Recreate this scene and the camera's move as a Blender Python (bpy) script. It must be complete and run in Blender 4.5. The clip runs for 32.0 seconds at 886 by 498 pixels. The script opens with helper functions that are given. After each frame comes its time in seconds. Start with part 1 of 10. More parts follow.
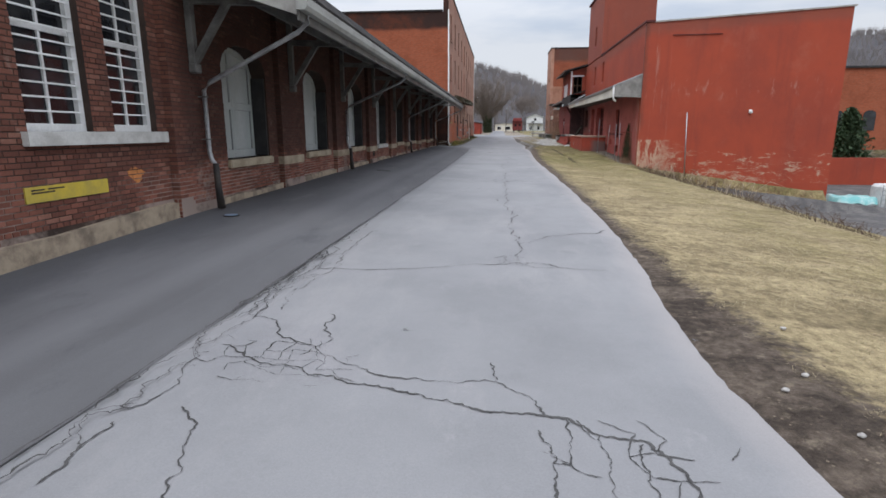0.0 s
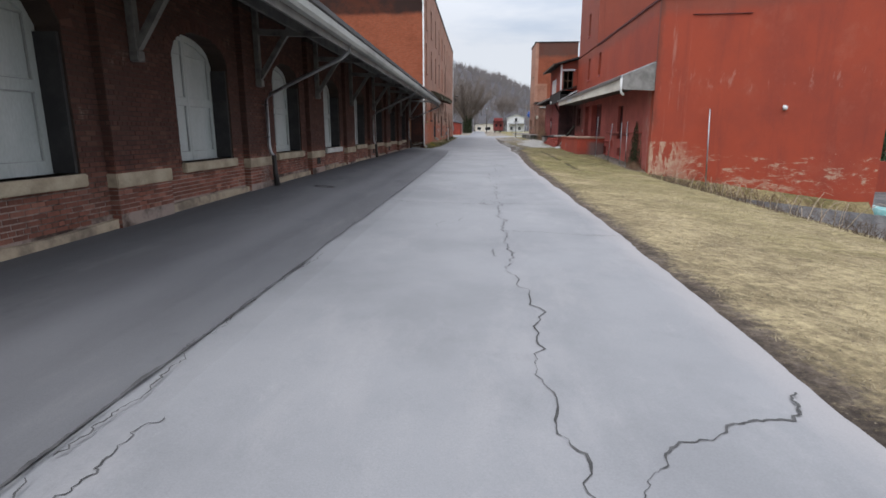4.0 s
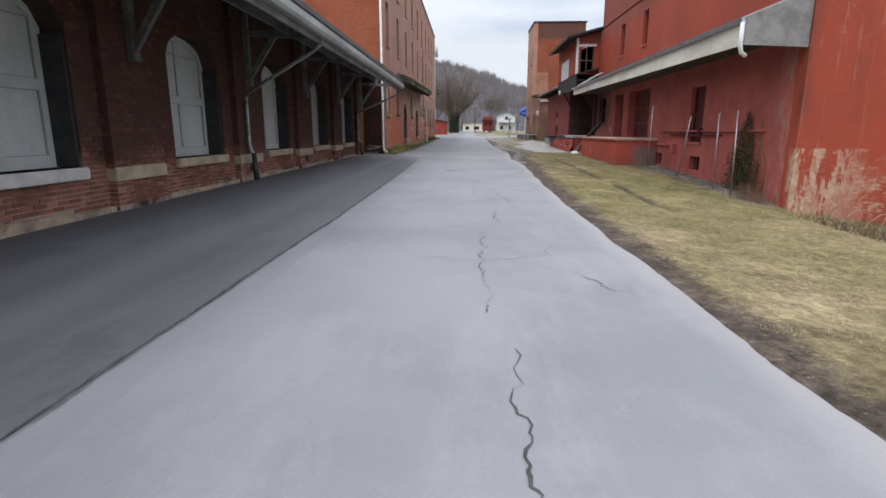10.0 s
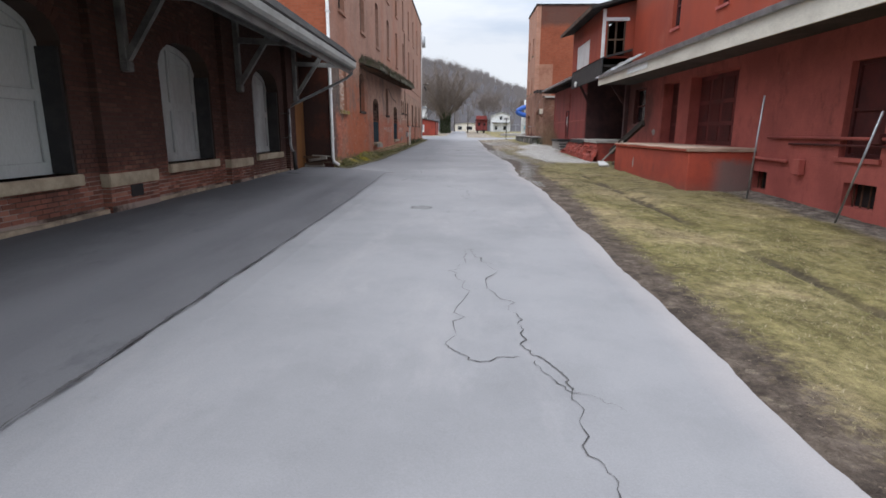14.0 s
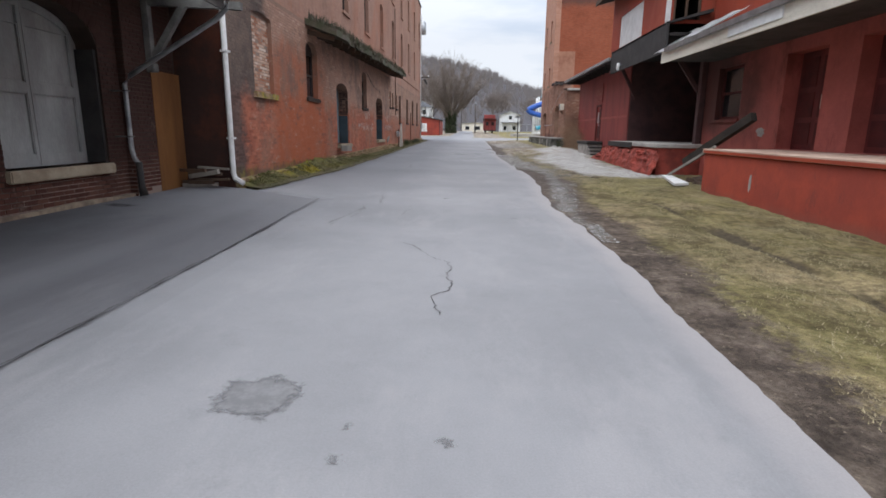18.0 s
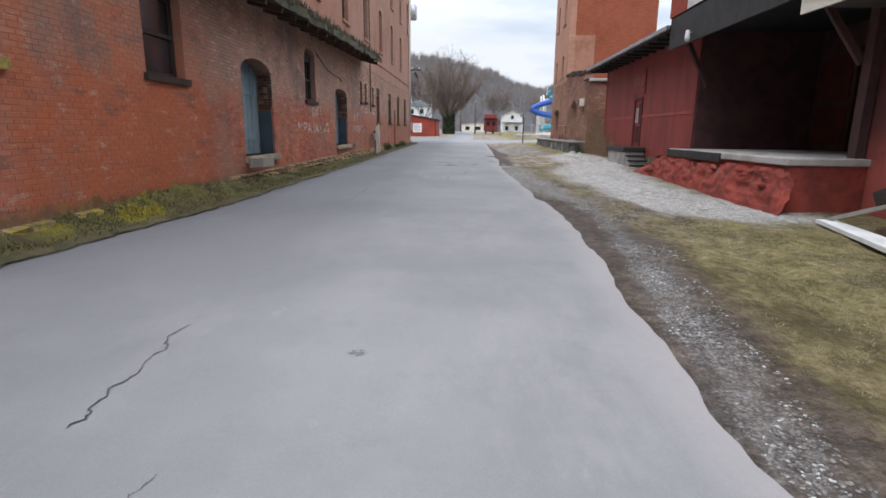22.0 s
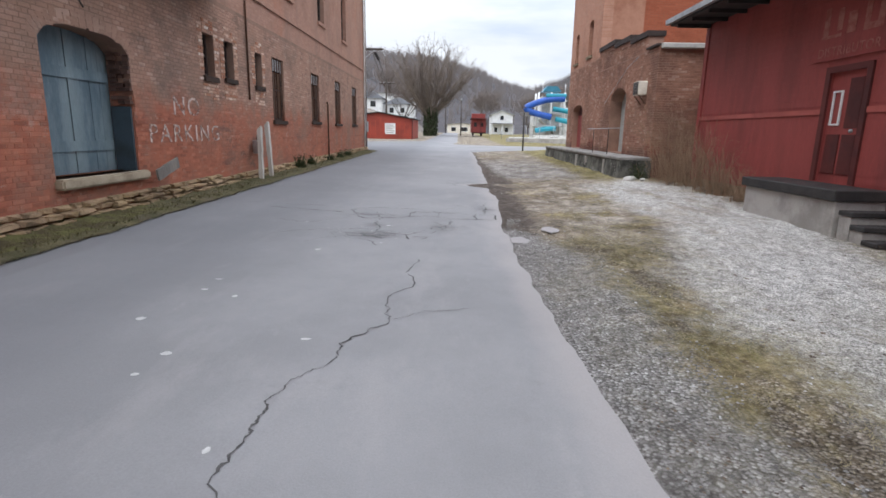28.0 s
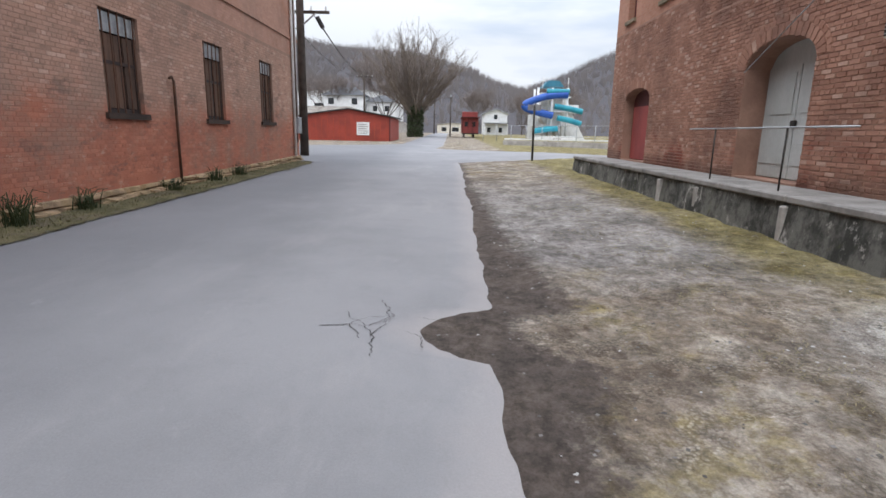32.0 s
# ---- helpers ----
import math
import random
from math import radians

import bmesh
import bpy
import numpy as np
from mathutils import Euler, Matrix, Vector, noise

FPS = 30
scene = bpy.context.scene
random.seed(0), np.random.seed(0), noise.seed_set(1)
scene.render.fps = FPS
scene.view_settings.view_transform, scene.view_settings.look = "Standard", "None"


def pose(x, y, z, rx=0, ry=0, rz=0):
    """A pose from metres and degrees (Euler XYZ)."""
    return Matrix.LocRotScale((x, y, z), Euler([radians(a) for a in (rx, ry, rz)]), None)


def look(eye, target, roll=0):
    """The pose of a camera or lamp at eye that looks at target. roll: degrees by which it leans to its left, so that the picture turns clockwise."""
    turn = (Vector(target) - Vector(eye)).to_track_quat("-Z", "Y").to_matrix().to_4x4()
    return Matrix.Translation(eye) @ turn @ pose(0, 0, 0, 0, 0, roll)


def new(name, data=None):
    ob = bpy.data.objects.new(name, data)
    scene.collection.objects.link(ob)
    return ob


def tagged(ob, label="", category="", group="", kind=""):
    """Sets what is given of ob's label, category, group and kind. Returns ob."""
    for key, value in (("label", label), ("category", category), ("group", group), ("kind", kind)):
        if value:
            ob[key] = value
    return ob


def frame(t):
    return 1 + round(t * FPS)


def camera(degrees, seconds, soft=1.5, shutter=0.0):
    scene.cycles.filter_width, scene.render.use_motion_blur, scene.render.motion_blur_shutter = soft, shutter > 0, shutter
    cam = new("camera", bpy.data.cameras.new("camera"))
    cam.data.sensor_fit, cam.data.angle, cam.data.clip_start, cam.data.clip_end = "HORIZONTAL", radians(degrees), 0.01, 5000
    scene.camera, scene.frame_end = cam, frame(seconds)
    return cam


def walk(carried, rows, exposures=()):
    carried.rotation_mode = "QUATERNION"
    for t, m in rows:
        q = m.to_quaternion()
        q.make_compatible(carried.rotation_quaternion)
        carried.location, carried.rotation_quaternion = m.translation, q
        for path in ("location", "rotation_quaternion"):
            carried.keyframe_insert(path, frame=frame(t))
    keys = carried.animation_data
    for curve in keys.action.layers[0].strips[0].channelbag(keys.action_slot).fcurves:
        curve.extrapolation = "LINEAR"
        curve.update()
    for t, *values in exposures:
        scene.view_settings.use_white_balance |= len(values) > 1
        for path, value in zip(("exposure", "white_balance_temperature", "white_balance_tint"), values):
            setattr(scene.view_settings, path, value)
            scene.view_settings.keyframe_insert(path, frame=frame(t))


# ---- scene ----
cam = camera(79.4, 32.0, soft=1.6)
METRES, EYE, TILT, LEAN, TURN = 68.182, 1.5, -0.35, 0.0, 6.0
ROWS = [
    (0.0, 0.0, 0.0, 0.0, -0.0, -12.06, 0.01),
    (0.5, 0.0002, 0.0088, -0.0001, -0.11, -12.05, -0.0),
    (1.0, 0.0007, 0.0177, -0.0003, -1.67, -12.04, 0.02),
    (1.5, 0.0013, 0.0264, -0.0005, -1.84, -12.06, 0.02),
    (2.0, 0.002, 0.0352, -0.0003, -1.87, -12.09, 0.04),
    (2.5, 0.0026, 0.0453, 0.0001, -1.98, -12.05, 0.04),
    (3.0, 0.0034, 0.0563, 0.0002, -1.99, -12.04, 0.04),
    (3.5, 0.0044, 0.0697, 0.0001, -2.07, -12.0, 0.01),
    (5.5, 0.0096, 0.1362, 0.0006, -2.48, -12.09, 0.09),
    (6.0, 0.0115, 0.1525, 0.0012, -3.71, -12.11, 0.12),
    (6.5, 0.0135, 0.1684, 0.0014, -3.61, -12.11, 0.11),
    (7.0, 0.0155, 0.184, 0.0016, -3.53, -12.13, 0.06),
    (7.5, 0.0176, 0.1993, 0.0016, -3.45, -12.1, 0.06),
    (8.0, 0.0196, 0.2145, 0.0017, -3.38, -12.09, 0.01),
    (8.5, 0.0216, 0.2296, 0.0017, -3.36, -12.06, -0.01),
    (9.0, 0.0238, 0.2449, 0.0014, -3.35, -12.05, -0.08),
    (9.5, 0.0259, 0.2602, 0.0009, -3.34, -12.04, -0.04),
    (10.0, 0.028, 0.2757, 0.0006, -3.33, -12.03, -0.03),
    (10.5, 0.0298, 0.2911, 0.0008, -3.27, -12.06, -0.1),
    (11.0, 0.0318, 0.3078, 0.0015, -3.23, -12.09, -0.16),
    (11.5, 0.034, 0.3236, 0.0021, -3.18, -12.08, -0.15),
    (12.0, 0.0359, 0.3396, 0.0025, -3.17, -12.05, -0.17),
    (12.5, 0.0377, 0.3547, 0.0025, -3.16, -12.07, -0.22),
    (13.0, 0.0399, 0.3709, 0.0026, -3.19, -12.04, -0.17),
    (13.5, 0.0419, 0.3873, 0.0029, -3.62, -12.04, -0.21),
    (14.0, 0.0441, 0.4037, 0.0034, -4.05, -12.05, -0.2),
    (14.5, 0.0465, 0.42, 0.0036, -3.97, -12.07, -0.28),
    (16.5, 0.0558, 0.478, 0.0025, -3.35, -12.05, -0.54),
    (17.0, 0.0577, 0.4923, 0.0028, -3.18, -12.05, -0.58),
    (17.5, 0.0598, 0.5075, 0.003, -3.18, -12.04, -0.6),
    (18.0, 0.0616, 0.5217, 0.0032, -3.18, -12.05, -0.63),
    (18.5, 0.0634, 0.5359, 0.0035, -3.18, -12.07, -0.63),
    (19.0, 0.0653, 0.5499, 0.0038, -3.15, -12.06, -0.66),
    (19.5, 0.0671, 0.563, 0.0038, -3.09, -12.06, -0.6),
    (20.0, 0.069, 0.5771, 0.004, -3.03, -12.05, -0.6),
    (20.5, 0.0711, 0.5914, 0.0046, -3.02, -12.05, -0.6),
    (21.0, 0.0732, 0.6058, 0.005, -3.04, -12.03, -0.61),
    (21.5, 0.0753, 0.6202, 0.0053, -3.05, -12.03, -0.58),
    (22.0, 0.0774, 0.635, 0.0054, -3.09, -12.04, -0.6),
    (22.5, 0.0795, 0.6499, 0.0053, -3.13, -12.04, -0.63),
    (23.0, 0.0816, 0.665, 0.0056, -3.17, -12.04, -0.58),
    (23.5, 0.0838, 0.6813, 0.006, -3.22, -12.04, -0.61),
    (24.0, 0.086, 0.6968, 0.0064, -3.25, -12.03, -0.59),
    (24.5, 0.0884, 0.7124, 0.0069, -3.28, -12.03, -0.55),
    (25.0, 0.0907, 0.7284, 0.0072, -3.37, -12.0, -0.53),
    (25.5, 0.0933, 0.7446, 0.0076, -3.44, -12.0, -0.49),
    (27.5, 0.1013, 0.8119, 0.0093, -4.31, -12.04, -1.11),
    (28.0, 0.104, 0.8301, 0.0095, -4.41, -11.97, -1.11),
    (28.5, 0.1067, 0.8487, 0.0096, -4.54, -11.96, -1.11),
    (29.0, 0.1096, 0.8679, 0.0097, -4.62, -11.94, -1.1),
    (29.5, 0.1124, 0.8876, 0.0101, -4.71, -11.95, -1.14),
    (30.0, 0.1155, 0.9092, 0.0103, -4.72, -11.91, -1.09),
    (30.5, 0.1185, 0.9299, 0.0105, -4.71, -11.9, -1.06),
    (31.0, 0.1216, 0.9507, 0.0107, -4.69, -11.86, -1.04),
    (31.5, 0.1249, 0.9718, 0.0111, -4.74, -11.87, -1.06),
    (32.0, 0.1283, 0.9912, 0.0117, -5.24, -11.94, -1.13),
]
walk(cam, [(t, pose(0, 0, EYE, TILT, LEAN, TURN) @ pose(METRES * x, METRES * y, METRES * z, 90 + pitch, roll, yaw)) for t, x, y, z, yaw, pitch, roll in ROWS],
     exposures=[(0.0, 0.15), (8.0, 0.30), (14.0, 0.37), (22.0, 0.47), (26.0, 0.56), (29.0, 0.52), (32.0, 0.48)])

# ---------------------------------------------------------------- light: overcast winter day
world = bpy.data.worlds.new("sky")
scene.world = world
world.use_nodes = True
wn, wl = world.node_tree.nodes, world.node_tree.links
wn.clear()
w_out, w_bg = wn.new("ShaderNodeOutputWorld"), wn.new("ShaderNodeBackground")
w_sky = wn.new("ShaderNodeTexSky")
w_sky.sky_type, w_sky.sun_disc = "NISHITA", False
w_sky.sun_elevation, w_sky.sun_rotation = radians(48), radians(150)
w_sky.air_density, w_sky.dust_density = 1.0, 2.0
w_tc, w_map, w_cl = wn.new("ShaderNodeTexCoord"), wn.new("ShaderNodeMapping"), wn.new("ShaderNodeTexNoise")
w_map.inputs["Scale"].default_value = (1.0, 1.0, 4.5)
w_cl.inputs["Scale"].default_value, w_cl.inputs["Detail"].default_value = 3.2, 5.0
w_ramp, w_mix = wn.new("ShaderNodeValToRGB"), wn.new("ShaderNodeMixRGB")
w_ramp.color_ramp.elements[0].position, w_ramp.color_ramp.elements[0].color = 0.38, (4.75, 5.3, 6.25, 1)
w_ramp.color_ramp.elements[1].position, w_ramp.color_ramp.elements[1].color = 0.54, (6.4, 6.65, 7.2, 1)
w_mix.inputs[0].default_value = 0.88
w_bg.inputs["Strength"].default_value = 0.098
wl.new(w_tc.outputs["Generated"], w_map.inputs["Vector"])
wl.new(w_map.outputs["Vector"], w_cl.inputs["Vector"])
wl.new(w_cl.outputs["Fac"], w_ramp.inputs["Fac"])
wl.new(w_sky.outputs["Color"], w_mix.inputs[1])
wl.new(w_ramp.outputs["Color"], w_mix.inputs[2])
# an overcast sky is about three times brighter overhead than at the horizon
w_sep, w_grad, w_mul = wn.new("ShaderNodeSeparateXYZ"), wn.new("ShaderNodeMapRange"), wn.new("ShaderNodeVectorMath")
w_grad.inputs["From Min"].default_value, w_grad.inputs["From Max"].default_value = 0.15, 1.0
w_grad.inputs["To Min"].default_value, w_grad.inputs["To Max"].default_value = 1.1, 3.0
w_mul.operation = "SCALE"
wl.new(w_tc.outputs["Generated"], w_sep.inputs[0])
wl.new(w_sep.outputs["Z"], w_grad.inputs["Value"])
wl.new(w_mix.outputs["Color"], w_mul.inputs[0])
wl.new(w_grad.outputs["Result"], w_mul.inputs["Scale"])
wl.new(w_mul.outputs["Vector"], w_bg.inputs["Color"])
wl.new(w_bg.outputs["Background"], w_out.inputs["Surface"])

sun_data = bpy.data.lights.new("sun", "SUN")
sun_data.energy, sun_data.angle, sun_data.color = 1.2, radians(35), (1.0, 0.985, 0.965)
sun = new("sun", sun_data)
sun.matrix_world = look((0, 0, 60), (20, 28, 0))

# ---------------------------------------------------------------- materials
class Surf:
    """A small builder of procedural materials that work in world metres."""

    def __init__(self, name):
        self.m = bpy.data.materials.new(name)
        self.m.use_nodes = True
        self.t = self.m.node_tree
        self.b = self.t.nodes["Principled BSDF"]
        geo = self.n("ShaderNodeNewGeometry")
        self.pos = geo.outputs["Position"]
        self.isl = geo.outputs["Random Per Island"]
        sep = self.n("ShaderNodeSeparateXYZ")
        self.lk(self.pos, sep.inputs[0])
        self.x, self.y, self.z = sep.outputs

    def n(self, kind):
        return self.t.nodes.new(kind)

    def lk(self, a, socket):
        if hasattr(a, "is_linked"):
            self.t.links.new(a, socket)
        elif isinstance(a, tuple) and len(a) == 3 and len(socket.default_value) == 4:
            socket.default_value = (*a, 1)
        else:
            socket.default_value = a

    def noise(self, scale, detail=4.0, rough=0.6, stretch=(1, 1, 1), shift=0.0):
        mp, nz = self.n("ShaderNodeMapping"), self.n("ShaderNodeTexNoise")
        self.lk(self.pos, mp.inputs["Vector"])
        mp.inputs["Scale"].default_value = stretch
        mp.inputs["Location"].default_value = (shift, shift * 1.7, shift * 0.6)
        self.lk(mp.outputs[0], nz.inputs["Vector"])
        nz.inputs["Scale"].default_value, nz.inputs["Detail"].default_value, nz.inputs["Roughness"].default_value = scale, detail, rough
        return nz.outputs["Fac"]

    def voro(self, scale, feature="F1", out="Distance"):
        v = self.n("ShaderNodeTexVoronoi")
        v.feature = feature
        self.lk(self.pos, v.inputs["Vector"])
        v.inputs["Scale"].default_value = scale
        return v.outputs[out]

    def rand(self):
        """One number a piece, both for joined islands and for single objects."""
        oi = self.n("ShaderNodeObjectInfo")
        return self.op("FRACT", self.op("ADD", self.isl, oi.outputs["Random"]))

    def op(self, kind, a, b=0.0):
        o = self.n("ShaderNodeMath")
        o.operation = kind
        self.lk(a, o.inputs[0])
        self.lk(b, o.inputs[1])
        return o.outputs[0]

    def step(self, v, lo, hi):
        r = self.n("ShaderNodeMapRange")
        r.interpolation_type = "SMOOTHSTEP"
        self.lk(v, r.inputs["Value"])
        r.inputs["From Min"].default_value, r.inputs["From Max"].default_value = lo, hi
        return r.outputs["Result"]

    def mix(self, fac, a, b, kind="MIX"):
        o = self.n("ShaderNodeMixRGB")
        o.blend_type = kind
        for v, s in ((fac, o.inputs[0]), (a, o.inputs[1]), (b, o.inputs[2])):
            self.lk(v, s)
        return o.outputs[0]

    def bump(self, height, strength=0.5, dist=0.02):
        o = self.n("ShaderNodeBump")
        o.inputs["Strength"].default_value, o.inputs["Distance"].default_value = strength, dist
        self.lk(height, o.inputs["Height"])
        self.lk(o.outputs[0], self.b.inputs["Normal"])

    def feather(self, amp, lo, hi, scale=3.0):
        """A loose layer that thins out in ragged patches towards its border."""
        at = self.n("ShaderNodeAttribute")
        at.attribute_name = "inside"
        wob = self.op("MULTIPLY", self.op("SUBTRACT", self.noise(scale, 7, 0.72, (1, 1, 1), 17), 0.5), amp)
        self.lk(self.step(self.op("ADD", at.outputs["Fac"], wob), lo, hi), self.b.inputs["Alpha"])

    def done(self, color, rough=0.85, metal=0.0, spec=0.3):
        self.lk(color, self.b.inputs["Base Color"])
        self.lk(rough, self.b.inputs["Roughness"])
        self.b.inputs["Metallic"].default_value = metal
        self.b.inputs["Specular IOR Level"].default_value = spec
        return self.m


def plain(name, c, c2=None, scale=3.0, rough=0.8, metal=0.0, spec=0.3, bump=0.25, fine=40.0, stretch=(1, 1, 1)):
    """Two tones in broad patches, a fine grain and a light relief."""
    s = Surf(name)
    c2 = c2 or tuple(v * 0.72 for v in c)
    col = s.mix(s.step(s.noise(scale, 5, 0.65, stretch), 0.38, 0.66), c, c2)
    grain = s.noise(fine, 3, 0.6, stretch)
    col = s.mix(0.5, col, s.mix(grain, (0.6, 0.6, 0.6), (1.35, 1.35, 1.35)), "MULTIPLY")
    s.bump(grain, bump, 0.01)
    return s.done(col, rough, metal, spec)


def glass(name, tint):
    s = Surf(name)
    col = s.mix(s.step(s.noise(1.5, 3), 0.4, 0.7), tint, tuple(v * 2.5 for v in tint))
    return s.done(col, 0.12, 0.0, 0.5)


def make_brick(name, tones, dark_tone, sootlevel, special=None):
    s = Surf(name)
    r = s.rand()
    col = s.mix(s.step(r, 0.1, 0.9), tones[0], tones[1])
    col = s.mix(s.step(r, 0.86, 0.95), col, tones[2])
    if special:
        col = special(s, col)
    patch = s.noise(0.55, 6, 0.7)
    col = s.mix(s.op("MULTIPLY", s.step(patch, 0.42, 0.7), sootlevel), col, dark_tone)
    lime = s.noise(1.7, 7, 0.75, (1, 1, 0.8), 9.0)
    col = s.mix(s.op("MULTIPLY", s.step(lime, 0.6, 0.74), 0.35), col, (0.4, 0.33, 0.28))
    grain = s.noise(60, 3, 0.7)
    col = s.mix(0.6, col, s.mix(grain, (0.55, 0.55, 0.55), (1.4, 1.4, 1.4)), "MULTIPLY")
    s.bump(s.noise(35, 4, 0.7), 0.6, 0.01)
    return s.done(col, 0.92, 0.0, 0.15)


def depot_soot_shade(s, col):
    """Soot and canopy shade put into the wall colour above the loading level."""
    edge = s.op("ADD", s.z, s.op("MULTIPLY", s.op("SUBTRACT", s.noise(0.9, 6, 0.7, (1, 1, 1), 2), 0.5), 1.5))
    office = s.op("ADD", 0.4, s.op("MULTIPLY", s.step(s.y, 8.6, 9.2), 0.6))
    dark_tone = s.mix(0.76, col, (0.04, 0.024, 0.021))
    col = s.mix(s.op("MULTIPLY", office, s.step(edge, 0.65, 1.25)), col, dark_tone)
    # far bays darker still: deeper canopy shade put into the brick colour
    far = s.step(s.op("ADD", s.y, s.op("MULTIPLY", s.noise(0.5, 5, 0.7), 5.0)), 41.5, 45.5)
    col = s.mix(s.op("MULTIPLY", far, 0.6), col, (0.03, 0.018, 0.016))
    # lime bleeding from the wall beside the rain pipes
    for at in (9.5, 18.68, 31.75):
        wide = s.op("ABSOLUTE", s.op("SUBTRACT", s.y, at))
        wide = s.op("ADD", wide, s.op("MULTIPLY", s.noise(2.2, 7, 0.75, (1, 1, 1), 71), 0.9))
        low = s.op("SUBTRACT", 1.0, s.step(s.op("ADD", s.z, s.op("MULTIPLY", s.noise(1.6, 6, 0.7, (1, 1, 1), 73), 0.8)), 1.0, 1.5))
        lime = s.op("MULTIPLY", s.op("MULTIPLY", s.op("SUBTRACT", 1.0, s.step(wide, 0.55, 0.95)), low), s.step(s.noise(6.0, 6, 0.75, (1, 1, 1), 77), 0.44, 0.58))
        col = s.mix(s.op("MULTIPLY", lime, 0.55), col, (0.36, 0.31, 0.28))
    # one fresh patch of orange brick under the office windows
    dy, dz = s.op("ABSOLUTE", s.op("SUBTRACT", s.y, 7.72)), s.op("ABSOLUTE", s.op("SUBTRACT", s.z, 0.86))
    spot = s.op("ADD", s.op("MULTIPLY", dy, 0.6), s.op("ADD", dz, s.op("MULTIPLY", s.rand(), 0.09)))
    return s.mix(s.op("SUBTRACT", 1.0, s.step(spot, 0.17, 0.19)), col, (0.66, 0.26, 0.085))


def left_paint(s, col):
    """Old red paint on the lower storey, bare brown brick above, grey soot by the near corner."""
    edge = s.op("ADD", s.z, s.op("MULTIPLY", s.op("SUBTRACT", s.noise(1.1, 6, 0.7), 0.5), 1.3))
    red = s.mix(s.step(s.noise(0.9, 6, 0.7, (1, 1, 0.6), 3), 0.35, 0.65), (0.46, 0.142, 0.078), (0.31, 0.092, 0.056))
    worn = s.step(s.noise(2.6, 8, 0.75, (1, 0.8, 1.3), 5), 0.60, 0.68)
    red = s.mix(s.op("MULTIPLY", worn, 0.5), red, (0.42, 0.27, 0.21))
    lime = s.op("MULTIPLY", s.step(s.y, 55.0, 58.0), s.step(s.noise(1.3, 8, 0.78, (1, 0.6, 1.0), 15), 0.55, 0.68))
    red = s.mix(s.op("MULTIPLY", lime, 0.42), red, (0.45, 0.33, 0.28))
    red = s.mix(0.75, red, s.mix(s.rand(), (0.6, 0.58, 0.58), (1.35, 1.35, 1.35)), "MULTIPLY")
    red = s.mix(s.op("MULTIPLY", s.step(s.y, 62.0, 72.0), 0.5), red, (0.33, 0.135, 0.088))
    a = s.op("SUBTRACT", 1.0, s.step(edge, 1.95, 2.75))
    col = s.mix(s.op("MULTIPLY", a, 0.85), col, red)
    far = s.op("MULTIPLY", s.step(s.y, 49.0, 49.8), s.op("SUBTRACT", 1.0, s.step(s.op("ADD", s.y, s.op("MULTIPLY", s.noise(0.6, 4), 3.0)), 54.5, 57.0)))
    far = s.op("MULTIPLY", far, s.op("SUBTRACT", 1.0, s.step(s.op("ADD", s.z, s.op("MULTIPLY", s.noise(1.0, 7, 0.7, (1, 1, 1), 21), 2.0)), 4.3, 5.1)))
    col = s.mix(s.op("MULTIPLY", far, 0.8), col, (0.39, 0.117, 0.055))
    smoke_and_shade = s.step(s.noise(0.45, 6, 0.7, (1, 1, 0.8), 41), 0.46, 0.62)
    smoke_and_shade = s.op("MULTIPLY", smoke_and_shade, s.op("SUBTRACT", 1.0, s.op("MULTIPLY", s.step(s.y, 64.0, 72.0), 0.55)))
    col = s.mix(s.op("MULTIPLY", s.op("MULTIPLY", smoke_and_shade, s.step(edge, 2.0, 2.6)), 0.75), col, (0.15, 0.115, 0.10))
    black = s.step(s.noise(1.6, 8, 0.78, (1, 0.5, 1.4), 27), 0.54, 0.63)
    col = s.mix(s.op("MULTIPLY", black, 0.55), col, (0.12, 0.085, 0.073))
    chipped = s.step(s.noise(5.0, 8, 0.8, (1, 0.6, 1.6), 47), 0.57, 0.63)
    col = s.mix(s.op("MULTIPLY", chipped, 0.5), col, (0.50, 0.35, 0.28))
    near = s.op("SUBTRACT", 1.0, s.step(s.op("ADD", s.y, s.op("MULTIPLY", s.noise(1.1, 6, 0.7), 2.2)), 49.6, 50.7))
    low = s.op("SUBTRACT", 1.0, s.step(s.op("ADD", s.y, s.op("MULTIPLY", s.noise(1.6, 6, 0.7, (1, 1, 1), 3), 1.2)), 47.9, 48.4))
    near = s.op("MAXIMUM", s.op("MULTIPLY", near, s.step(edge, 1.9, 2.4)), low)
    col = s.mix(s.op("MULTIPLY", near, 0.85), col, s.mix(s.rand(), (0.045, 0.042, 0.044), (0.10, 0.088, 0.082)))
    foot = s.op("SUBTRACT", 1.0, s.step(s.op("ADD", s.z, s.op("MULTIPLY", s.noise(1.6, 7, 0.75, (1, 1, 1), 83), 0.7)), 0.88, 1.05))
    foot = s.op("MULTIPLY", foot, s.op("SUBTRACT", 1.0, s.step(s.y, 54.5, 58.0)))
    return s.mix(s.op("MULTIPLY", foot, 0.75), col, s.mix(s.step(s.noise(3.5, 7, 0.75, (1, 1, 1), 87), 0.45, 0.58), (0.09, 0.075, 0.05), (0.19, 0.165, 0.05)))


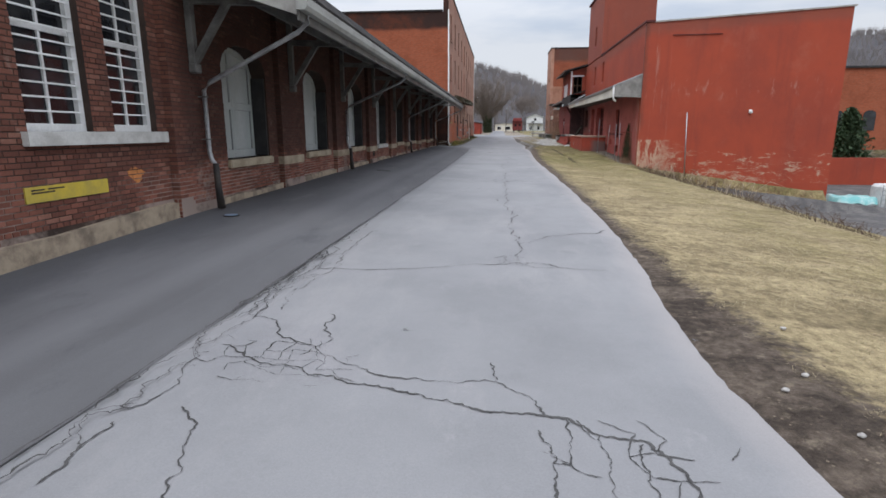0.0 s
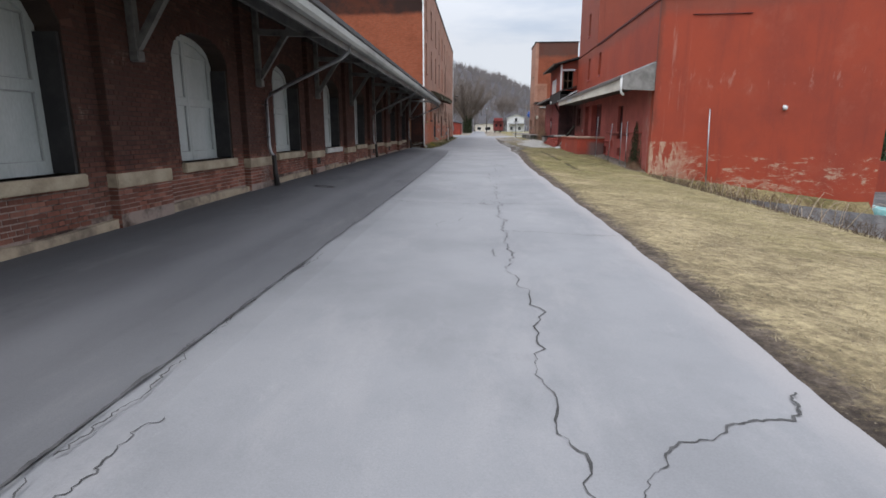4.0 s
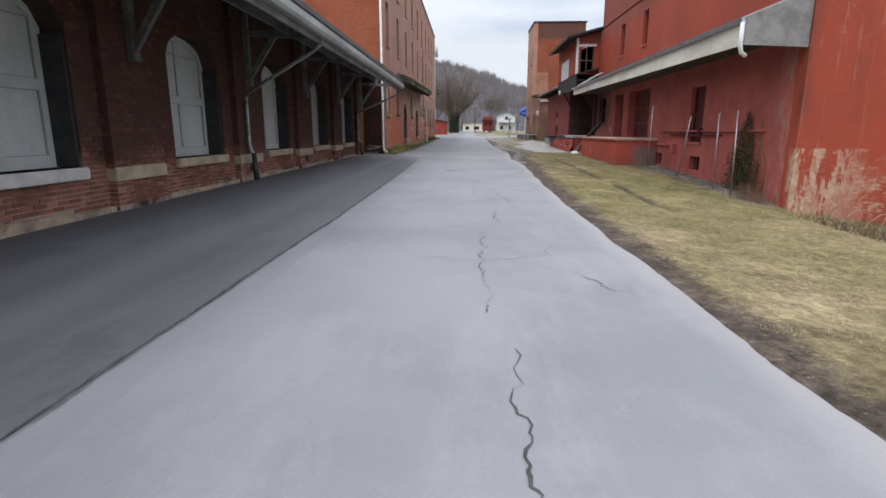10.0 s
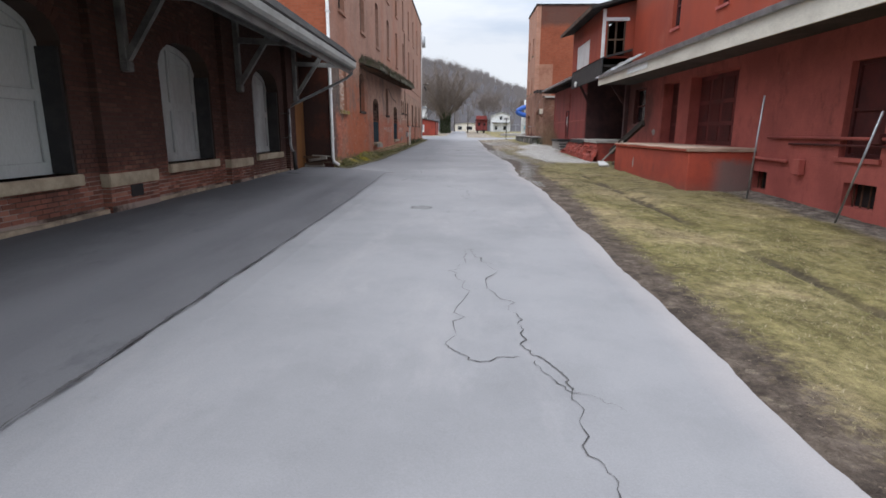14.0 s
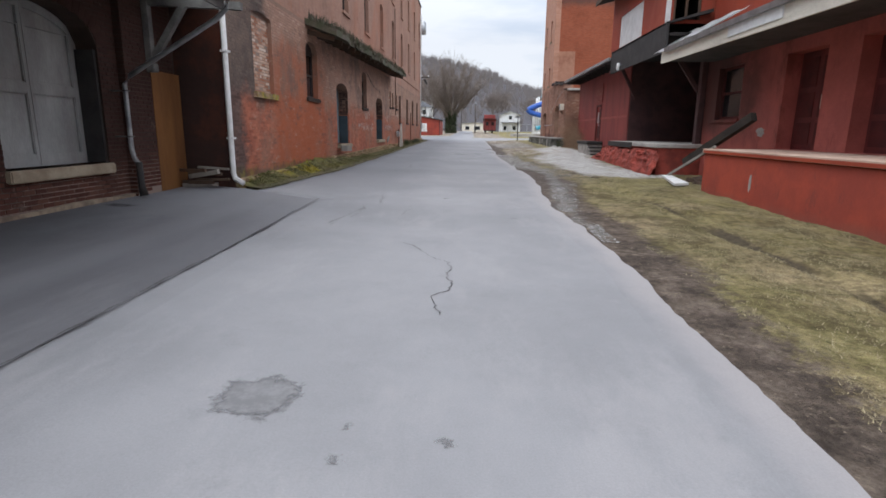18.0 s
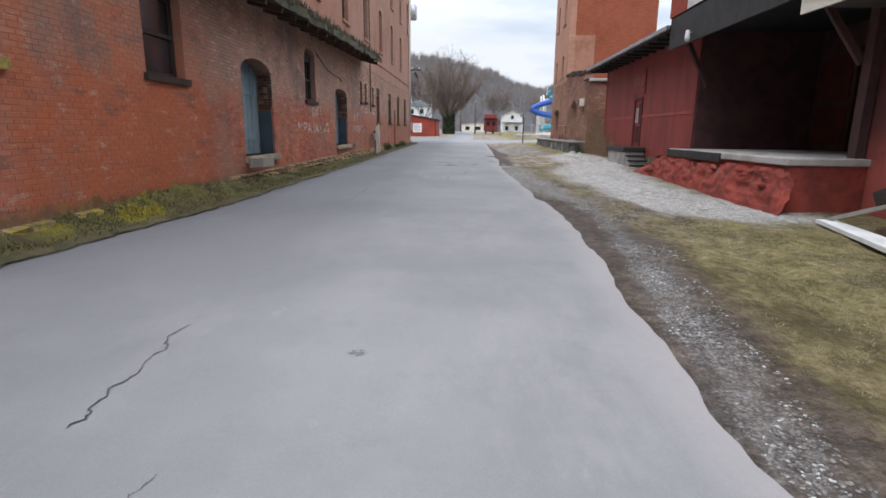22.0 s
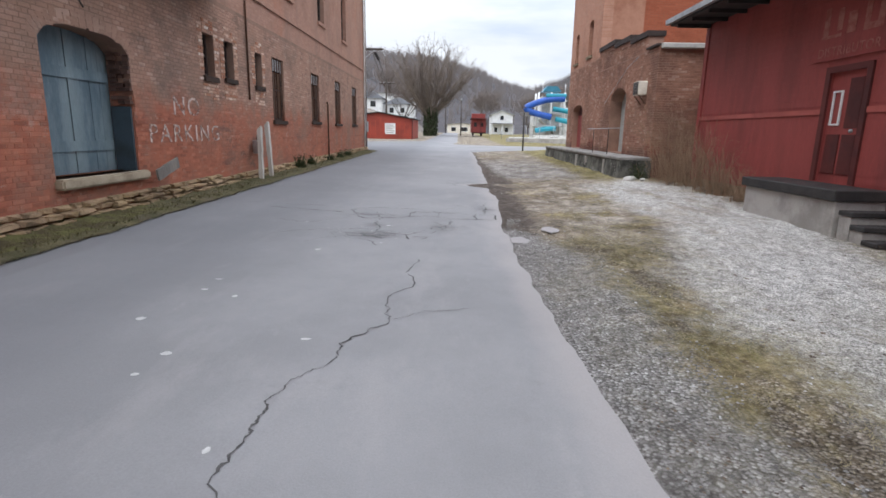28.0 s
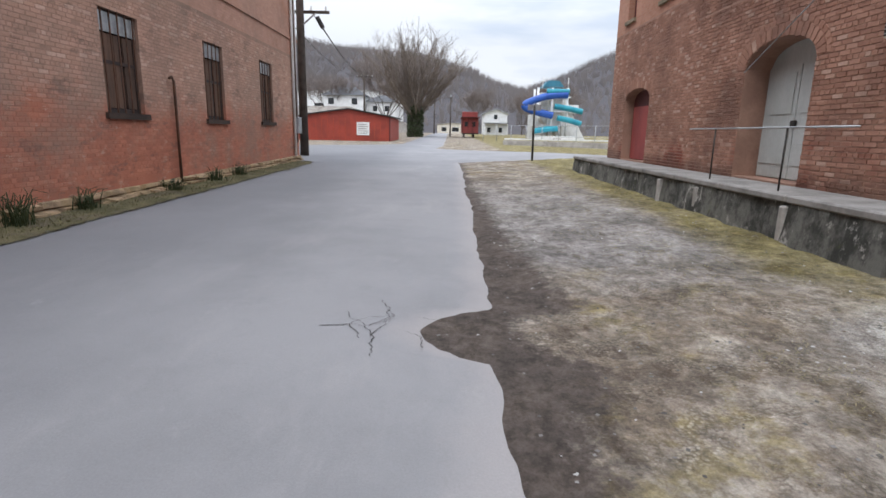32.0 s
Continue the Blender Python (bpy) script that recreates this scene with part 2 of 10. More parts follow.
def tower_paint(s, col):
    low = s.op("SUBTRACT", 1.0, s.step(s.op("ADD", s.z, s.op("MULTIPLY", s.noise(0.9, 4), 1.6)), 2.3, 2.9))
    col = s.mix(s.op("MULTIPLY", low, s.step(s.noise(0.7, 3, 0.5, (1, 1, 1), 4), 0.42, 0.54)), col, s.mix(s.rand(), (0.17, 0.05, 0.036), (0.29, 0.10, 0.065)))
    grime = s.op("SUBTRACT", 1.0, s.step(s.op("ADD", s.z, s.op("MULTIPLY", s.noise(1.3, 7, 0.75, (1, 1, 1), 14), 1.1)), 1.75, 2.1))
    return s.mix(s.op("MULTIPLY", grime, 0.6), col, (0.08, 0.055, 0.045))


brick_depot = make_brick("depot brick", [(0.16, 0.064, 0.046), (0.255, 0.103, 0.073), (0.31, 0.145, 0.105)], (0.08, 0.045, 0.038), 0.65, depot_soot_shade)
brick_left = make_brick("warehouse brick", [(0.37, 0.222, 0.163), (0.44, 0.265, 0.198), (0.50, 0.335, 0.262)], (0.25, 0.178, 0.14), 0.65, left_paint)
brick_tower = make_brick("tower brick", [(0.30, 0.16, 0.115), (0.40, 0.225, 0.165), (0.46, 0.31, 0.245)], (0.15, 0.085, 0.066), 0.85, tower_paint)

brick_pale = make_brick("pale infill brick", [(0.36, 0.16, 0.10), (0.62, 0.46, 0.36), (0.70, 0.60, 0.52)], (0.42, 0.24, 0.16), 0.5)


def far_brick(name, c1, c2, mortar, special=None, swap=False):
    """Brick walls that stay far off: courses in the material."""
    s = Surf(name)
    cb = s.n("ShaderNodeCombineXYZ")
    s.lk(s.x if swap else s.y, cb.inputs[0])
    s.lk(s.z, cb.inputs[1])
    bt = s.n("ShaderNodeTexBrick")
    s.lk(cb.outputs[0], bt.inputs["Vector"])
    for key, v in (("Scale", 1.0), ("Mortar Size", 0.006), ("Brick Width", 0.215), ("Row Height", 0.07)):
        bt.inputs[key].default_value = v
    s.lk(c1, bt.inputs["Color1"])
    s.lk(c2, bt.inputs["Color2"])
    s.lk(mortar, bt.inputs["Mortar"])
    col = bt.outputs["Color"]
    if special:
        col = special(s, col)
    col = s.mix(s.op("MULTIPLY", s.step(s.noise(0.5, 6, 0.7), 0.45, 0.7), 0.5), col, tuple(v * 0.55 for v in c1))
    col = s.mix(0.5, col, s.mix(s.noise(9, 4), (0.7, 0.7, 0.7), (1.25, 1.25, 1.25)), "MULTIPLY")
    s.bump(bt.outputs["Fac"], -0.5, 0.006)
    return s.done(col, 0.92, 0.0, 0.15)


def tower_stucco(s, col):
    m = s.op("MULTIPLY", s.op("SUBTRACT", 1.0, s.step(s.z, 7.72, 7.8)), s.op("SUBTRACT", 1.0, s.step(s.x, 8.55, 8.62)))
    col = s.mix(s.op("MULTIPLY", m, 0.75), col, (0.42, 0.24, 0.17))
    return s.mix(s.op("MULTIPLY", s.step(s.op("ADD", s.z, s.op("MULTIPLY", s.noise(0.7, 4), 0.8)), 11.2, 11.9), 0.75), col, (0.075, 0.055, 0.05))


def front_soot_shade(s, col):
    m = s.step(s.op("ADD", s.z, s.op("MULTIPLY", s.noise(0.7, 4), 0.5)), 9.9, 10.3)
    # low on the near end, passage shade and soot are put into colour
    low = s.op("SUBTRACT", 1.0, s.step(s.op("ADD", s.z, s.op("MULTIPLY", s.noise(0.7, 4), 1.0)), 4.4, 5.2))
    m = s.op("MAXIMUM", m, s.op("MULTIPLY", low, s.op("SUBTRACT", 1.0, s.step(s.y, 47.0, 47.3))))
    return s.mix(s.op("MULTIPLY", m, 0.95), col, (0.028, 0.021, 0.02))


def upper_stain(s, col):
    """Brown and grey weathering in broad vertical runs."""
    runs = s.step(s.noise(0.8, 7, 0.75, (1, 1, 0.25), 6), 0.45, 0.68)
    col = s.mix(s.op("MULTIPLY", runs, 0.55), col, (0.26, 0.175, 0.14))
    red = s.step(s.noise(0.35, 5, 0.65, (1, 1, 0.7), 14), 0.5, 0.65)
    return s.mix(s.op("MULTIPLY", red, 0.4), col, (0.40, 0.155, 0.09))


brick_left_far = far_brick("warehouse upper brick", (0.36, 0.205, 0.152), (0.42, 0.245, 0.187), (0.33, 0.208, 0.162), upper_stain)
brick_front_far = far_brick("warehouse end brick", (0.30, 0.085, 0.042), (0.36, 0.11, 0.06), (0.26, 0.11, 0.07), front_soot_shade, True)
brick_tower_side = far_brick("tower side brick", (0.40, 0.205, 0.14), (0.46, 0.25, 0.18), (0.40, 0.26, 0.2))
brick_tower_front = far_brick("tower front brick", (0.27, 0.075, 0.04), (0.32, 0.10, 0.055), (0.25, 0.1, 0.065), tower_stucco, True)
s = Surf("old mortar")
col = s.mix(s.step(s.noise(1.5, 5, 0.65), 0.38, 0.66), (0.065, 0.045, 0.037), (0.04, 0.03, 0.026))
washed = s.op("SUBTRACT", 1.0, s.step(s.op("ADD", s.z, s.op("MULTIPLY", s.op("SUBTRACT", s.noise(0.9, 6, 0.7, (1, 1, 1), 2), 0.5), 1.2)), 0.65, 1.05))
washed = s.op("MULTIPLY", washed, s.step(s.noise(0.7, 6, 0.7, (1, 1, 1), 41), 0.40, 0.56))
col = s.mix(s.op("MULTIPLY", washed, 0.8), col, (0.34, 0.27, 0.235))
s.bump(s.noise(40, 4, 0.7), 0.4, 0.01)
mortar_old = s.done(col, 0.92, 0.0, 0.15)
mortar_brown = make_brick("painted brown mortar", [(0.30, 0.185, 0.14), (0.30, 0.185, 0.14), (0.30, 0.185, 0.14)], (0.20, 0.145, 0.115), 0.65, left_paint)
mortar_mill = plain("mill mortar", (0.33, 0.20, 0.15), (0.23, 0.135, 0.10), 1.3)
mortar_light = plain("pale mortar", (0.33, 0.25, 0.21), (0.23, 0.165, 0.135), 1.5)

# red painted masonry of the warehouse: faded broad patches, streaks, peeled bare plaster
s = Surf("red masonry paint")
col = s.mix(s.step(s.noise(0.35, 6, 0.65), 0.35, 0.65), (0.36, 0.062, 0.030), (0.29, 0.053, 0.030))
col = s.mix(s.op("MULTIPLY", s.step(s.noise(1.3, 5, 0.7, (1, 1, 0.12), 2), 0.5, 0.7), 0.4), col, (0.20, 0.042, 0.03))
col = s.mix(s.op("MULTIPLY", s.step(s.noise(0.6, 7, 0.75, (1, 1, 0.8), 31), 0.52, 0.7), 0.35), col, (0.40, 0.125, 0.08))
col = s.mix(s.op("MULTIPLY", s.step(s.noise(5.0, 6, 0.75, (1, 1, 1), 33), 0.58, 0.7), 0.4), col, (0.19, 0.04, 0.028))
top = s.step(s.op("SUBTRACT", s.op("ADD", s.z, s.op("MULTIPLY", s.noise(0.9, 6, 0.7), 0.7)), s.op("MULTIPLY", s.op("SUBTRACT", s.x, 7.96), 0.06)), 6.9, 7.4)
col = s.mix(s.op("MULTIPLY", top, 0.5), col, (0.19, 0.07, 0.05))
band = s.op("MULTIPLY", s.step(s.z, -1.6, -1.1), s.op("SUBTRACT", 1.0, s.step(s.op("ADD", s.z, s.op("MULTIPLY", s.op("MULTIPLY", s.step(s.x, 9.5, 11.5), s.noise(0.25, 2)), 1.4)), 1.0, 1.06)))
band = s.op("MULTIPLY", band, s.op("SUBTRACT", 1.0, s.step(s.y, 32.7, 32.9)))
corner = s.op("MULTIPLY", s.step(s.noise(2.6, 9, 0.8, (1, 1, 0.22), 7), 0.47, 0.50), s.op("SUBTRACT", 1.0, s.step(s.op("ADD", s.x, s.op("MULTIPLY", s.noise(1.2, 4), 1.6)), 9.2, 11.2)))
flake = s.step(s.op("ADD", s.noise(1.7, 9, 0.82, (0.7, 1, 2.2), 9), s.op("MULTIPLY", s.step(s.z, 0.6, -0.9), 0.02)), 0.548, 0.566)
peel = s.op("MAXIMUM", s.op("MULTIPLY", corner, 0.95), s.op("MULTIPLY", flake, 0.75))
streak = s.op("MULTIPLY", s.step(s.noise(4.0, 7, 0.8, (1, 1, 0.06), 51), 0.56, 0.64), s.op("MULTIPLY", s.op("SUBTRACT", 1.0, s.step(s.y, 32.7, 32.9)), s.op("SUBTRACT", 1.0, s.step(s.x, 8.6, 10.0))))
col = s.mix(s.op("MULTIPLY", streak, 0.4), col, (0.45, 0.25, 0.2))
sooty = s.op("MULTIPLY", s.op("SUBTRACT", 1.0, s.step(s.op("ADD", s.x, s.op("MULTIPLY", s.noise(2.0, 7, 0.75, (1, 1, 0.3), 95), 0.9)), 8.3, 8.75)), s.step(s.z, 1.2, 2.2))
sooty = s.op("MULTIPLY", sooty, s.op("SUBTRACT", 1.0, s.step(s.y, 32.7, 32.9)))
col = s.mix(s.op("MULTIPLY", sooty, 0.6), col, (0.09, 0.04, 0.03))
under = s.mix(s.step(s.noise(5.0, 7, 0.78, (1, 1, 1), 97), 0.42, 0.58), (0.50, 0.38, 0.27), (0.42, 0.22, 0.16))
col = s.mix(s.op("MULTIPLY", band, peel), col, under)
hi = s.op("MULTIPLY", s.step(s.z, 3.1, 3.5), s.op("SUBTRACT", 1.0, s.step(s.z, 4.2, 4.6)))
col = s.mix(s.op("MULTIPLY", hi, s.op("MULTIPLY", s.step(s.noise(2.2, 8, 0.75, (1, 1, 0.4), 3), 0.55, 0.66), 0.45)), col, (0.45, 0.24, 0.19))
row = s.op("FRACT", s.op("MULTIPLY", s.z, 14.3))
s.bump(s.op("ADD", s.op("MULTIPLY", s.step(row, 0.0, 0.2), 0.5), s.noise(18, 5, 0.7)), 0.35, 0.012)
red_masonry = s.done(col, 0.7, 0.0, 0.3)

s = Surf("red wall paint")
col = s.mix(s.step(s.noise(0.8, 6, 0.7), 0.35, 0.65), (0.44, 0.115, 0.095), (0.33, 0.085, 0.072))
col = s.mix(s.op("MULTIPLY", s.step(s.noise(2.4, 7, 0.75, (1, 1, 0.35), 5), 0.54, 0.68), 0.45), col, (0.20, 0.05, 0.045))
col = s.mix(s.op("MULTIPLY", s.step(s.noise(3.1, 8, 0.78, (1, 1, 1.4), 9), 0.63, 0.69), 0.45), col, (0.44, 0.24, 0.2))
col = s.mix(s.op("MULTIPLY", s.step(s.noise(0.9, 8, 0.75, (1, 1, 0.4), 13), 0.55, 0.68), 0.55), col, (0.11, 0.035, 0.032))
bare = s.op("MULTIPLY", s.op("SUBTRACT", 1.0, s.step(s.op("ADD", s.y, s.op("MULTIPLY", s.noise(1.5, 7, 0.75, (1, 1, 0.3), 15), 2.0)), 34.1, 35.2)), s.step(s.noise(3.2, 8, 0.78, (1, 1, 0.5), 17), 0.46, 0.6))
col = s.mix(s.op("MULTIPLY", bare, 0.5), col, (0.42, 0.27, 0.22))
# canopy shade near the bay and burnt beam, put into the colour with ragged edges
smoke_and_shade = s.op("MULTIPLY", s.step(s.op("ADD", s.y, s.op("MULTIPLY", s.noise(0.7, 6, 0.7, (1, 1, 1), 3), 4.0)), 51.5, 54.5), s.step(s.op("ADD", s.z, s.op("MULTIPLY", s.noise(0.9, 5, 0.7, (1, 1, 1), 6), 1.6)), 1.6, 3.0))
col = s.mix(s.op("MULTIPLY", smoke_and_shade, 0.85), col, (0.05, 0.027, 0.025))
col = s.mix(0.5, col, s.mix(s.noise(30, 4, 0.7), (0.65, 0.65, 0.65), (1.3, 1.3, 1.3)), "MULTIPLY")
row = s.op("FRACT", s.op("MULTIPLY", s.z, 14.3))
s.bump(s.op("ADD", s.op("MULTIPLY", s.step(row, 0.0, 0.2), 0.5), s.noise(18, 5, 0.7)), 0.3, 0.01)
red_shade = s.done(col, 0.7, 0.0, 0.3)
red_wood = plain("red board paint", (0.30, 0.062, 0.056), (0.21, 0.046, 0.043), 1.2, 0.65, stretch=(1, 1, 0.25))
red_dark = plain("dark red paint", (0.11, 0.026, 0.024), (0.07, 0.02, 0.02), 1.5, 0.7)
s = Surf("red painted rock")
col = s.mix(s.step(s.noise(2.5, 6, 0.7), 0.38, 0.66), (0.34, 0.068, 0.05), (0.19, 0.045, 0.036))
col = s.mix(s.op("MULTIPLY", s.step(s.noise(1.9, 8, 0.78, (1, 1, 1), 23), 0.60, 0.68), 0.6), col, (0.36, 0.25, 0.19))
# shade of crevices put into the rock colour as black patches
col = s.mix(s.op("MULTIPLY", s.step(s.noise(1.3, 8, 0.8, (1, 0.6, 1.6), 43), 0.57, 0.63), 0.7), col, (0.045, 0.02, 0.018))
col = s.mix(0.6, col, s.mix(s.noise(10, 5, 0.75), (0.5, 0.5, 0.5), (1.4, 1.4, 1.4)), "MULTIPLY")
s.bump(s.noise(7, 7, 0.78), 0.9, 0.06)
red_rock = s.done(col, 0.85, 0.0, 0.25)
# near-black colour carries the darkness of unlit rooms and holes
void_dark = plain("unlit interior", (0.02, 0.018, 0.018), (0.03, 0.026, 0.025), 1.0, 0.9)
# red boards of the bay with the recess's shade put into their colour
bay_shade = plain("shade-darkened red boards", (0.10, 0.05, 0.05), (0.065, 0.036, 0.036), 1.5, 0.8)
stone_sill = plain("pale limestone", (0.40, 0.34, 0.25), (0.27, 0.22, 0.16), 2.2, 0.9)
stone_sill_grey = plain("grey painted stone", (0.55, 0.55, 0.53), (0.4, 0.39, 0.37), 2.2, 0.85)
stone_rubble = plain("mossy rubble stone", (0.24, 0.19, 0.13), (0.12, 0.11, 0.075), 1.8, 0.95, bump=0.7, fine=12)
concrete_grey = plain("grey platform top", (0.27, 0.26, 0.25), (0.17, 0.163, 0.155), 1.8, 0.92, bump=0.5)
concrete = plain("weathered concrete", (0.40, 0.38, 0.36), (0.26, 0.245, 0.23), 1.4, 0.9, bump=0.4)
s = Surf("black stained concrete")
col = s.mix(s.step(s.noise(1.8, 8, 0.78, (1, 1, 0.6)), 0.42, 0.6), (0.045, 0.046, 0.042), (0.15, 0.148, 0.135))
col = s.mix(s.op("MULTIPLY", s.step(s.noise(3.4, 8, 0.8, (1, 1, 0.7), 9), 0.56, 0.63), 0.8), col, (0.40, 0.385, 0.36))
col = s.mix(s.op("MULTIPLY", s.step(s.noise(2.0, 6, 0.75, (1, 1, 1), 19), 0.58, 0.7), 0.6), col, (0.09, 0.10, 0.035))
col = s.mix(0.5, col, s.mix(s.noise(30, 4, 0.7), (0.5, 0.5, 0.5), (1.5, 1.5, 1.5)), "MULTIPLY")
s.bump(s.noise(10, 7, 0.78), 0.8, 0.04)
concrete_dark = s.done(col, 0.92, 0.0, 0.2)
found_conc = plain("stained footing", (0.37, 0.30, 0.22), (0.17, 0.135, 0.105), 2.2, 0.95, bump=0.7, fine=12)
door_grey = plain("pale grey door paint", (0.47, 0.50, 0.49), (0.38, 0.41, 0.40), 0.9, 0.55, stretch=(1, 1, 0.3))
door_darker = plain("darker grey door paint", (0.42, 0.445, 0.44), (0.28, 0.29, 0.285), 1.1, 0.6, stretch=(1, 1, 0.3))
charred = plain("charred timber", (0.022, 0.018, 0.016), (0.045, 0.036, 0.03), 3.0, 0.9, stretch=(1, 0.3, 1))
trim_grey = plain("grey trim paint", (0.33, 0.33, 0.31), (0.22, 0.21, 0.20), 1.5, 0.65)
canopy_wood = plain("dark soffit boards", (0.075, 0.066, 0.06), (0.045, 0.04, 0.037), 1.2, 0.85)
gutter_white = plain("weathered white gutter", (0.42, 0.42, 0.40), (0.29, 0.285, 0.27), 2.0, 0.5)
fascia_cream = plain("cream fascia paint", (0.72, 0.68, 0.59), (0.56, 0.52, 0.45), 1.6, 0.65, stretch=(1, 0.3, 1))
white_paint = plain("white paint", (0.74, 0.75, 0.75), (0.6, 0.61, 0.61), 1.8, 0.55)
pipe_white = plain("white downpipe", (0.72, 0.72, 0.72), (0.58, 0.575, 0.56), 2.0, 0.4)
galv = plain("galvanised metal", (0.42, 0.44, 0.46), (0.3, 0.31, 0.32), 3.0, 0.4, 0.75)
zinc_sheet = plain("bent metal flashing", (0.74, 0.75, 0.77), (0.55, 0.56, 0.57), 2.0, 0.4, 0.2)
iron = plain("cast iron", (0.022, 0.021, 0.021), (0.04, 0.034, 0.03), 4.0, 0.6)
rust = plain("rusted iron", (0.11, 0.05, 0.03), (0.06, 0.035, 0.025), 5.0, 0.85)
shingle = plain("dark roofing", (0.035, 0.034, 0.035), (0.06, 0.057, 0.055), 2.0, 0.95, spec=0.08)
moss_roof = plain("mossy rotten roofing", (0.07, 0.075, 0.045), (0.12, 0.10, 0.08), 2.5, 0.95, bump=0.8, fine=14)
wood_grey = plain("grey weathered timber", (0.28, 0.26, 0.23), (0.17, 0.155, 0.14), 2.0, 0.85, stretch=(1, 1, 0.2))
wood_brown = plain("brown rotten timber", (0.10, 0.065, 0.045), (0.06, 0.042, 0.032), 2.0, 0.9)
plywood = plain("orange plywood", (0.20, 0.09, 0.03), (0.13, 0.055, 0.02), 1.6, 0.75, stretch=(1, 1, 0.2))
blue_boards = plain("faded blue boards", (0.21, 0.275, 0.30), (0.10, 0.15, 0.185), 1.6, 0.75, stretch=(1, 1, 0.3))
blue_dark = plain("dark blue panel", (0.05, 0.075, 0.095), (0.035, 0.05, 0.06), 1.6, 0.7)
trim_dark = plain("dark trim paint", (0.14, 0.138, 0.13), (0.085, 0.083, 0.08), 1.5, 0.75)
sash_dark = plain("dark window frame", (0.045, 0.03, 0.027), (0.028, 0.022, 0.02), 3.0, 0.75)
glass_dark = glass("dusty dark glass", (0.012, 0.013, 0.015))
yellow_paint = plain("yellow enamel", (0.55, 0.42, 0.06), (0.42, 0.33, 0.07), 5.0, 0.5)
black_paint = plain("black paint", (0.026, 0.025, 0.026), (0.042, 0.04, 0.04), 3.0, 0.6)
sign_faint = plain("faint pink lettering", (0.36, 0.15, 0.125), (0.27, 0.08, 0.066), 7.0, 0.8)
s = Surf("faded white lettering")
s.lk(s.step(s.op("ADD", s.noise(3.0, 7, 0.78), s.op("MULTIPLY", s.noise(22, 4, 0.7), 0.35)), 0.56, 0.76), s.b.inputs["Alpha"])
sign_white = s.done(s.mix(s.noise(7, 5, 0.7), (0.70, 0.60, 0.55), (0.52, 0.36, 0.29)), 0.9, 0.0, 0.1)
bark = plain("grey bark", (0.085, 0.07, 0.06), (0.055, 0.046, 0.04), 3.0, 0.95)
twig = plain("bare twigs", (0.21, 0.175, 0.16), (0.16, 0.135, 0.122), 0.8, 0.95)
bramble = plain("brown brush", (0.21, 0.13, 0.08), (0.13, 0.08, 0.055), 1.2, 0.95)
ivy = plain("ivy leaves", (0.028, 0.042, 0.016), (0.05, 0.06, 0.025), 3.0, 0.6)
conifer = plain("conifer needles", (0.022, 0.045, 0.018), (0.04, 0.07, 0.03), 2.0, 0.7)
moss = plain("moss and weeds", (0.09, 0.10, 0.03), (0.19, 0.16, 0.06), 1.6, 0.95)
crack_dirt = plain("dirt in cracks", (0.085, 0.083, 0.083), (0.05, 0.049, 0.049), 6.0, 0.95)
stone_chip = plain("pale gravel", (0.46, 0.44, 0.42), (0.28, 0.27, 0.26), 30.0, 0.9)

# weathered pale asphalt
s = Surf("worn asphalt")
col = s.mix(s.step(s.noise(0.35, 6, 0.65), 0.35, 0.68), (0.252, 0.252, 0.262), (0.206, 0.207, 0.216))
col = s.mix(s.op("MULTIPLY", s.step(s.noise(1.1, 6, 0.7, (1, 0.35, 1), 4), 0.5, 0.72), 0.4), col, (0.32, 0.31, 0.315))
grey = s.op("MULTIPLY", s.step(s.op("ADD", s.y, s.op("MULTIPLY", s.noise(0.25, 4), 14.0)), 48.0, 57.0), s.op("SUBTRACT", 1.0, s.step(s.op("ADD", s.x, s.op("MULTIPLY", s.noise(0.5, 4, 0.6, (1, 0.4, 1), 6), 3.0)), -0.6, 1.6)))
col = s.mix(s.op("MULTIPLY", grey, 0.55), col, (0.14, 0.1435, 0.156))
col = s.mix(s.op("MULTIPLY", s.step(s.noise(2.3, 8, 0.75, (1, 1, 1), 61), 0.56, 0.72), 0.22), col, (0.16, 0.158, 0.165))
col = s.mix(s.op("MULTIPLY", s.step(s.noise(3.1, 8, 0.75, (1, 0.6, 1), 71), 0.6, 0.74), 0.25), col, (0.36, 0.35, 0.355))
rim = s.n("ShaderNodeAttribute")
rim.attribute_name = "inside"
rosy = s.op("SUBTRACT", 1.0, s.step(s.op("ADD", rim.outputs["Fac"], s.op("MULTIPLY", s.op("SUBTRACT", s.noise(1.4, 6, 0.7, (1, 0.5, 1), 91), 0.5), 0.6)), 0.02, 0.42))
rosy = s.op("MULTIPLY", rosy, s.step(s.x, 0.2, 0.8))
col = s.mix(s.op("MULTIPLY", rosy, 0.6), col, (0.33, 0.308, 0.305))
grain = s.noise(85, 3, 0.75)
col = s.mix(0.45, col, s.mix(grain, (0.6, 0.6, 0.6), (1.4, 1.4, 1.4)), "MULTIPLY")
s.bump(grain, 0.35, 0.006)
asphalt = s.done(col, 0.86, 0.0, 0.25)

s = Surf("newer dark asphalt")
col = s.mix(s.step(s.noise(0.5, 5, 0.65, (1, 0.3, 1)), 0.35, 0.68), (0.135, 0.135, 0.142), (0.105, 0.104, 0.11))
col = s.mix(s.op("MULTIPLY", s.step(s.noise(1.6, 6, 0.7, (1, 0.2, 1), 4), 0.55, 0.75), 0.5), col, (0.17, 0.165, 0.17))
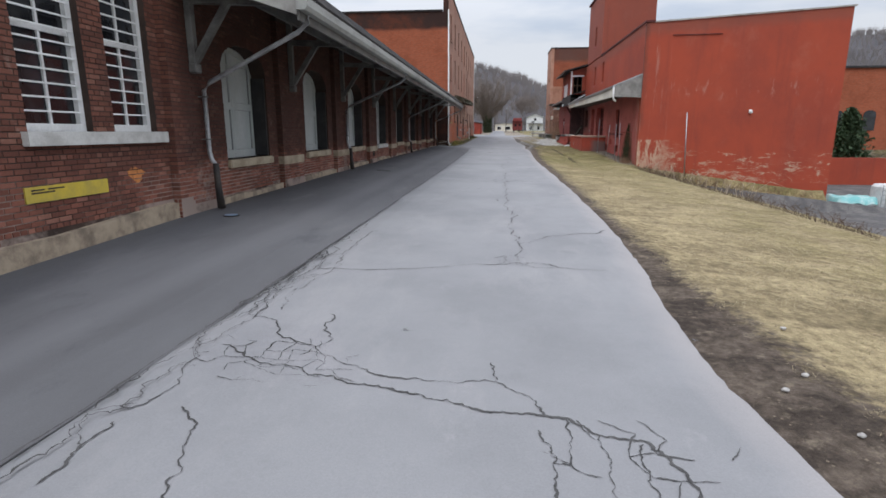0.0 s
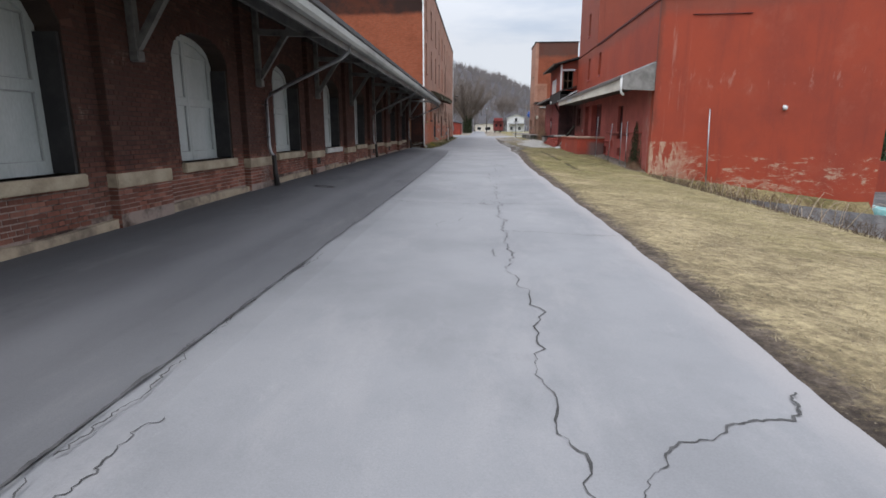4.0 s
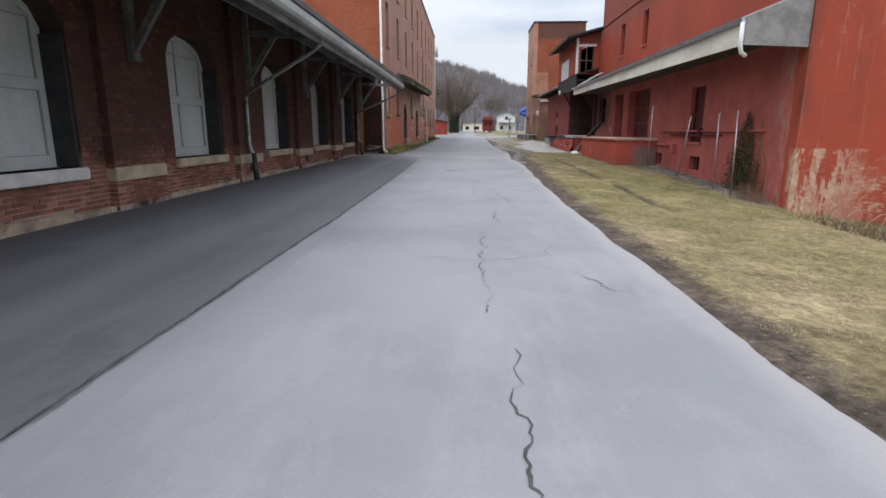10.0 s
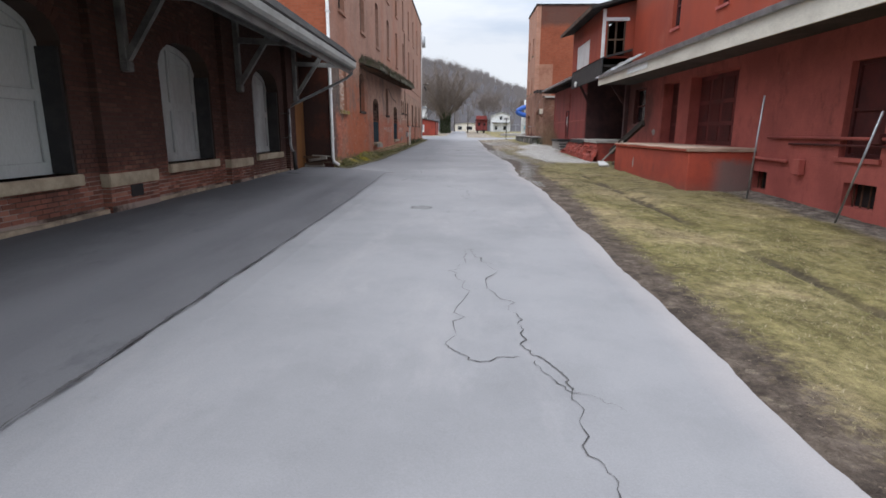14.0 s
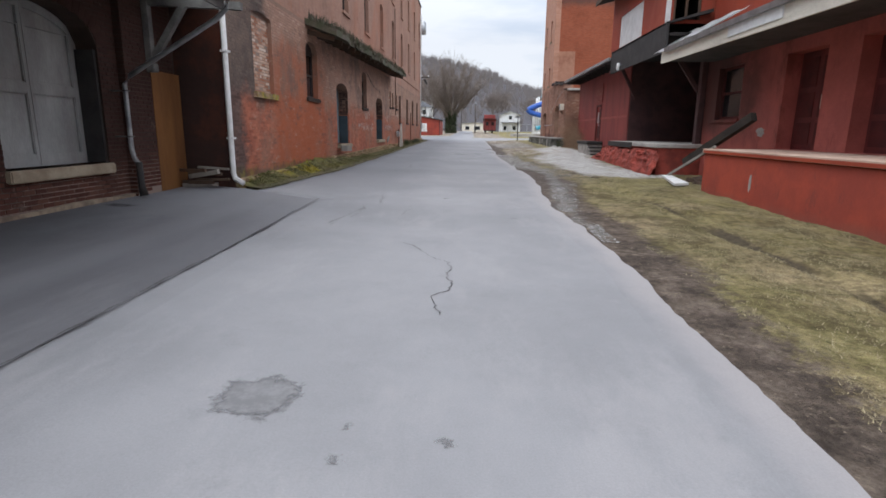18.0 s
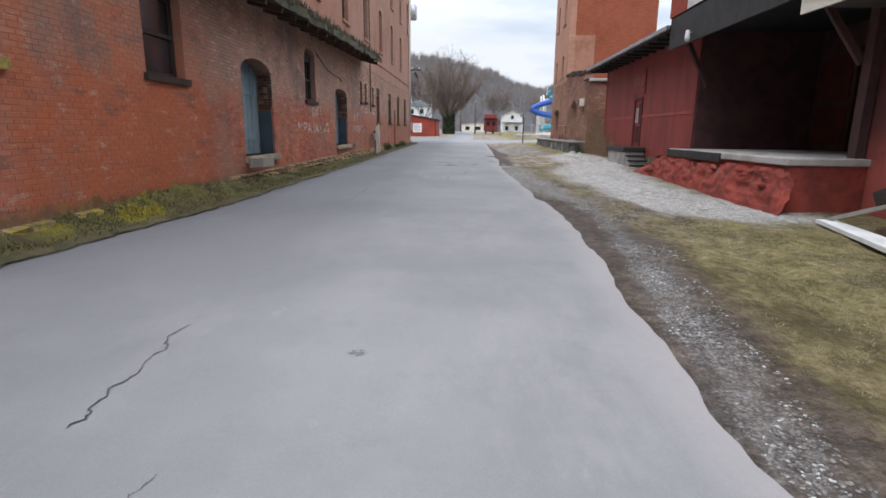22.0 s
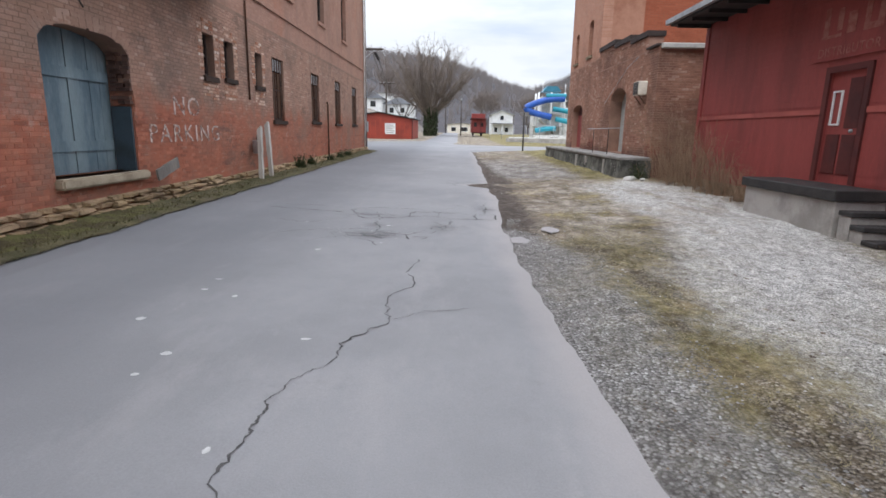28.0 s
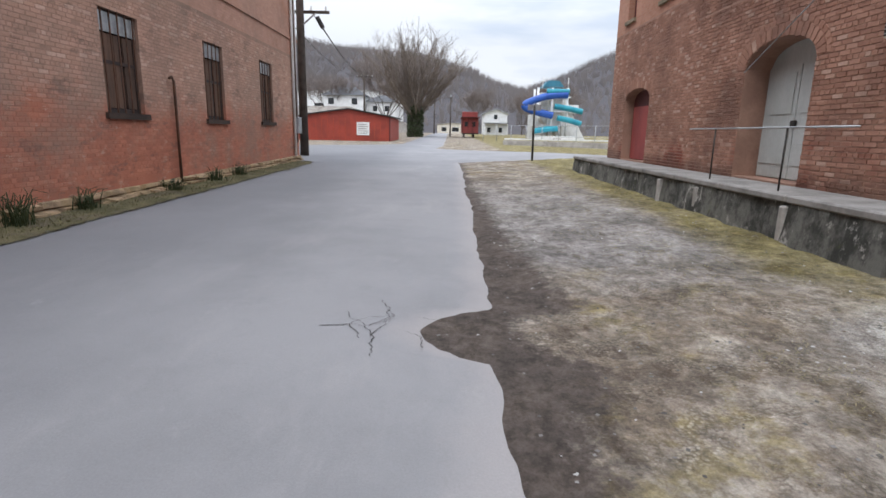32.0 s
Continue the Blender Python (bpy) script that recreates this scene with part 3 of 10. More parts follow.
near_wall = s.op("SUBTRACT", 1.0, s.step(s.op("ADD", s.x, s.op("MULTIPLY", s.op("SUBTRACT", s.noise(0.7, 7, 0.72, (1, 0.5, 1), 12), 0.5), 2.2)), -4.9, -4.1))
col = s.mix(s.op("MULTIPLY", near_wall, 0.6), col, (0.062, 0.064, 0.072))
blot = s.step(s.noise(0.9, 7, 0.75, (1, 0.4, 1), 21), 0.56, 0.66)
col = s.mix(s.op("MULTIPLY", blot, 0.45), col, (0.07, 0.072, 0.08))
lane = s.op("ABSOLUTE", s.op("SUBTRACT", s.op("ADD", s.x, s.op("MULTIPLY", s.noise(0.3, 4, 0.6, (1, 0.3, 1), 9), 0.7)), -3.1))
col = s.mix(s.op("MULTIPLY", s.op("SUBTRACT", 1.0, s.step(lane, 0.05, 0.4)), 0.35), col, (0.19, 0.19, 0.20))
col = s.mix(s.op("MULTIPLY", s.step(s.op("ADD", s.y, s.op("MULTIPLY", s.noise(0.6, 5, 0.65), 4.0)), 43.5, 48.0), 0.6), col, (0.20, 0.20, 0.21))
grain = s.noise(85, 3, 0.75)
col = s.mix(0.45, col, s.mix(grain, (0.6, 0.6, 0.6), (1.4, 1.4, 1.4)), "MULTIPLY")
s.bump(grain, 0.35, 0.006)
asphalt_dark = s.done(col, 0.85, 0.0, 0.25)

# verge: straw-coloured winter grass, green tinge, bare soil, washed grit and white crushed stone
s = Surf("winter verge")


def zone(attr, amp, fine, lo, hi, shift):
    at = s.n("ShaderNodeAttribute")
    at.attribute_name = attr
    wob = s.op("MULTIPLY", s.op("SUBTRACT", s.noise(1.1, 5, 0.65, (1, 0.7, 1), shift), 0.5), amp)
    wob = s.op("ADD", wob, s.op("MULTIPLY", s.op("SUBTRACT", s.noise(9.0, 5, 0.75, (1, 1, 1), shift + 3), 0.5), fine))
    return s.step(s.op("ADD", at.outputs["Fac"], wob), lo, hi)


def pebbles(scale, dark, pale):
    """Small stones of mixed tone with dark gaps."""
    v = s.n("ShaderNodeTexVoronoi")
    s.lk(s.pos, v.inputs["Vector"])
    v.inputs["Scale"].default_value = scale
    one = s.n("ShaderNodeSeparateColor")
    s.lk(v.outputs["Color"], one.inputs[0])
    tone = s.mix(s.op("POWER", one.outputs[0], 1.6), dark, pale)
    return s.mix(s.step(v.outputs["Distance"], 0.35, 0.8), tone, tuple(c * 0.45 for c in dark)), v.outputs["Distance"]


straw = s.mix(s.step(s.noise(0.9, 6, 0.72), 0.38, 0.64), (0.40, 0.325, 0.195), (0.22, 0.175, 0.105))
straw = s.mix(s.op("MULTIPLY", s.step(s.noise(3.5, 7, 0.78, (1, 1, 1), 44), 0.50, 0.66), 0.55), straw, (0.15, 0.115, 0.075))
green = s.op("MULTIPLY", s.step(s.noise(0.45, 5, 0.65, (1, 1, 1), 5), 0.34, 0.56), s.step(s.y, 14.0, 36.0))
straw = s.mix(s.op("MULTIPLY", green, 0.75), straw, (0.15, 0.14, 0.052))
worn_in = s.step(s.op("ADD", s.y, s.op("MULTIPLY", s.noise(0.6, 5, 0.65, (1, 1, 1), 9), 8.0)), 42.0, 47.0)
straw = s.mix(s.op("MULTIPLY", worn_in, 0.6), straw, s.mix(s.step(s.noise(1.7, 7, 0.75, (1, 1, 1), 19), 0.42, 0.6), (0.115, 0.10, 0.055), (0.19, 0.155, 0.10)))
brow = s.op("MULTIPLY", s.step(s.op("ADD", s.x, s.op("MULTIPLY", s.noise(0.6, 6, 0.7, (1, 0.6, 1), 131), 2.4)), 4.2, 6.8), s.step(s.noise(1.2, 7, 0.75, (1, 0.7, 1), 133), 0.36, 0.6))
straw = s.mix(s.op("MULTIPLY", brow, 0.55), straw, (0.20, 0.17, 0.075))
foot = s.op("MULTIPLY", s.step(s.op("ADD", s.x, s.op("MULTIPLY", s.noise(1.4, 6, 0.7, (1, 1, 1), 141), 0.8)), 7.25, 7.7), s.op("MULTIPLY", s.step(s.y, 32.4, 33.4), s.op("SUBTRACT", 1.0, s.step(s.y, 43.0, 44.0))))
straw = s.mix(foot, straw, s.mix(s.step(s.noise(3.0, 7, 0.75, (1, 1, 1), 143), 0.4, 0.6), (0.12, 0.105, 0.10), (0.24, 0.215, 0.19)))
# thin grass with stones showing through, from the docks on
thin = s.step(s.op("ADD", s.y, s.op("MULTIPLY", s.noise(0.5, 5, 0.6, (1, 1, 1), 2), 10.0)), 53.0, 60.0)
mixed, _ = pebbles(48.0, (0.15, 0.125, 0.095), (0.40, 0.37, 0.33))
straw = s.mix(s.op("MULTIPLY", thin, s.step(s.noise(1.3, 6, 0.7, (1, 0.6, 1), 12), 0.34, 0.56)), straw, mixed)
end = s.step(s.op("ADD", s.y, s.op("MULTIPLY", s.noise(0.7, 5, 0.7, (1, 1, 1), 63), 4.0)), 65.5, 68.5)
dust = s.mix(s.step(s.noise(0.8, 7, 0.75, (1, 1, 1), 71), 0.40, 0.62), (0.23, 0.19, 0.155), (0.40, 0.37, 0.335))
dust = s.mix(s.op("MULTIPLY", s.step(s.noise(1.1, 6, 0.7, (1, 1, 1), 77), 0.52, 0.62), 0.7), dust, (0.24, 0.20, 0.085))
straw = s.mix(s.op("MULTIPLY", end, 0.85), straw, s.mix(s.op("MULTIPLY", s.step(s.noise(1.9, 7, 0.75, (1, 1, 1), 121), 0.45, 0.62), 0.6), dust, mixed))
far_grey = s.op("MULTIPLY", s.step(s.op("ADD", s.y, s.op("MULTIPLY", s.noise(0.8, 5, 0.7, (1, 1, 1), 31), 3.0)), 74.2, 75.8), s.op("SUBTRACT", 1.0, s.step(s.op("ADD", s.x, s.op("MULTIPLY", s.noise(0.5, 5, 0.7, (1, 1, 1), 35), 2.0)), 5.6, 6.4)))
far_grey = s.op("MULTIPLY", far_grey, s.op("SUBTRACT", 1.0, s.step(s.y, 79.0, 86.0)))
straw = s.mix(s.op("MULTIPLY", far_grey, 0.8), straw, (0.27, 0.265, 0.27))
bank_green = s.op("MULTIPLY", s.step(s.y, 71.5, 74.5), s.step(s.op("ADD", s.x, s.op("MULTIPLY", s.noise(0.8, 5, 0.7, (1, 1, 1), 37), 1.6)), 5.6, 6.3))
straw = s.mix(s.op("MULTIPLY", bank_green, 0.7), straw, (0.20, 0.175, 0.06))
olive = s.op("MULTIPLY", s.step(s.noise(0.8, 7, 0.75, (1, 0.5, 1), 101), 0.44, 0.58), s.op("MULTIPLY", s.step(s.y, 46.0, 50.0), s.op("SUBTRACT", 1.0, s.step(s.y, 62.0, 66.5))))
straw = s.mix(s.op("MULTIPLY", olive, 0.7), straw, s.mix(s.step(s.noise(2.6, 7, 0.78, (1, 1, 1), 105), 0.42, 0.6), (0.17, 0.15, 0.065), (0.27, 0.235, 0.125)))
tufts = s.step(s.noise(4.5, 8, 0.8, (1, 0.8, 1), 115), 0.545, 0.62)
straw = s.mix(s.op("MULTIPLY", tufts, s.op("ADD", 0.25, s.op("MULTIPLY", s.step(s.y, 8.0, 30.0), 0.3))), straw, (0.125, 0.098, 0.06))
blotch = s.mix(s.step(s.noise(1.6, 8, 0.78, (1, 0.7, 1), 111), 0.34, 0.68), (0.56, 0.54, 0.52), (1.35, 1.33, 1.3))
straw = s.mix(s.step(s.y, 8.0, 44.0), straw, s.mix(1.0, straw, blotch, "MULTIPLY"))
# soil, darker and wetter beyond the docks
soil = s.mix(s.step(s.noise(2.2, 7, 0.72), 0.38, 0.66), (0.068, 0.054, 0.045), (0.155, 0.124, 0.10))
soil = s.mix(s.op("MULTIPLY", s.step(s.noise(6.0, 6, 0.75, (1, 1, 1), 15), 0.56, 0.68), 0.5), soil, (0.27, 0.225, 0.17))
soil = s.mix(s.op("MULTIPLY", s.step(s.y, 46.0, 52.0), 0.55), soil, (0.095, 0.083, 0.078))
rutm = s.op("MULTIPLY", s.step(s.y, 29.0, 34.0), s.op("SUBTRACT", 1.0, s.step(s.y, 46.5, 49.0)))
rutd = s.op("ABSOLUTE", s.op("SUBTRACT", s.op("ADD", s.x, s.op("MULTIPLY", s.op("SUBTRACT", s.noise(2.5, 5, 0.7, (1, 0.5, 1), 7), 0.5), 0.4)), 4.3))
rut_on = s.op("MULTIPLY", rutm, s.op("SUBTRACT", 1.0, s.step(rutd, 0.06, 0.17)))
rut_on = s.op("MULTIPLY", rut_on, s.step(s.noise(0.35, 3, 0.5, (1, 1, 1), 27), 0.38, 0.5))
straw = s.mix(s.op("MULTIPLY", rut_on, 0.85), straw, (0.06, 0.048, 0.036))
col = s.mix(zone("soil", 0.6, 0.95, -0.2, 0.22, 8.0), straw, soil)
stones_, deep = pebbles(44.0, (0.23, 0.227, 0.227), (0.58, 0.575, 0.575))
grit_c = s.mix(s.step(s.noise(0.9, 5, 0.7, (1, 1, 1), 23), 0.42, 0.58), stones_, s.mix(0.5, stones_, (0.19, 0.18, 0.175)))
col = s.mix(s.op("MULTIPLY", zone("grit", 0.8, 0.6, -0.15, 0.3, 18.0), 0.75), col, grit_c)
chalk, _ = pebbles(62.0, (0.50, 0.49, 0.475), (0.70, 0.69, 0.68))
litter_ = s.op("MULTIPLY", s.step(s.noise(1.6, 7, 0.75, (1, 0.5, 1), 53), 0.58, 0.66), 0.6)
chalk = s.mix(litter_, chalk, (0.20, 0.18, 0.15))
patchy = s.op("ADD", s.op("MULTIPLY", s.step(s.noise(1.4, 8, 0.78, (1, 0.35, 1), 57), 0.40, 0.56), 0.9), 0.1)
patchy = s.op("SUBTRACT", 1.0, s.op("MULTIPLY", s.op("SUBTRACT", 1.0, patchy), s.op("ADD", 0.3, s.op("MULTIPLY", s.step(s.y, 65.0, 68.5), 0.45))))
col = s.mix(s.op("MULTIPLY", zone("white", 1.3, 0.9, -0.2, 0.7, 28.0), patchy), col, chalk)
clump = s.noise(9.0, 7, 0.8, (1, 0.8, 1), 151)
col = s.mix(0.75, col, s.mix(s.step(clump, 0.3, 0.7), (0.45, 0.44, 0.43), (1.5, 1.5, 1.48)), "MULTIPLY")
grain = s.noise(30, 6, 0.8)
col = s.mix(0.7, col, s.mix(grain, (0.4, 0.4, 0.4), (1.6, 1.6, 1.6)), "MULTIPLY")
s.bump(s.op("ADD", s.noise(12, 7, 0.8), s.op("MULTIPLY", deep, -0.4)), 0.9, 0.04)
verge = s.done(col, 0.95, 0.0, 0.12)


s = Surf("dark wet gravel")
col = s.mix(s.step(s.noise(1.3, 6, 0.7), 0.42, 0.62), (0.08, 0.077, 0.078), (0.14, 0.132, 0.128))
cell = s.voro(55)
col = s.mix(0.5, col, s.mix(s.step(cell, 0.2, 0.75), (1.45, 1.45, 1.45), (0.5, 0.5, 0.5)), "MULTIPLY")
s.bump(cell, -1.0, 0.03)
gravel_dark = s.done(col, 0.8, 0.0, 0.25)
s = Surf("moss and weeds layer")
col = s.mix(s.step(s.noise(1.6, 6, 0.7), 0.38, 0.66), (0.075, 0.073, 0.04), (0.15, 0.13, 0.075))
col = s.mix(s.op("MULTIPLY", s.step(s.noise(3.0, 6, 0.72, (1, 0.5, 1), 47), 0.5, 0.62), 0.7), col, (0.12, 0.10, 0.075))
col = s.mix(0.6, col, s.mix(s.noise(30, 5, 0.75), (0.4, 0.4, 0.4), (1.6, 1.6, 1.6)), "MULTIPLY")
s.bump(s.noise(18, 6, 0.75), 0.8, 0.03)
s.feather(0.3, -0.02, 0.08, 4.0)
moss_layer = s.done(col, 0.95, 0.0, 0.1)
s = Surf("old tar repair")
col = s.mix(s.step(s.noise(9, 6, 0.7), 0.4, 0.62), (0.15, 0.15, 0.155), (0.20, 0.20, 0.205))
s.feather(0.34, 0.02, 0.10, 9.0)
repair_tar = s.done(col, 0.85)
s = Surf("mossy foundation stone")
col = s.mix(s.step(s.noise(2.5, 6, 0.7), 0.38, 0.66), (0.40, 0.285, 0.185), (0.19, 0.14, 0.095))
near = s.op("SUBTRACT", 1.0, s.op("MULTIPLY", s.step(s.y, 52.5, 56.5), 0.85))
mossy = s.op("MULTIPLY", near, s.step(s.noise(1.5, 7, 0.75, (1, 1, 1), 11), 0.42, 0.56))
col = s.mix(s.op("MULTIPLY", mossy, 0.85), col, s.mix(s.step(s.noise(4, 6, 0.7), 0.4, 0.6), (0.36, 0.29, 0.03), (0.13, 0.14, 0.035)))
col = s.mix(0.6, col, s.mix(s.noise(22, 5, 0.75), (0.4, 0.4, 0.4), (1.6, 1.6, 1.6)), "MULTIPLY")
s.bump(s.noise(14, 6, 0.75), 0.8, 0.03)
stone_mossy = s.done(col, 0.95, 0.0, 0.1)

# far wooded hill: grey-brown leafless woods, distance haze put into their tones
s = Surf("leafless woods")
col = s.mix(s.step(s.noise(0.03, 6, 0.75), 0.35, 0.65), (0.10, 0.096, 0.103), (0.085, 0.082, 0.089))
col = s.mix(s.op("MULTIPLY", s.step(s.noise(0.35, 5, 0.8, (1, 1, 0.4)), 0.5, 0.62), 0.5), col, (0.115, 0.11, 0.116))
hazed_woods = s.done(col, 1.0, 0.0, 0.0)
hazed_trees = plain("far bare trees", (0.215, 0.195, 0.19), (0.175, 0.162, 0.162), 0.02, 1.0, spec=0.0)

# ---------------------------------------------------------------- helpers for things and parts
ORIGIN = {}


def thing(name, at, label, category, group="", kind=""):
    """An empty at the thing's base; its parts are given in world metres."""
    ob = new(name)
    ob.location = at
    ob.empty_display_size = 0.2
    ORIGIN[ob.name] = Vector(at)
    return tagged(ob, label, category, group, kind)


def finish(name, me, material, parent=None, label=""):
    me.materials.append(material)
    ob = new(name, me)
    if parent is not None:
        me.transform(Matrix.Translation(-ORIGIN[parent.name]))
        ob.parent = parent
        ORIGIN[ob.name] = ORIGIN[parent.name]
    else:
        ORIGIN[ob.name] = Vector((0, 0, 0))
    return tagged(ob, label)


def part(name, bm, material, parent=None, label="", smooth=False):
    if "wall" in name or name in ("footing", "ledge_roof"):
        bmesh.ops.remove_doubles(bm, verts=bm.verts, dist=0.0005)
    me = bpy.data.meshes.new(name)
    bmesh.ops.recalc_face_normals(bm, faces=bm.faces)
    bm.to_mesh(me)
    bm.free()
    if smooth:
        me.shade_smooth()
    return finish(name, me, material, parent, label)


def from_lists(name, verts, faces, material, parent=None, label=""):
    me = bpy.data.meshes.new(name)
    me.from_pydata(verts, [], faces)
    me.update()
    return finish(name, me, material, parent, label)


def box(bm, x0, x1, y0, y1, z0, z1, bevel=0.0):
    vs = [bm.verts.new(p) for p in ((x0, y0, z0), (x1, y0, z0), (x1, y1, z0), (x0, y1, z0), (x0, y0, z1), (x1, y0, z1), (x1, y1, z1), (x0, y1, z1))]
    fs = [bm.faces.new([vs[i] for i in f]) for f in ((3, 2, 1, 0), (4, 5, 6, 7), (0, 1, 5, 4), (1, 2, 6, 5), (2, 3, 7, 6), (3, 0, 4, 7))]
    if bevel:
        bmesh.ops.bevel(bm, geom=list({e for f in fs for e in f.edges}), offset=bevel, segments=1, affect="EDGES")


def boxes(*specs, bevel=0.0):
    bm = bmesh.new()
    for sp in specs:
        box(bm, *sp, bevel=bevel)
    return bm


def beam(bm, a, b, w, h, up=(0, 0, 1)):
    """A squared timber from a to b."""
    a, b = Vector(a), Vector(b)
    d = (b - a).normalized()
    side = d.cross(Vector(up))
    side = side.normalized() if side.length > 1e-4 else Vector((1, 0, 0))
    top = side.cross(d).normalized()
    vs = [bm.verts.new(p + side * sx * w / 2 + top * sz * h / 2) for p in (a, b) for sx, sz in ((-1, -1), (1, -1), (1, 1), (-1, 1))]
    for f in ((0, 1, 2, 3), (7, 6, 5, 4), (0, 4, 5, 1), (1, 5, 6, 2), (2, 6, 7, 3), (3, 7, 4, 0)):
        bm.faces.new([vs[i] for i in f])


def tube(bm, pts, radii, n=8, cap=True):
    pts = [Vector(p) for p in pts]
    radii = radii if isinstance(radii, (list, tuple)) else [radii] * len(pts)
    rings = []
    for i, p in enumerate(pts):
        d = (pts[min(i + 1, len(pts) - 1)] - pts[max(i - 1, 0)]).normalized()
        ref = Vector((0, 0, 1)) if abs(d.z) < 0.9 else Vector((1, 0, 0))
        u = d.cross(ref).normalized()
        v = u.cross(d)
        rings.append([bm.verts.new(p + (u * math.cos(6.2832 * k / n) + v * math.sin(6.2832 * k / n)) * radii[i]) for k in range(n)])
    for r0, r1 in zip(rings, rings[1:]):
        for k in range(n):
            bm.faces.new((r0[k], r0[(k + 1) % n], r1[(k + 1) % n], r1[k]))
    if cap:
        bm.faces.new(rings[0][::-1])
        bm.faces.new(rings[-1])


def pipe(name, pts, r, material, parent=None, label="", n=10):
    bm = bmesh.new()
    tube(bm, pts, r, n)
    return part(name, bm, material, parent, label, smooth=True)


def poly_prism(bm, pts, axis, a, b):
    """A flat outline of (u, z) pairs pushed from a to b along x or y."""
    def at(u, z, d):
        return (d, u, z) if axis == "x" else (u, d, z)
    lo, hi = [bm.verts.new(at(u, z, a)) for u, z in pts], [bm.verts.new(at(u, z, b)) for u, z in pts]
    bm.faces.new(lo)
    bm.faces.new(hi[::-1])
    n = len(pts)
    for i in range(n):
        bm.faces.new((lo[i], lo[(i + 1) % n], hi[(i + 1) % n], hi[i]))


def arch(u0, u1, z0, zs, zc, n=16):
    """Outline of an opening with a segmental head: foot z0, spring zs, crown zc."""
    pts = [(u0, z0), (u1, z0)]
    for i in range(n + 1):
        k = i / n
        pts.append((u1 + (u0 - u1) * k, zs + (zc - zs) * math.sqrt(max(0.0, 1 - (2 * k - 1) ** 2))))
    return pts


def head(h, u):
    """Height of an opening's head at u. h: (u0, u1, z0, spring, crown)."""
    k = (u - h[0]) / (h[1] - h[0])
    return h[3] + (h[4] - h[3]) * math.sqrt(max(0.0, 1 - (2 * k - 1) ** 2))


class Face:
    """An upright wall face: side 'x+' looks to +x, 'x-' to -x, 'y-' to -y; at: its plane."""

    def __init__(self, side, at):
        self.side, self.at = side, at

    def p(self, u, z, d):
        """d: metres behind the face."""
        if self.side == "x+":
            return (self.at - d, u, z)
        if self.side == "x-":
            return (self.at + d, u, z)
        return (u, self.at + d, z)

    def slab(self, bm, u0, u1, z00, z01, z10, z11, d0, d1):
        """A block with foot z00..z01 and head z10..z11 over u0..u1."""
        vs = [bm.verts.new(self.p(u, z, d)) for d in (d0, d1) for u, z in ((u0, z00), (u1, z01), (u1, z11), (u0, z10))]
        for f in ((0, 1, 2, 3), (7, 6, 5, 4), (0, 4, 5, 1), (1, 5, 6, 2), (2, 6, 7, 3), (3, 7, 4, 0)):
            bm.faces.new([vs[i] for i in f])

    def box(self, bm, u0, u1, z0, z1, d0, d1):
        self.slab(bm, u0, u1, z0, z0, z1, z1, d0, d1)

    def prism(self, bm, pts, d0, d1):
        lo, hi = [bm.verts.new(self.p(u, z, d0)) for u, z in pts], [bm.verts.new(self.p(u, z, d1)) for u, z in pts]
        bm.faces.new(lo)
        bm.faces.new(hi[::-1])
        n = len(pts)
        for i in range(n):
            bm.faces.new((lo[i], lo[(i + 1) % n], hi[(i + 1) % n], hi[i]))

    def wall(self, bm, u0, u1, z0, z1, holes, thick, d0=0.0, top=None):
        """A wall with openings through it. top: optional function of u for a sloping head."""
        top = top or (lambda u: z1)
        cuts = {u0, u1}
        for h in holes:
            n = 14 if h[4] > h[3] + 1e-6 else 1
            cuts |= {h[0] + (h[1] - h[0]) * i / n for i in range(n + 1)}
        cuts = sorted(c for c in cuts if u0 - 1e-6 <= c <= u1 + 1e-6)
        for a, b in zip(cuts, cuts[1:]):
            if b - a < 1e-5:
                continue
            m = (a + b) / 2
            here = sorted((h for h in holes if h[0] < m < h[1]), key=lambda h: h[2])
            fa = fb = z0
            for h in here:
                self.slab(bm, a, b, fa, fb, h[2], h[2], d0, d0 + thick)
                fa, fb = head(h, a), head(h, b)
            self.slab(bm, a, b, fa, fb, top(a), top(b), d0, d0 + thick)

    def bricks(self, u0, u1, z0, z1, holes, proud=0.006, seed=1, course=0.0705, length=0.212, joint=0.011, base=None, ragged=0.0):
        """Outlines (u, u, z, z, proud) of the bricks in running bond, cut at the openings."""
        rnd = random.Random(seed)
        out = []
        rows = int((z1 - z0) / course)
        for r in range(rows):
            za, zb = z0 + r * course, z0 + (r + 1) * course - joint
            zm = (za + zb) / 2
            gaps = []
            for h in holes:
                if h[2] - 0.03 < zm < h[4] + 0.02:
                    if zm <= h[3]:
                        gaps.append((h[0], h[1]))
                    else:
                        k = math.sqrt(max(0.0, 1 - ((zm - h[3]) / max(h[4] - h[3], 1e-6)) ** 2))
                        c, w = (h[0] + h[1]) / 2, (h[1] - h[0]) / 2
                        gaps.append((c - w * k, c + w * k))
            header = r % 6 == 5
            ln = length / 2 if header else length
            u = u0 - (ln / 2 if r % 2 else 0.0)
            while u < u1:
                a, b = max(u, u0), min(u + ln - joint, u1)
                u += ln
                for g0, g1 in gaps:
                    if a < g1 and b > g0:
                        if a < g0 - 0.03:
                            b = g0
                        elif b > g1 + 0.03:
                            a = g1
                        else:
                            b = a
                if b - a < 0.03 or (base and za < base((a + b) / 2)):
                    continue
                if ragged and rnd.random() < ragged:
                    continue
                out.append((a, b, za, zb, proud + rnd.uniform(-0.55, 0.55) * proud))
        return out

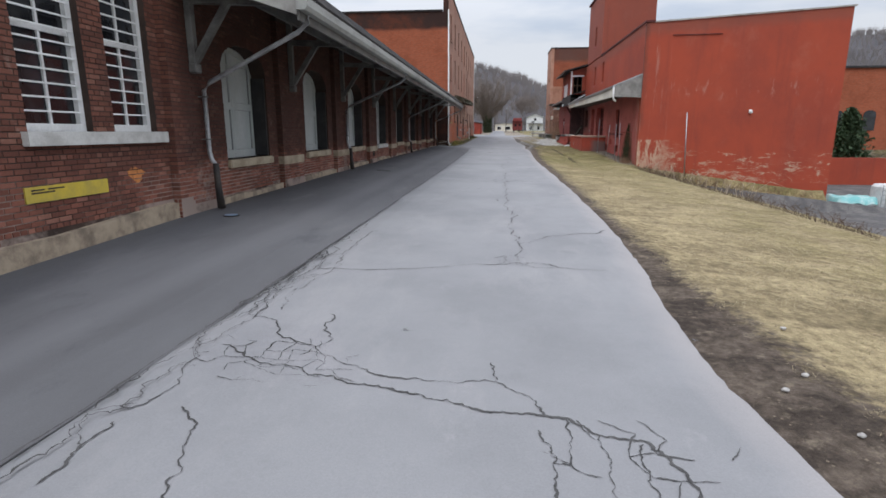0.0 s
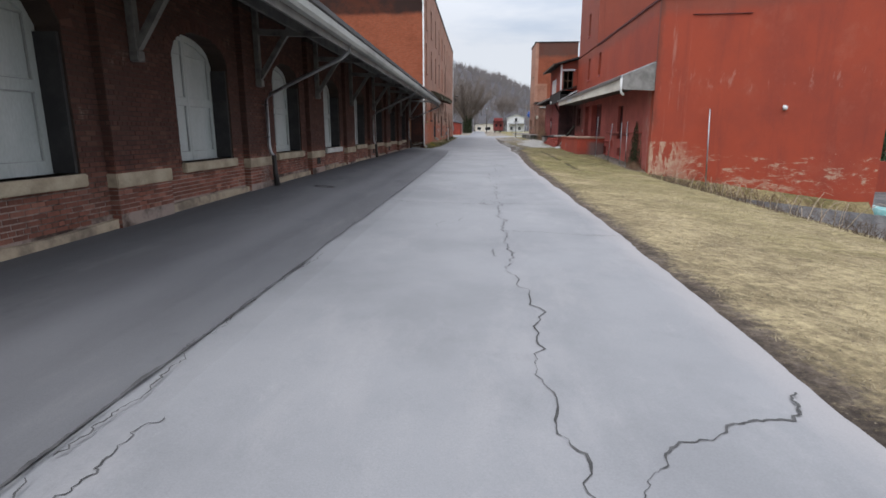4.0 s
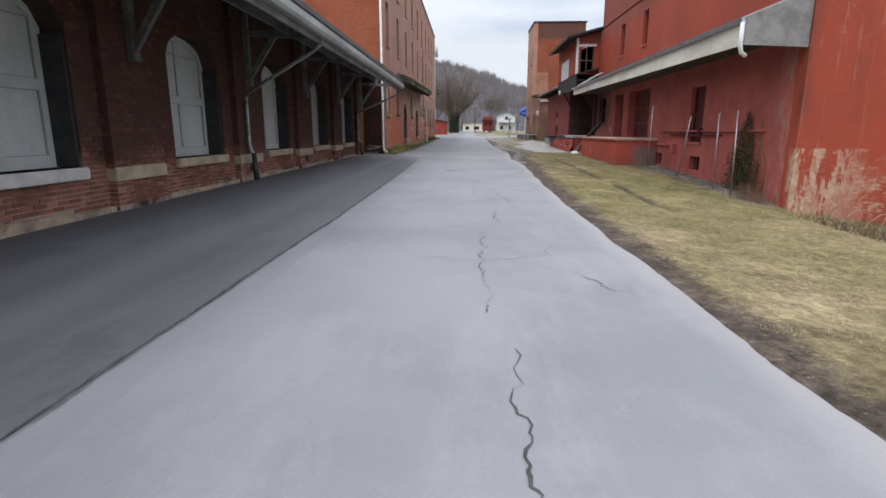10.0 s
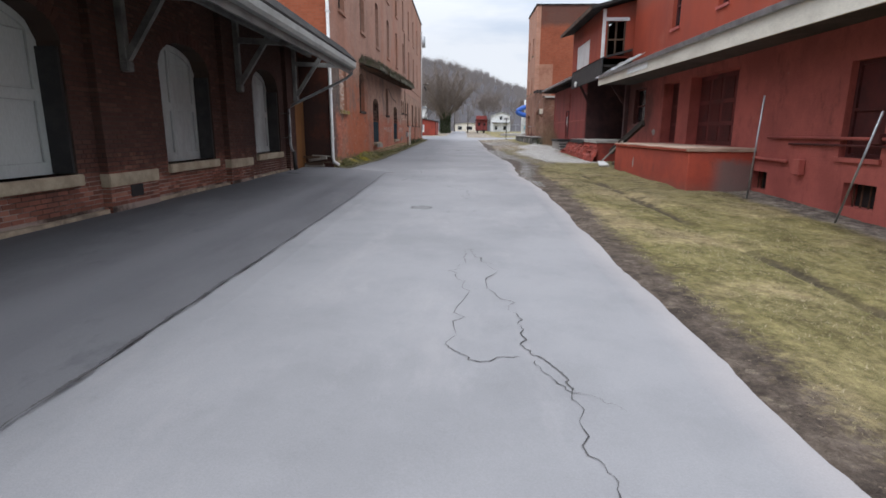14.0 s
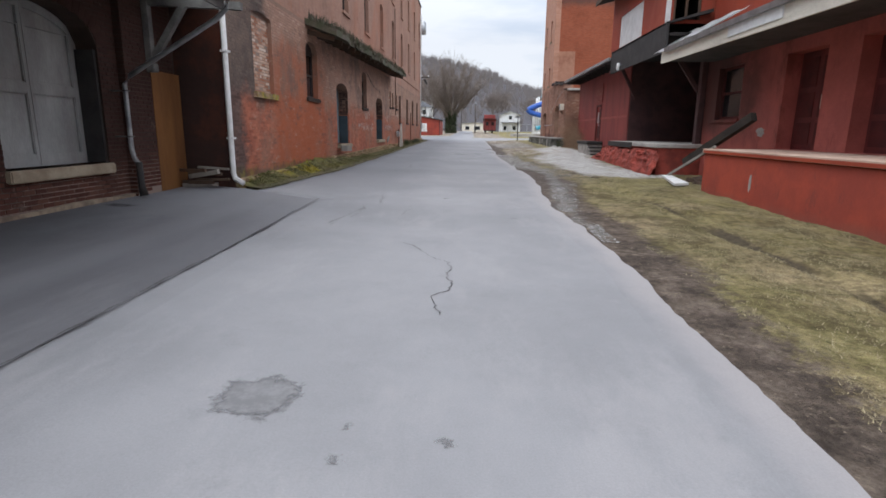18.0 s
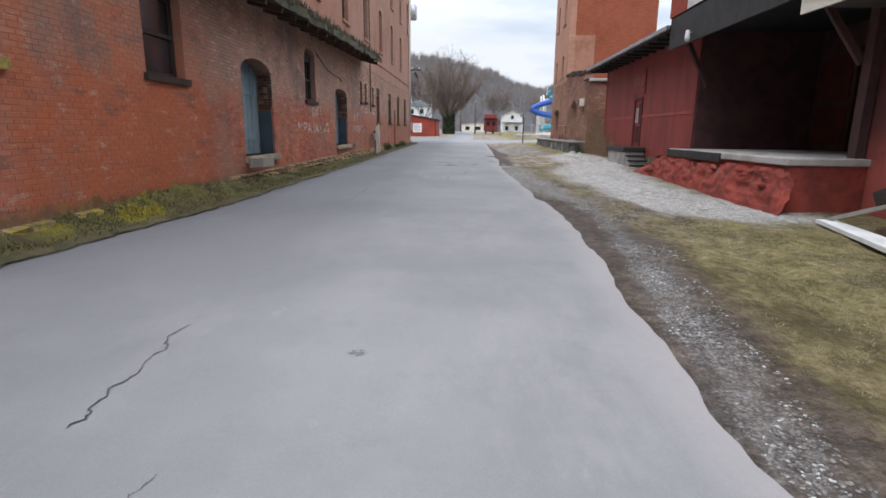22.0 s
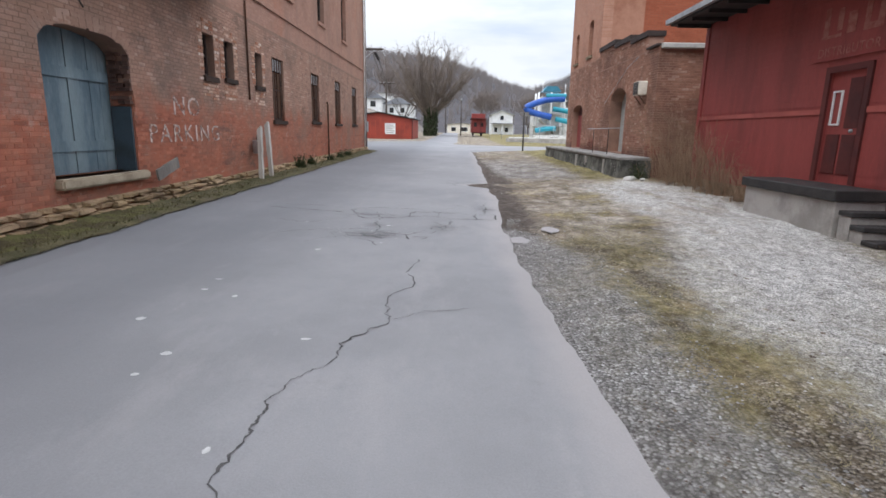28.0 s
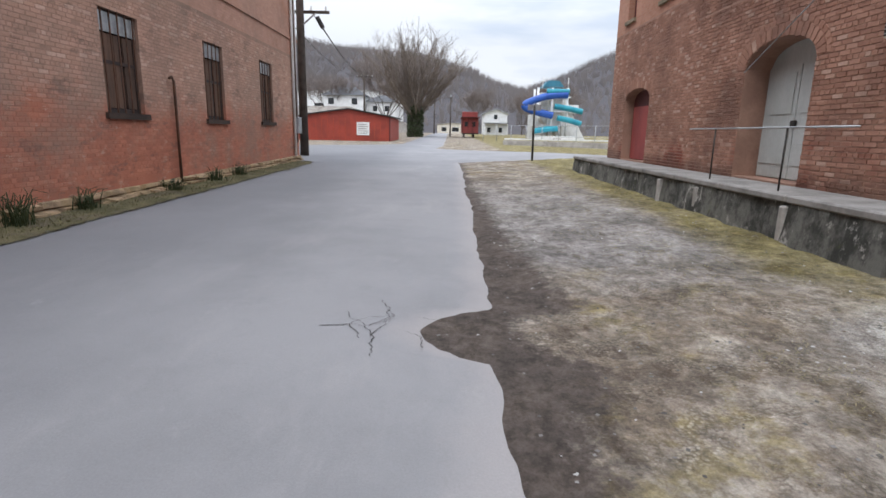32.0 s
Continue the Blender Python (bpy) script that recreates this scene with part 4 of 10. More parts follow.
    def joined(self, name, bricks, material, parent):
        verts, faces = [], []
        for a, b, za, zb, pr in bricks:
            k = len(verts)
            e = 0.004
            verts += [self.p(a, za, 0.002), self.p(b, za, 0.002), self.p(b, zb, 0.002), self.p(a, zb, 0.002),
                      self.p(a + e, za + e, -pr), self.p(b - e, za + e, -pr), self.p(b - e, zb - e, -pr), self.p(a + e, zb - e, -pr)]
            fs = ((4, 5, 6, 7), (0, 1, 5, 4), (1, 2, 6, 5), (2, 3, 7, 6), (3, 0, 4, 7))
            faces += [tuple(k + i for i in (f if self.side != "x-" else f[::-1])) for f in fs]
        return tagged(from_lists(name, verts, faces, material, parent), kind="stuff")

    def single(self, bricks, material, parent, limit=300):
        """The bricks as objects of their own; alike ones share a mesh."""
        shared = {}
        for a, b, za, zb, pr in bricks[:limit]:
            key = (round((b - a) / 0.02), round((zb - za) / 0.01))
            if key not in shared:
                w, h, e = (b - a) / 2, (zb - za) / 2, 0.004
                base = Face(self.side, 0.0)
                vs = [base.p(sx * w, sz * h, 0.03) for sx, sz in ((-1, -1), (1, -1), (1, 1), (-1, 1))]
                vs += [base.p(sx * (w - e), sz * (h - e), 0.0) for sx, sz in ((-1, -1), (1, -1), (1, 1), (-1, 1))]
                me = bpy.data.meshes.new("brick")
                fs = ((4, 5, 6, 7), (0, 1, 5, 4), (1, 2, 6, 5), (2, 3, 7, 6), (3, 0, 4, 7), (3, 2, 1, 0))
                me.from_pydata(vs, [], [f if self.side != "x-" else f[::-1] for f in fs])
                me.materials.append(material)
                shared[key] = me
            ob = new("brick", shared[key])
            ob.parent = parent
            ob.location = Vector(self.p((a + b) / 2, (za + zb) / 2, -pr)) - ORIGIN[parent.name]


def voussoirs(face, o, n, material, parent, deep=0.2, proud=0.016):
    """A ring of bricks on edge round an arched head."""
    c, w, r = (o[0] + o[1]) / 2, (o[1] - o[0]) / 2, o[4] - o[3]
    for k in range(n):
        pts = []
        for t, out in ((k + 0.08, 0.004), (k + 0.92, 0.004), (k + 0.92, deep), (k + 0.08, deep)):
            a = math.pi * t / n
            nx, nz = math.cos(a) / w, math.sin(a) / r
            l = math.hypot(nx, nz)
            pts.append((c + w * math.cos(a) + nx / l * out, o[3] + r * math.sin(a) + nz / l * out))
        bm = bmesh.new()
        face.prism(bm, pts, -proud, 0.02)
        part("arch_brick", bm, material, parent)


def stones(parent, face, u0, u1, foot, rows, h, w, depth, material, seed, name="stone"):
    """Rough squared blocks, each an object, laid in uneven courses; foot: function of u."""
    rnd = random.Random(seed)
    for r in range(rows):
        u = u0 - rnd.random() * w
        while u < u1:
            ln = w * rnd.uniform(0.6, 1.5)
            a, b = max(u, u0), min(u + ln, u1)
            u += ln
            if b - a < 0.1:
                continue
            z0 = foot((a + b) / 2) + r * h
            hh, dd = h * rnd.uniform(0.86, 0.97), depth + rnd.uniform(-0.05, 0.04)
            bm = bmesh.new()
            vs = []
            for d in (0.0, -dd):
                for uu, zz in ((a + 0.012, z0), (b - 0.012, z0), (b - 0.012, z0 + hh), (a + 0.012, z0 + hh)):
                    j = 0.025 if d else 0.0
                    k = 0.03 if d else 0.0
                    uu2 = uu + (k if uu < (a + b) / 2 else -k) + rnd.uniform(-j, j)
                    zz2 = zz + (k * 0.7 if zz < z0 + hh / 2 else -k * 0.7) + rnd.uniform(-j, j) * 0.7
                    vs.append(bm.verts.new(face.p(uu2, zz2, d + (rnd.uniform(-j, j)))))
            for f in ((0, 1, 2, 3), (7, 6, 5, 4), (0, 4, 5, 1), (1, 5, 6, 2), (2, 6, 7, 3), (3, 7, 4, 0)):
                bm.faces.new([vs[i] for i in f])
            part(name, bm, material, parent)

# ---------------------------------------------------------------- the lie of the land
LY, LZ = [-40, 5, 9, 19, 30, 47, 57, 68, 90, 130, 200], [-0.2, -0.06, 0.06, 0.17, 0.25, 0.33, 0.38, 0.48, 0.70, 0.98, 1.7]
CY, CZ = [-40, 0, 20, 30, 45, 57, 68, 90, 120, 200], [-0.14, -0.13, -0.12, -0.08, 0.10, 0.22, 0.34, 0.60, 0.90, 1.7]
RY, RZ = [-40, 0, 20, 32, 37, 41, 50, 57, 68, 75, 90, 120, 200], [-0.55, -0.5, -0.42, -0.38, -0.16, 0.0, 0.16, 0.26, 0.48, 0.66, 0.74, 0.95, 1.7]


def land(x, y):
    """Height of the ground."""
    c = float(np.interp(y, CY, CZ))
    if x < -2.3:
        z = c + 0.05 + (float(np.interp(y, LY, LZ)) - c - 0.05) * min(1.0, (-2.3 - x) / 3.2)
    elif x < 2.2:
        z = c + 0.05 * max(0.0, (-x) / 2.3)
    else:
        z = c + (float(np.interp(y, RY, RZ)) - c) * min(1.0, (x - 2.2) / 5.4)
    if x > 6.8:
        low = (min(x, 17.5) - 6.8) * 0.24
        z -= low * (1.0 if 18.5 < x and y < 60 else float(np.interp(y, [-40, 20, 31.5, 34.0], [1, 1, 1, 0])))
    return z


def sheet(name, xs, ys, height, material, parent=None, label=""):
    verts = [(x, y, height(x, y)) for y in ys for x in xs]
    n = len(xs)
    faces = [(j * n + i, j * n + i + 1, (j + 1) * n + i + 1, (j + 1) * n + i) for j in range(len(ys) - 1) for i in range(n - 1)]
    return from_lists(name, verts, faces, material, parent, label)


def spread(a, b, step):
    n = max(1, int(round((b - a) / step)))
    return [a + (b - a) * i / n for i in range(n + 1)]


EY = [-12, 0, 2.7, 3.4, 6, 9, 12.6, 20, 29, 36, 40, 41.5, 44.4, 46, 48.2, 50.3, 53.3, 57.7, 61.5, 63.4, 66, 69, 71.6, 75.6, 92]
EX = [2.1, 1.9, 1.62, 1.52, 1.73, 1.98, 2.04, 2.1, 2.06, 2.15, 2.27, 2.33, 2.25, 2.12, 2.22, 2.38, 2.42, 2.2, 2.02, 1.93, 1.98, 2.06, 2.02, 2.1, 2.1]


def right_edge(y):
    """Ragged edge of the asphalt beside the verge."""
    r = 0.4 if y < 40 else 1.0
    e = float(np.interp(y, EY, EX)) + r * (0.07 * noise.noise((y * 0.8, 1.0, 0.0)) + 0.05 * noise.noise((y * 2.3, 2.0, 0.0))) + 0.02 * noise.noise((y * 7.0, 7.0, 0.0))
    if 71.5 < y < 72.6:
        e -= 0.58 * math.sin((y - 71.5) / 1.1 * math.pi) ** 0.7
    if y > 92:
        e += min(9.0, (y - 92) * 1.6) if y < 100 else max(-0.8, 9.0 - (y - 100) * 1.5)
    return e


def rough_land(x, y):
    z = land(x, y)
    if -3.9 < x < 12 and y < 106:
        d = x - right_edge(y)
        if d < 0:
            z -= 0.018 + 0.045 * min(1.0, -d / 0.4)
        elif x < 9 and -5 < y < 100:
            k = min(1.0, d / 0.6)
            z += -0.018 * (1 - k) + k * (1.0 if y > 40 else 0.5) * (0.05 * noise.noise((x * 0.9, y * 0.9, 3.0)) + 0.025 * noise.noise((x * 3.1, y * 3.1, 5.0)))
            z += 0.012 * min(1.0, d / 0.2) * noise.noise((x * 8.0, y * 8.0, 6.0))
        if 30 < y < 56:
            z -= 0.07 * max(0.0, 1 - abs(x - rut_x(y)) / 0.22)
    return z


def rut_x(y):
    """Middle of the wheel rut in the grass."""
    return 4.3 + 0.12 * noise.noise((y * 0.4, 5.0, 0.0))


def left_edge(y):
    if y < 46.3:
        return -2.40 + 0.04 * noise.noise((y * 0.8, 3.0, 0.0)) - 0.14 * max(0.0, (y - 40) / 6.3)
    if y < 46.7:
        return -2.54 - 1.5 * (y - 46.3) / 0.4
    if y < 89:
        return -3.68 - 0.36 * max(0.0, 1 - (y - 46.7) / 6.0) + 0.10 * noise.noise((y * 0.6, 4.0, 0.0)) + 0.03 * noise.noise((y * 4.0, 4.0, 0.0))
    if y < 105:
        return -3.7 - min(13.0, (y - 89) * 2.6)
    return max(-13.0, min(-2.6, -13.0 + (y - 105) * 1.3))


far_x = [-700, -300, -120, -60, -30, -18, -12, -9]
ground = sheet("ground", far_x + spread(-7.5, 1.2, 0.6) + spread(1.3, 8.0, 0.1) + [8.3, 8.6, 9.0, 9.5, 10, 10.7, 11.5, 13, 15, 17.5, 18.4, 18.6, 22, 30, 45, 70, 120, 300, 700],
               [-60, -30, -12] + spread(-6, 80, 0.15) + spread(80.5, 130, 0.75) + [136, 145, 160, 180, 200, 260, 400, 900], rough_land, verge,
               label="winter verge of straw coloured grass, soil and grit")
tagged(ground, category="ground", kind="structure")
# how far each kind of ground reaches from the asphalt: bare soil, washed grit, white stones
SOIL_Y, SOIL_W = [0, 3.4, 6, 9, 13, 20, 29, 36, 40, 44, 47, 50, 54, 56, 58, 60, 63, 66, 70, 72, 75, 80, 90], [0.7, 0.8, 0.45, 0.22, 0.28, 0.28, 0.45, 0.45, 0.62, 0.75, 0.75, 1.0, 0.7, 0.3, 0.15, 0.12, 0.15, 0.5, 0.42, 0.85, 0.45, 0.25, 0.1]
GRIT_Y, GRIT_W = [42, 44, 47, 50, 53, 55, 58, 61.5, 63.4, 65.0, 66.5], [-0.6, 0.1, 0.45, 0.6, 0.75, 0.98, 0.8, 0.85, 0.95, 0.5, -0.6]
WHITE_Y, WHITE_A, WHITE_B = [52, 53.4, 55, 57.7, 61.5, 63.5, 65.9, 69, 71.8, 73], [6.0, 4.2, 3.8, 3.5, 3.25, 3.6, 4.4, 4.4, 4.1, 6.0], [6.6, 7.0, 6.6, 6.3, 6.6, 6.7, 7.2, 7.3, 7.0, 6.0]


def ground_zone(x, y):
    d = x - right_edge(y)
    white = min(x - float(np.interp(y, WHITE_Y, WHITE_A)), float(np.interp(y, WHITE_Y, WHITE_B)) - x, y - 52.3, 73.0 - y)
    return (float(np.interp(y, SOIL_Y, SOIL_W)) - d, min(float(np.interp(y, GRIT_Y, GRIT_W)) - d, d - float(np.interp(y, [46, 53, 55, 57], [0.0, 0.5, 0.4, -0.3]))) if 42 < y < 66.5 else -2.0, white)


zones = [ground_zone(v.co.x, v.co.y) if 0.5 < v.co.x < 10 and -8 < v.co.y < 100 else (-2.0, -2.0, -2.0) for v in ground.data.vertices]
for k_, kind_ in enumerate(("soil", "grit", "white")):
    ground.data.attributes.new(kind_, "FLOAT", "POINT").data.foreach_set("value", [max(-2.0, min(2.0, q[k_])) for q in zones])


def strip(name, ys, lo, hi, cols, lift, material, label, cat="road", wave=0.0, base=None, crisp=1.0):
    base = base or land
    verts, faces, inside = [], [], []
    for y in ys:
        a, b = lo(y), hi(y)
        for i in range(cols + 1):
            x = a + (b - a) * i / cols
            drop = -0.035 if i in (0, cols) else 0.0
            verts.append((x, y, base(x, y) + lift + drop + wave * noise.noise((x * 0.7, y * 0.7, 9.0))))
            inside.append(min((x - a) * crisp, b - x, y - ys[0], ys[-1] - y))
    n = cols + 1
    for j in range(len(ys) - 1):
        for i in range(cols):
            faces.append((j * n + i, j * n + i + 1, (j + 1) * n + i + 1, (j + 1) * n + i))
    ob = from_lists(name, verts, faces, material)
    ob.data.attributes.new("inside", "FLOAT", "POINT").data.foreach_set("value", inside)
    return tagged(ob, label, cat, kind="structure")


road = strip("road", spread(-12, 106, 0.1) + spread(107, 260, 2.5), left_edge, right_edge, 12, 0.012, asphalt, "pale worn cracked asphalt lane with ragged edges", wave=0.012)
apron = strip("pavement", spread(-12, 46.5, 0.3) + [46.85], lambda y: -5.62, lambda y: left_edge(y) + 0.03, 6, 0.026, asphalt_dark, "darker smoother asphalt apron beside the depot", "pavement")


def top_of(x, y):
    """Upper surface of road or verge, for what lies loose on it."""
    e, a = right_edge(y), left_edge(y)
    z = rough_land(x, y)
    if x < e:
        w = (e - a) / 12
        z = max(z, land(x, y) + 0.012 - 0.035 * max(0.0, (x - e + w) / w) + 0.012 * noise.noise((x * 0.7, y * 0.7, 9.0)))
    return z


strip("moss_verge", spread(47.0, 89.5, 0.1), lambda y: -4.6, lambda y: left_edge(y) + 0.10 + 0.06 * noise.noise((y * 2.0, 41.0, 0.0)), 5, 0.032, moss_layer, "strip of moss and weeds along the warehouse foot", "moss", wave=0.012)

# ---------------------------------------------------------------- the freight depot
DX = -5.57
depot = thing("freight_depot", (DX - 4, 20, 0), "dark red brick freight depot with a deep timber canopy", "building")
df = Face("x+", DX)
DOORS = [10.61 + 4.56 * i for i in range(8)]
PIERS = [9.31 + 4.555 * i for i in range(9)]
DW = 2.07
door_holes = [(y, y + DW, 0.93, 2.80, 3.28) for y in DOORS]
win_holes = [(5.92, 6.98, 1.50, 4.3, 4.45), (7.40, 8.38, 1.50, 4.3, 4.45)]
bm = bmesh.new()
df.wall(bm, -12, 46.9, -0.6, 5.2, door_holes + win_holes, 0.4)
depot_wall = part("wall", bm, mortar_old, depot)
part("rear_wall", boxes((DX - 9, DX - 8.6, -11.6, 46.9, -0.6, 5.2)), mortar_old, depot)
part("end_wall", boxes((DX - 9, DX - 0.42, -12.0, -11.6, -0.6, 5.2)), mortar_old, depot)
bm = boxes((DX - 1.6, DX - 1.5, -11.6, 46.8, -0.6, 5.2))
part("partition", bm, void_dark, depot, "dark inner wall")

# footing, uneven along its top
bm = bmesh.new()
ys = spread(-12, 46.6, 0.5)
for a, b in zip(ys, ys[1:]):
    ta, tb = (float(np.interp(v, LY, LZ)) + (0.26 if v < 9 else 0.12 if v < 26 else 0.07) + 0.06 * noise.noise((v * 0.9, 3.3, 0)) for v in (a, b))
    df.slab(bm, a, b, -0.6, -0.6, ta, tb, -0.09, 0.05)
part("footing", bm, found_conc, depot, "stained pale footing course")

# main roof and canopy
bm = bmesh.new()
poly_prism(bm, [(DX + 2.50, 3.52), (DX + 2.53, 3.60), (DX + 2.2, 3.95), (DX - 0.1, 4.80), (DX - 5.0, 6.1), (DX - 9.3, 4.5), (DX - 9.3, 4.4), (DX - 0.1, 4.40)], "y", 8.6, 44.3)
part("roof", bm, shingle, depot)
bm = bmesh.new()
poly_prism(bm, [(DX + 0.95, 4.02), (DX + 0.95, 4.12), (DX - 0.1, 4.50), (DX - 5.0, 6.1), (DX - 9.3, 4.5), (DX - 9.3, 4.4), (DX - 0.1, 4.40)], "y", 44.31, 46.85)
part("roof", bm, shingle, depot)
bm = bmesh.new()
poly_prism(bm, [(DX + 0.5, 5.0), (DX + 0.5, 5.12), (DX - 4.5, 6.9), (DX - 9.5, 5.12), (DX - 9.5, 5.0)], "y", -12.4, 8.58)
part("office_roof", bm, shingle, depot)
gutter_grimy = plain("grimy gutter paint", (0.34, 0.35, 0.335), (0.20, 0.205, 0.195), 1.2, 0.6, stretch=(1, 0.3, 1))
for x, z in ((2.30, 3.28), (1.2, 3.66)):
    part("canopy_beam", boxes((DX + x, DX + x + 0.08, 8.7, 43.95, z, z + 0.2)), trim_dark, depot, "dark grey canopy beam")
for i in range(16):
    x0 = DX + 0.02 + i * 0.152
    z0 = 4.34 - (x0 - DX) * 0.345
    bm = bmesh.new()
    poly_prism(bm, [(x0, z0), (x0 + 0.143, z0 - 0.049), (x0 + 0.143, z0 - 0.027), (x0, z0 + 0.022)], "y", 8.65, 43.97 if i > 5 else 46.82)
    part("soffit_board", bm, canopy_wood, depot)
bm = bmesh.new()
poly_prism(bm, [(DX + 2.39, 3.34), (DX + 2.53, 3.34), (DX + 2.57, 3.40), (DX + 2.57, 3.52), (DX + 2.39, 3.52)], "y", 8.55, 44.02)
part("gutter", bm, gutter_grimy, depot, "grimy grey box gutter")
bm = boxes((DX + 2.385, DX + 2.42, 8.6, 43.98, 3.20, 3.335))
part("fascia", bm, trim_dark, depot)
bm = bmesh.new()
poly_prism(bm, [(DX + 0.1, 4.28), (DX + 2.38, 3.48), (DX + 2.38, 3.28), (DX + 0.1, 4.02)], "y", 8.60, 8.66)
part("canopy_end_board", bm, trim_grey, depot)


trim_worn = plain("worn grey bracket paint", (0.17, 0.168, 0.16), (0.09, 0.088, 0.084), 2.2, 0.7)


def canopy_bracket(y):
    bm = bmesh.new()
    box(bm, DX + 0.145, DX + 0.27, y - 0.065, y + 0.065, 2.62, 4.22, 0.012)
    box(bm, DX + 0.145, DX + 0.30, y - 0.085, y + 0.085, 2.50, 2.66, 0.02)
    paint = trim_worn
    br = part("bracket", bm, paint, depot, "grey timber canopy bracket")
    bm = bmesh.new()
    beam(bm, (DX + 0.27, y, 3.70), (DX + 1.95, y, 3.62), 0.11, 0.13)
    part("strut", bm, paint, br)
    bm = bmesh.new()
    beam(bm, (DX + 0.25, y, 2.70), (DX + 1.10, y, 3.92), 0.10, 0.11)
    part("brace", bm, paint, br)


for y in PIERS:
    canopy_bracket(y)


for i, y in enumerate(DOORS):
    o = (y - 0.02, y + DW + 0.02, 0.92, 2.80, 3.30)
    bm = bmesh.new()
    df.prism(bm, arch(*o), 0.385, 0.42)
    # far doors take the darker paint: deeper canopy shade put into colour
    door_m = door_darker if i >= 6 else door_grey
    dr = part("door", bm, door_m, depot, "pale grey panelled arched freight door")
    # shadow of the deep far jamb, added as a black sheet
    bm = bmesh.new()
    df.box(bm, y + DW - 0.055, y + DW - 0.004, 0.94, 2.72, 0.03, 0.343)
    part("jamb_shade", bm, black_paint, depot, "black sheet standing for the shadow in the door jamb")
    for a, b in ((y - 0.01, y + 0.15), (y + 0.97, y + 1.03), (y + 1.04, y + 1.10), (y + DW - 0.15, y + DW + 0.01)):
        bm = bmesh.new()
        df.slab(bm, a, b, 0.93, 0.93, head(o, max(a, y)), head(o, min(b, y + DW)), 0.345, 0.384)
        part("stile", bm, door_m, dr)
    for a, b in ((y + 0.151, y + 0.969), (y + 1.101, y + DW - 0.151)):
        for c, e in ((0.93, 1.10), (1.98, 2.12)):
            bm = bmesh.new()
            df.box(bm, a, b, c, e, 0.345, 0.384)
            part("rail", bm, door_m, dr)
        bm = bmesh.new()
        n = 6
        for k in range(n):
            u0, u1 = a + (b - a) * k / n, a + (b - a) * (k + 1) / n
            df.slab(bm, u0, u1, head(o, u0) - 0.14, head(o, u1) - 0.14, head(o, u0), head(o, u1), 0.345, 0.384)
        bmesh.ops.remove_doubles(bm, verts=bm.verts, dist=0.0005)
        part("top_rail", bm, door_m, dr)
        for c, e in ((1.10, 1.98), (2.12, 2.92)):
            bm = bmesh.new()
            df.box(bm, a + 0.035, b - 0.035, c + 0.035, e - 0.035, 0.376, 0.384)
            part("panel", bm, door_m, dr)
            bm = bmesh.new()
            for u0, u1, z0, z1 in ((a, a + 0.014, c, e), (b - 0.014, b, c, e), (a + 0.014, b - 0.014, c, c + 0.014), (a + 0.014, b - 0.014, e - 0.014, e)):
                df.box(bm, u0, u1, z0, z1, 0.355, 0.383)
            part("panel_moulding", bm, door_darker, dr, "moulding round the panel in darker grey")
    bm = bmesh.new()
    df.box(bm, y - 0.02, y + DW + 0.02, 0.76, 0.93, -0.09, 0.354)
    bmesh.ops.bevel(bm, geom=bm.edges[:], offset=0.018, segments=2, affect="EDGES")
    part("door_sill", bm, stone_sill if i != 3 else stone_sill_grey, depot, "worn stone door sill")
    voussoirs(df, door_holes[i], 22, brick_depot, depot_wall, 0.22, 0.012)
for i, y in enumerate(PIERS):
    if 0 < i < 8:
        bm = bmesh.new()
        df.box(bm, y - 0.70, y + 0.70, 0.68, 0.89, -0.165, 0.1)
        bmesh.ops.bevel(bm, geom=bm.edges[:], offset=0.014, segments=2, affect="EDGES")
        part("pier_stone", bm, stone_sill, depot, "yellowed limestone pad in the pier")
    if i in (3, 5, 6):
        # no hole is cut: a black block carries the vent's darkness
        bm = bmesh.new()
        df.box(bm, y - 0.17, y + 0.17, 0.47, 0.67, -0.158, 0.0)
        part("vent_block", bm, void_dark, depot, "black block standing for a vent hole in the wall foot")
    bm = bmesh.new()
    df.box(bm, y - 0.68, y + (0.5 if i == 0 else 0.05 if i == 8 else 0.68), -0.4, 4.2, -0.14, 0.05)
    part("pilaster", bm, mortar_old, depot)

# office windows with white sashes and bars
for (y0, y1, z0, zs, zc) in win_holes:
    bm = bmesh.new()
    df.box(bm, y0, y0 + 0.09, z0, zc - 0.1, 0.10, 0.2)
    df.box(bm, y1 - 0.09, y1, z0, zc - 0.1, 0.10, 0.2)
    df.box(bm, y0 + 0.09, y1 - 0.09, z0, z0 + 0.10, 0.10, 0.2)
    df.prism(bm, arch(y0, y1, zs - 0.12, zs, zc), 0.10, 0.2)
    wf = part("window", bm, white_paint, depot, "tall white sash window with horizontal bars")
    bm = bmesh.new()
    df.box(bm, y0 + 0.09, y1 - 0.09, z0 + 0.10, zs - 0.12, 0.165, 0.175)
    part("pane", bm, glass_dark, wf)
    bm = bmesh.new()
    df.box(bm, (y0 + y1) / 2 - 0.018, (y0 + y1) / 2 + 0.018, z0 + 0.10, zs - 0.12, 0.135, 0.163)
    df.box(bm, y0 + 0.09, y1 - 0.09, 2.72, 2.79, 0.125, 0.163)
    part("muntin", bm, white_paint, wf)
    for k in range(15):
        z = z0 + 0.24 + k * 0.172
        if z > zs - 0.15:
            break
        bm = bmesh.new()
        df.box(bm, y0 + 0.06, y1 - 0.06, z, z + 0.022, 0.07, 0.092)
        part("bar", bm, white_paint, wf)
bm = bmesh.new()
df.box(bm, 5.82, 8.52, 1.33, 1.50, -0.10, 0.35)
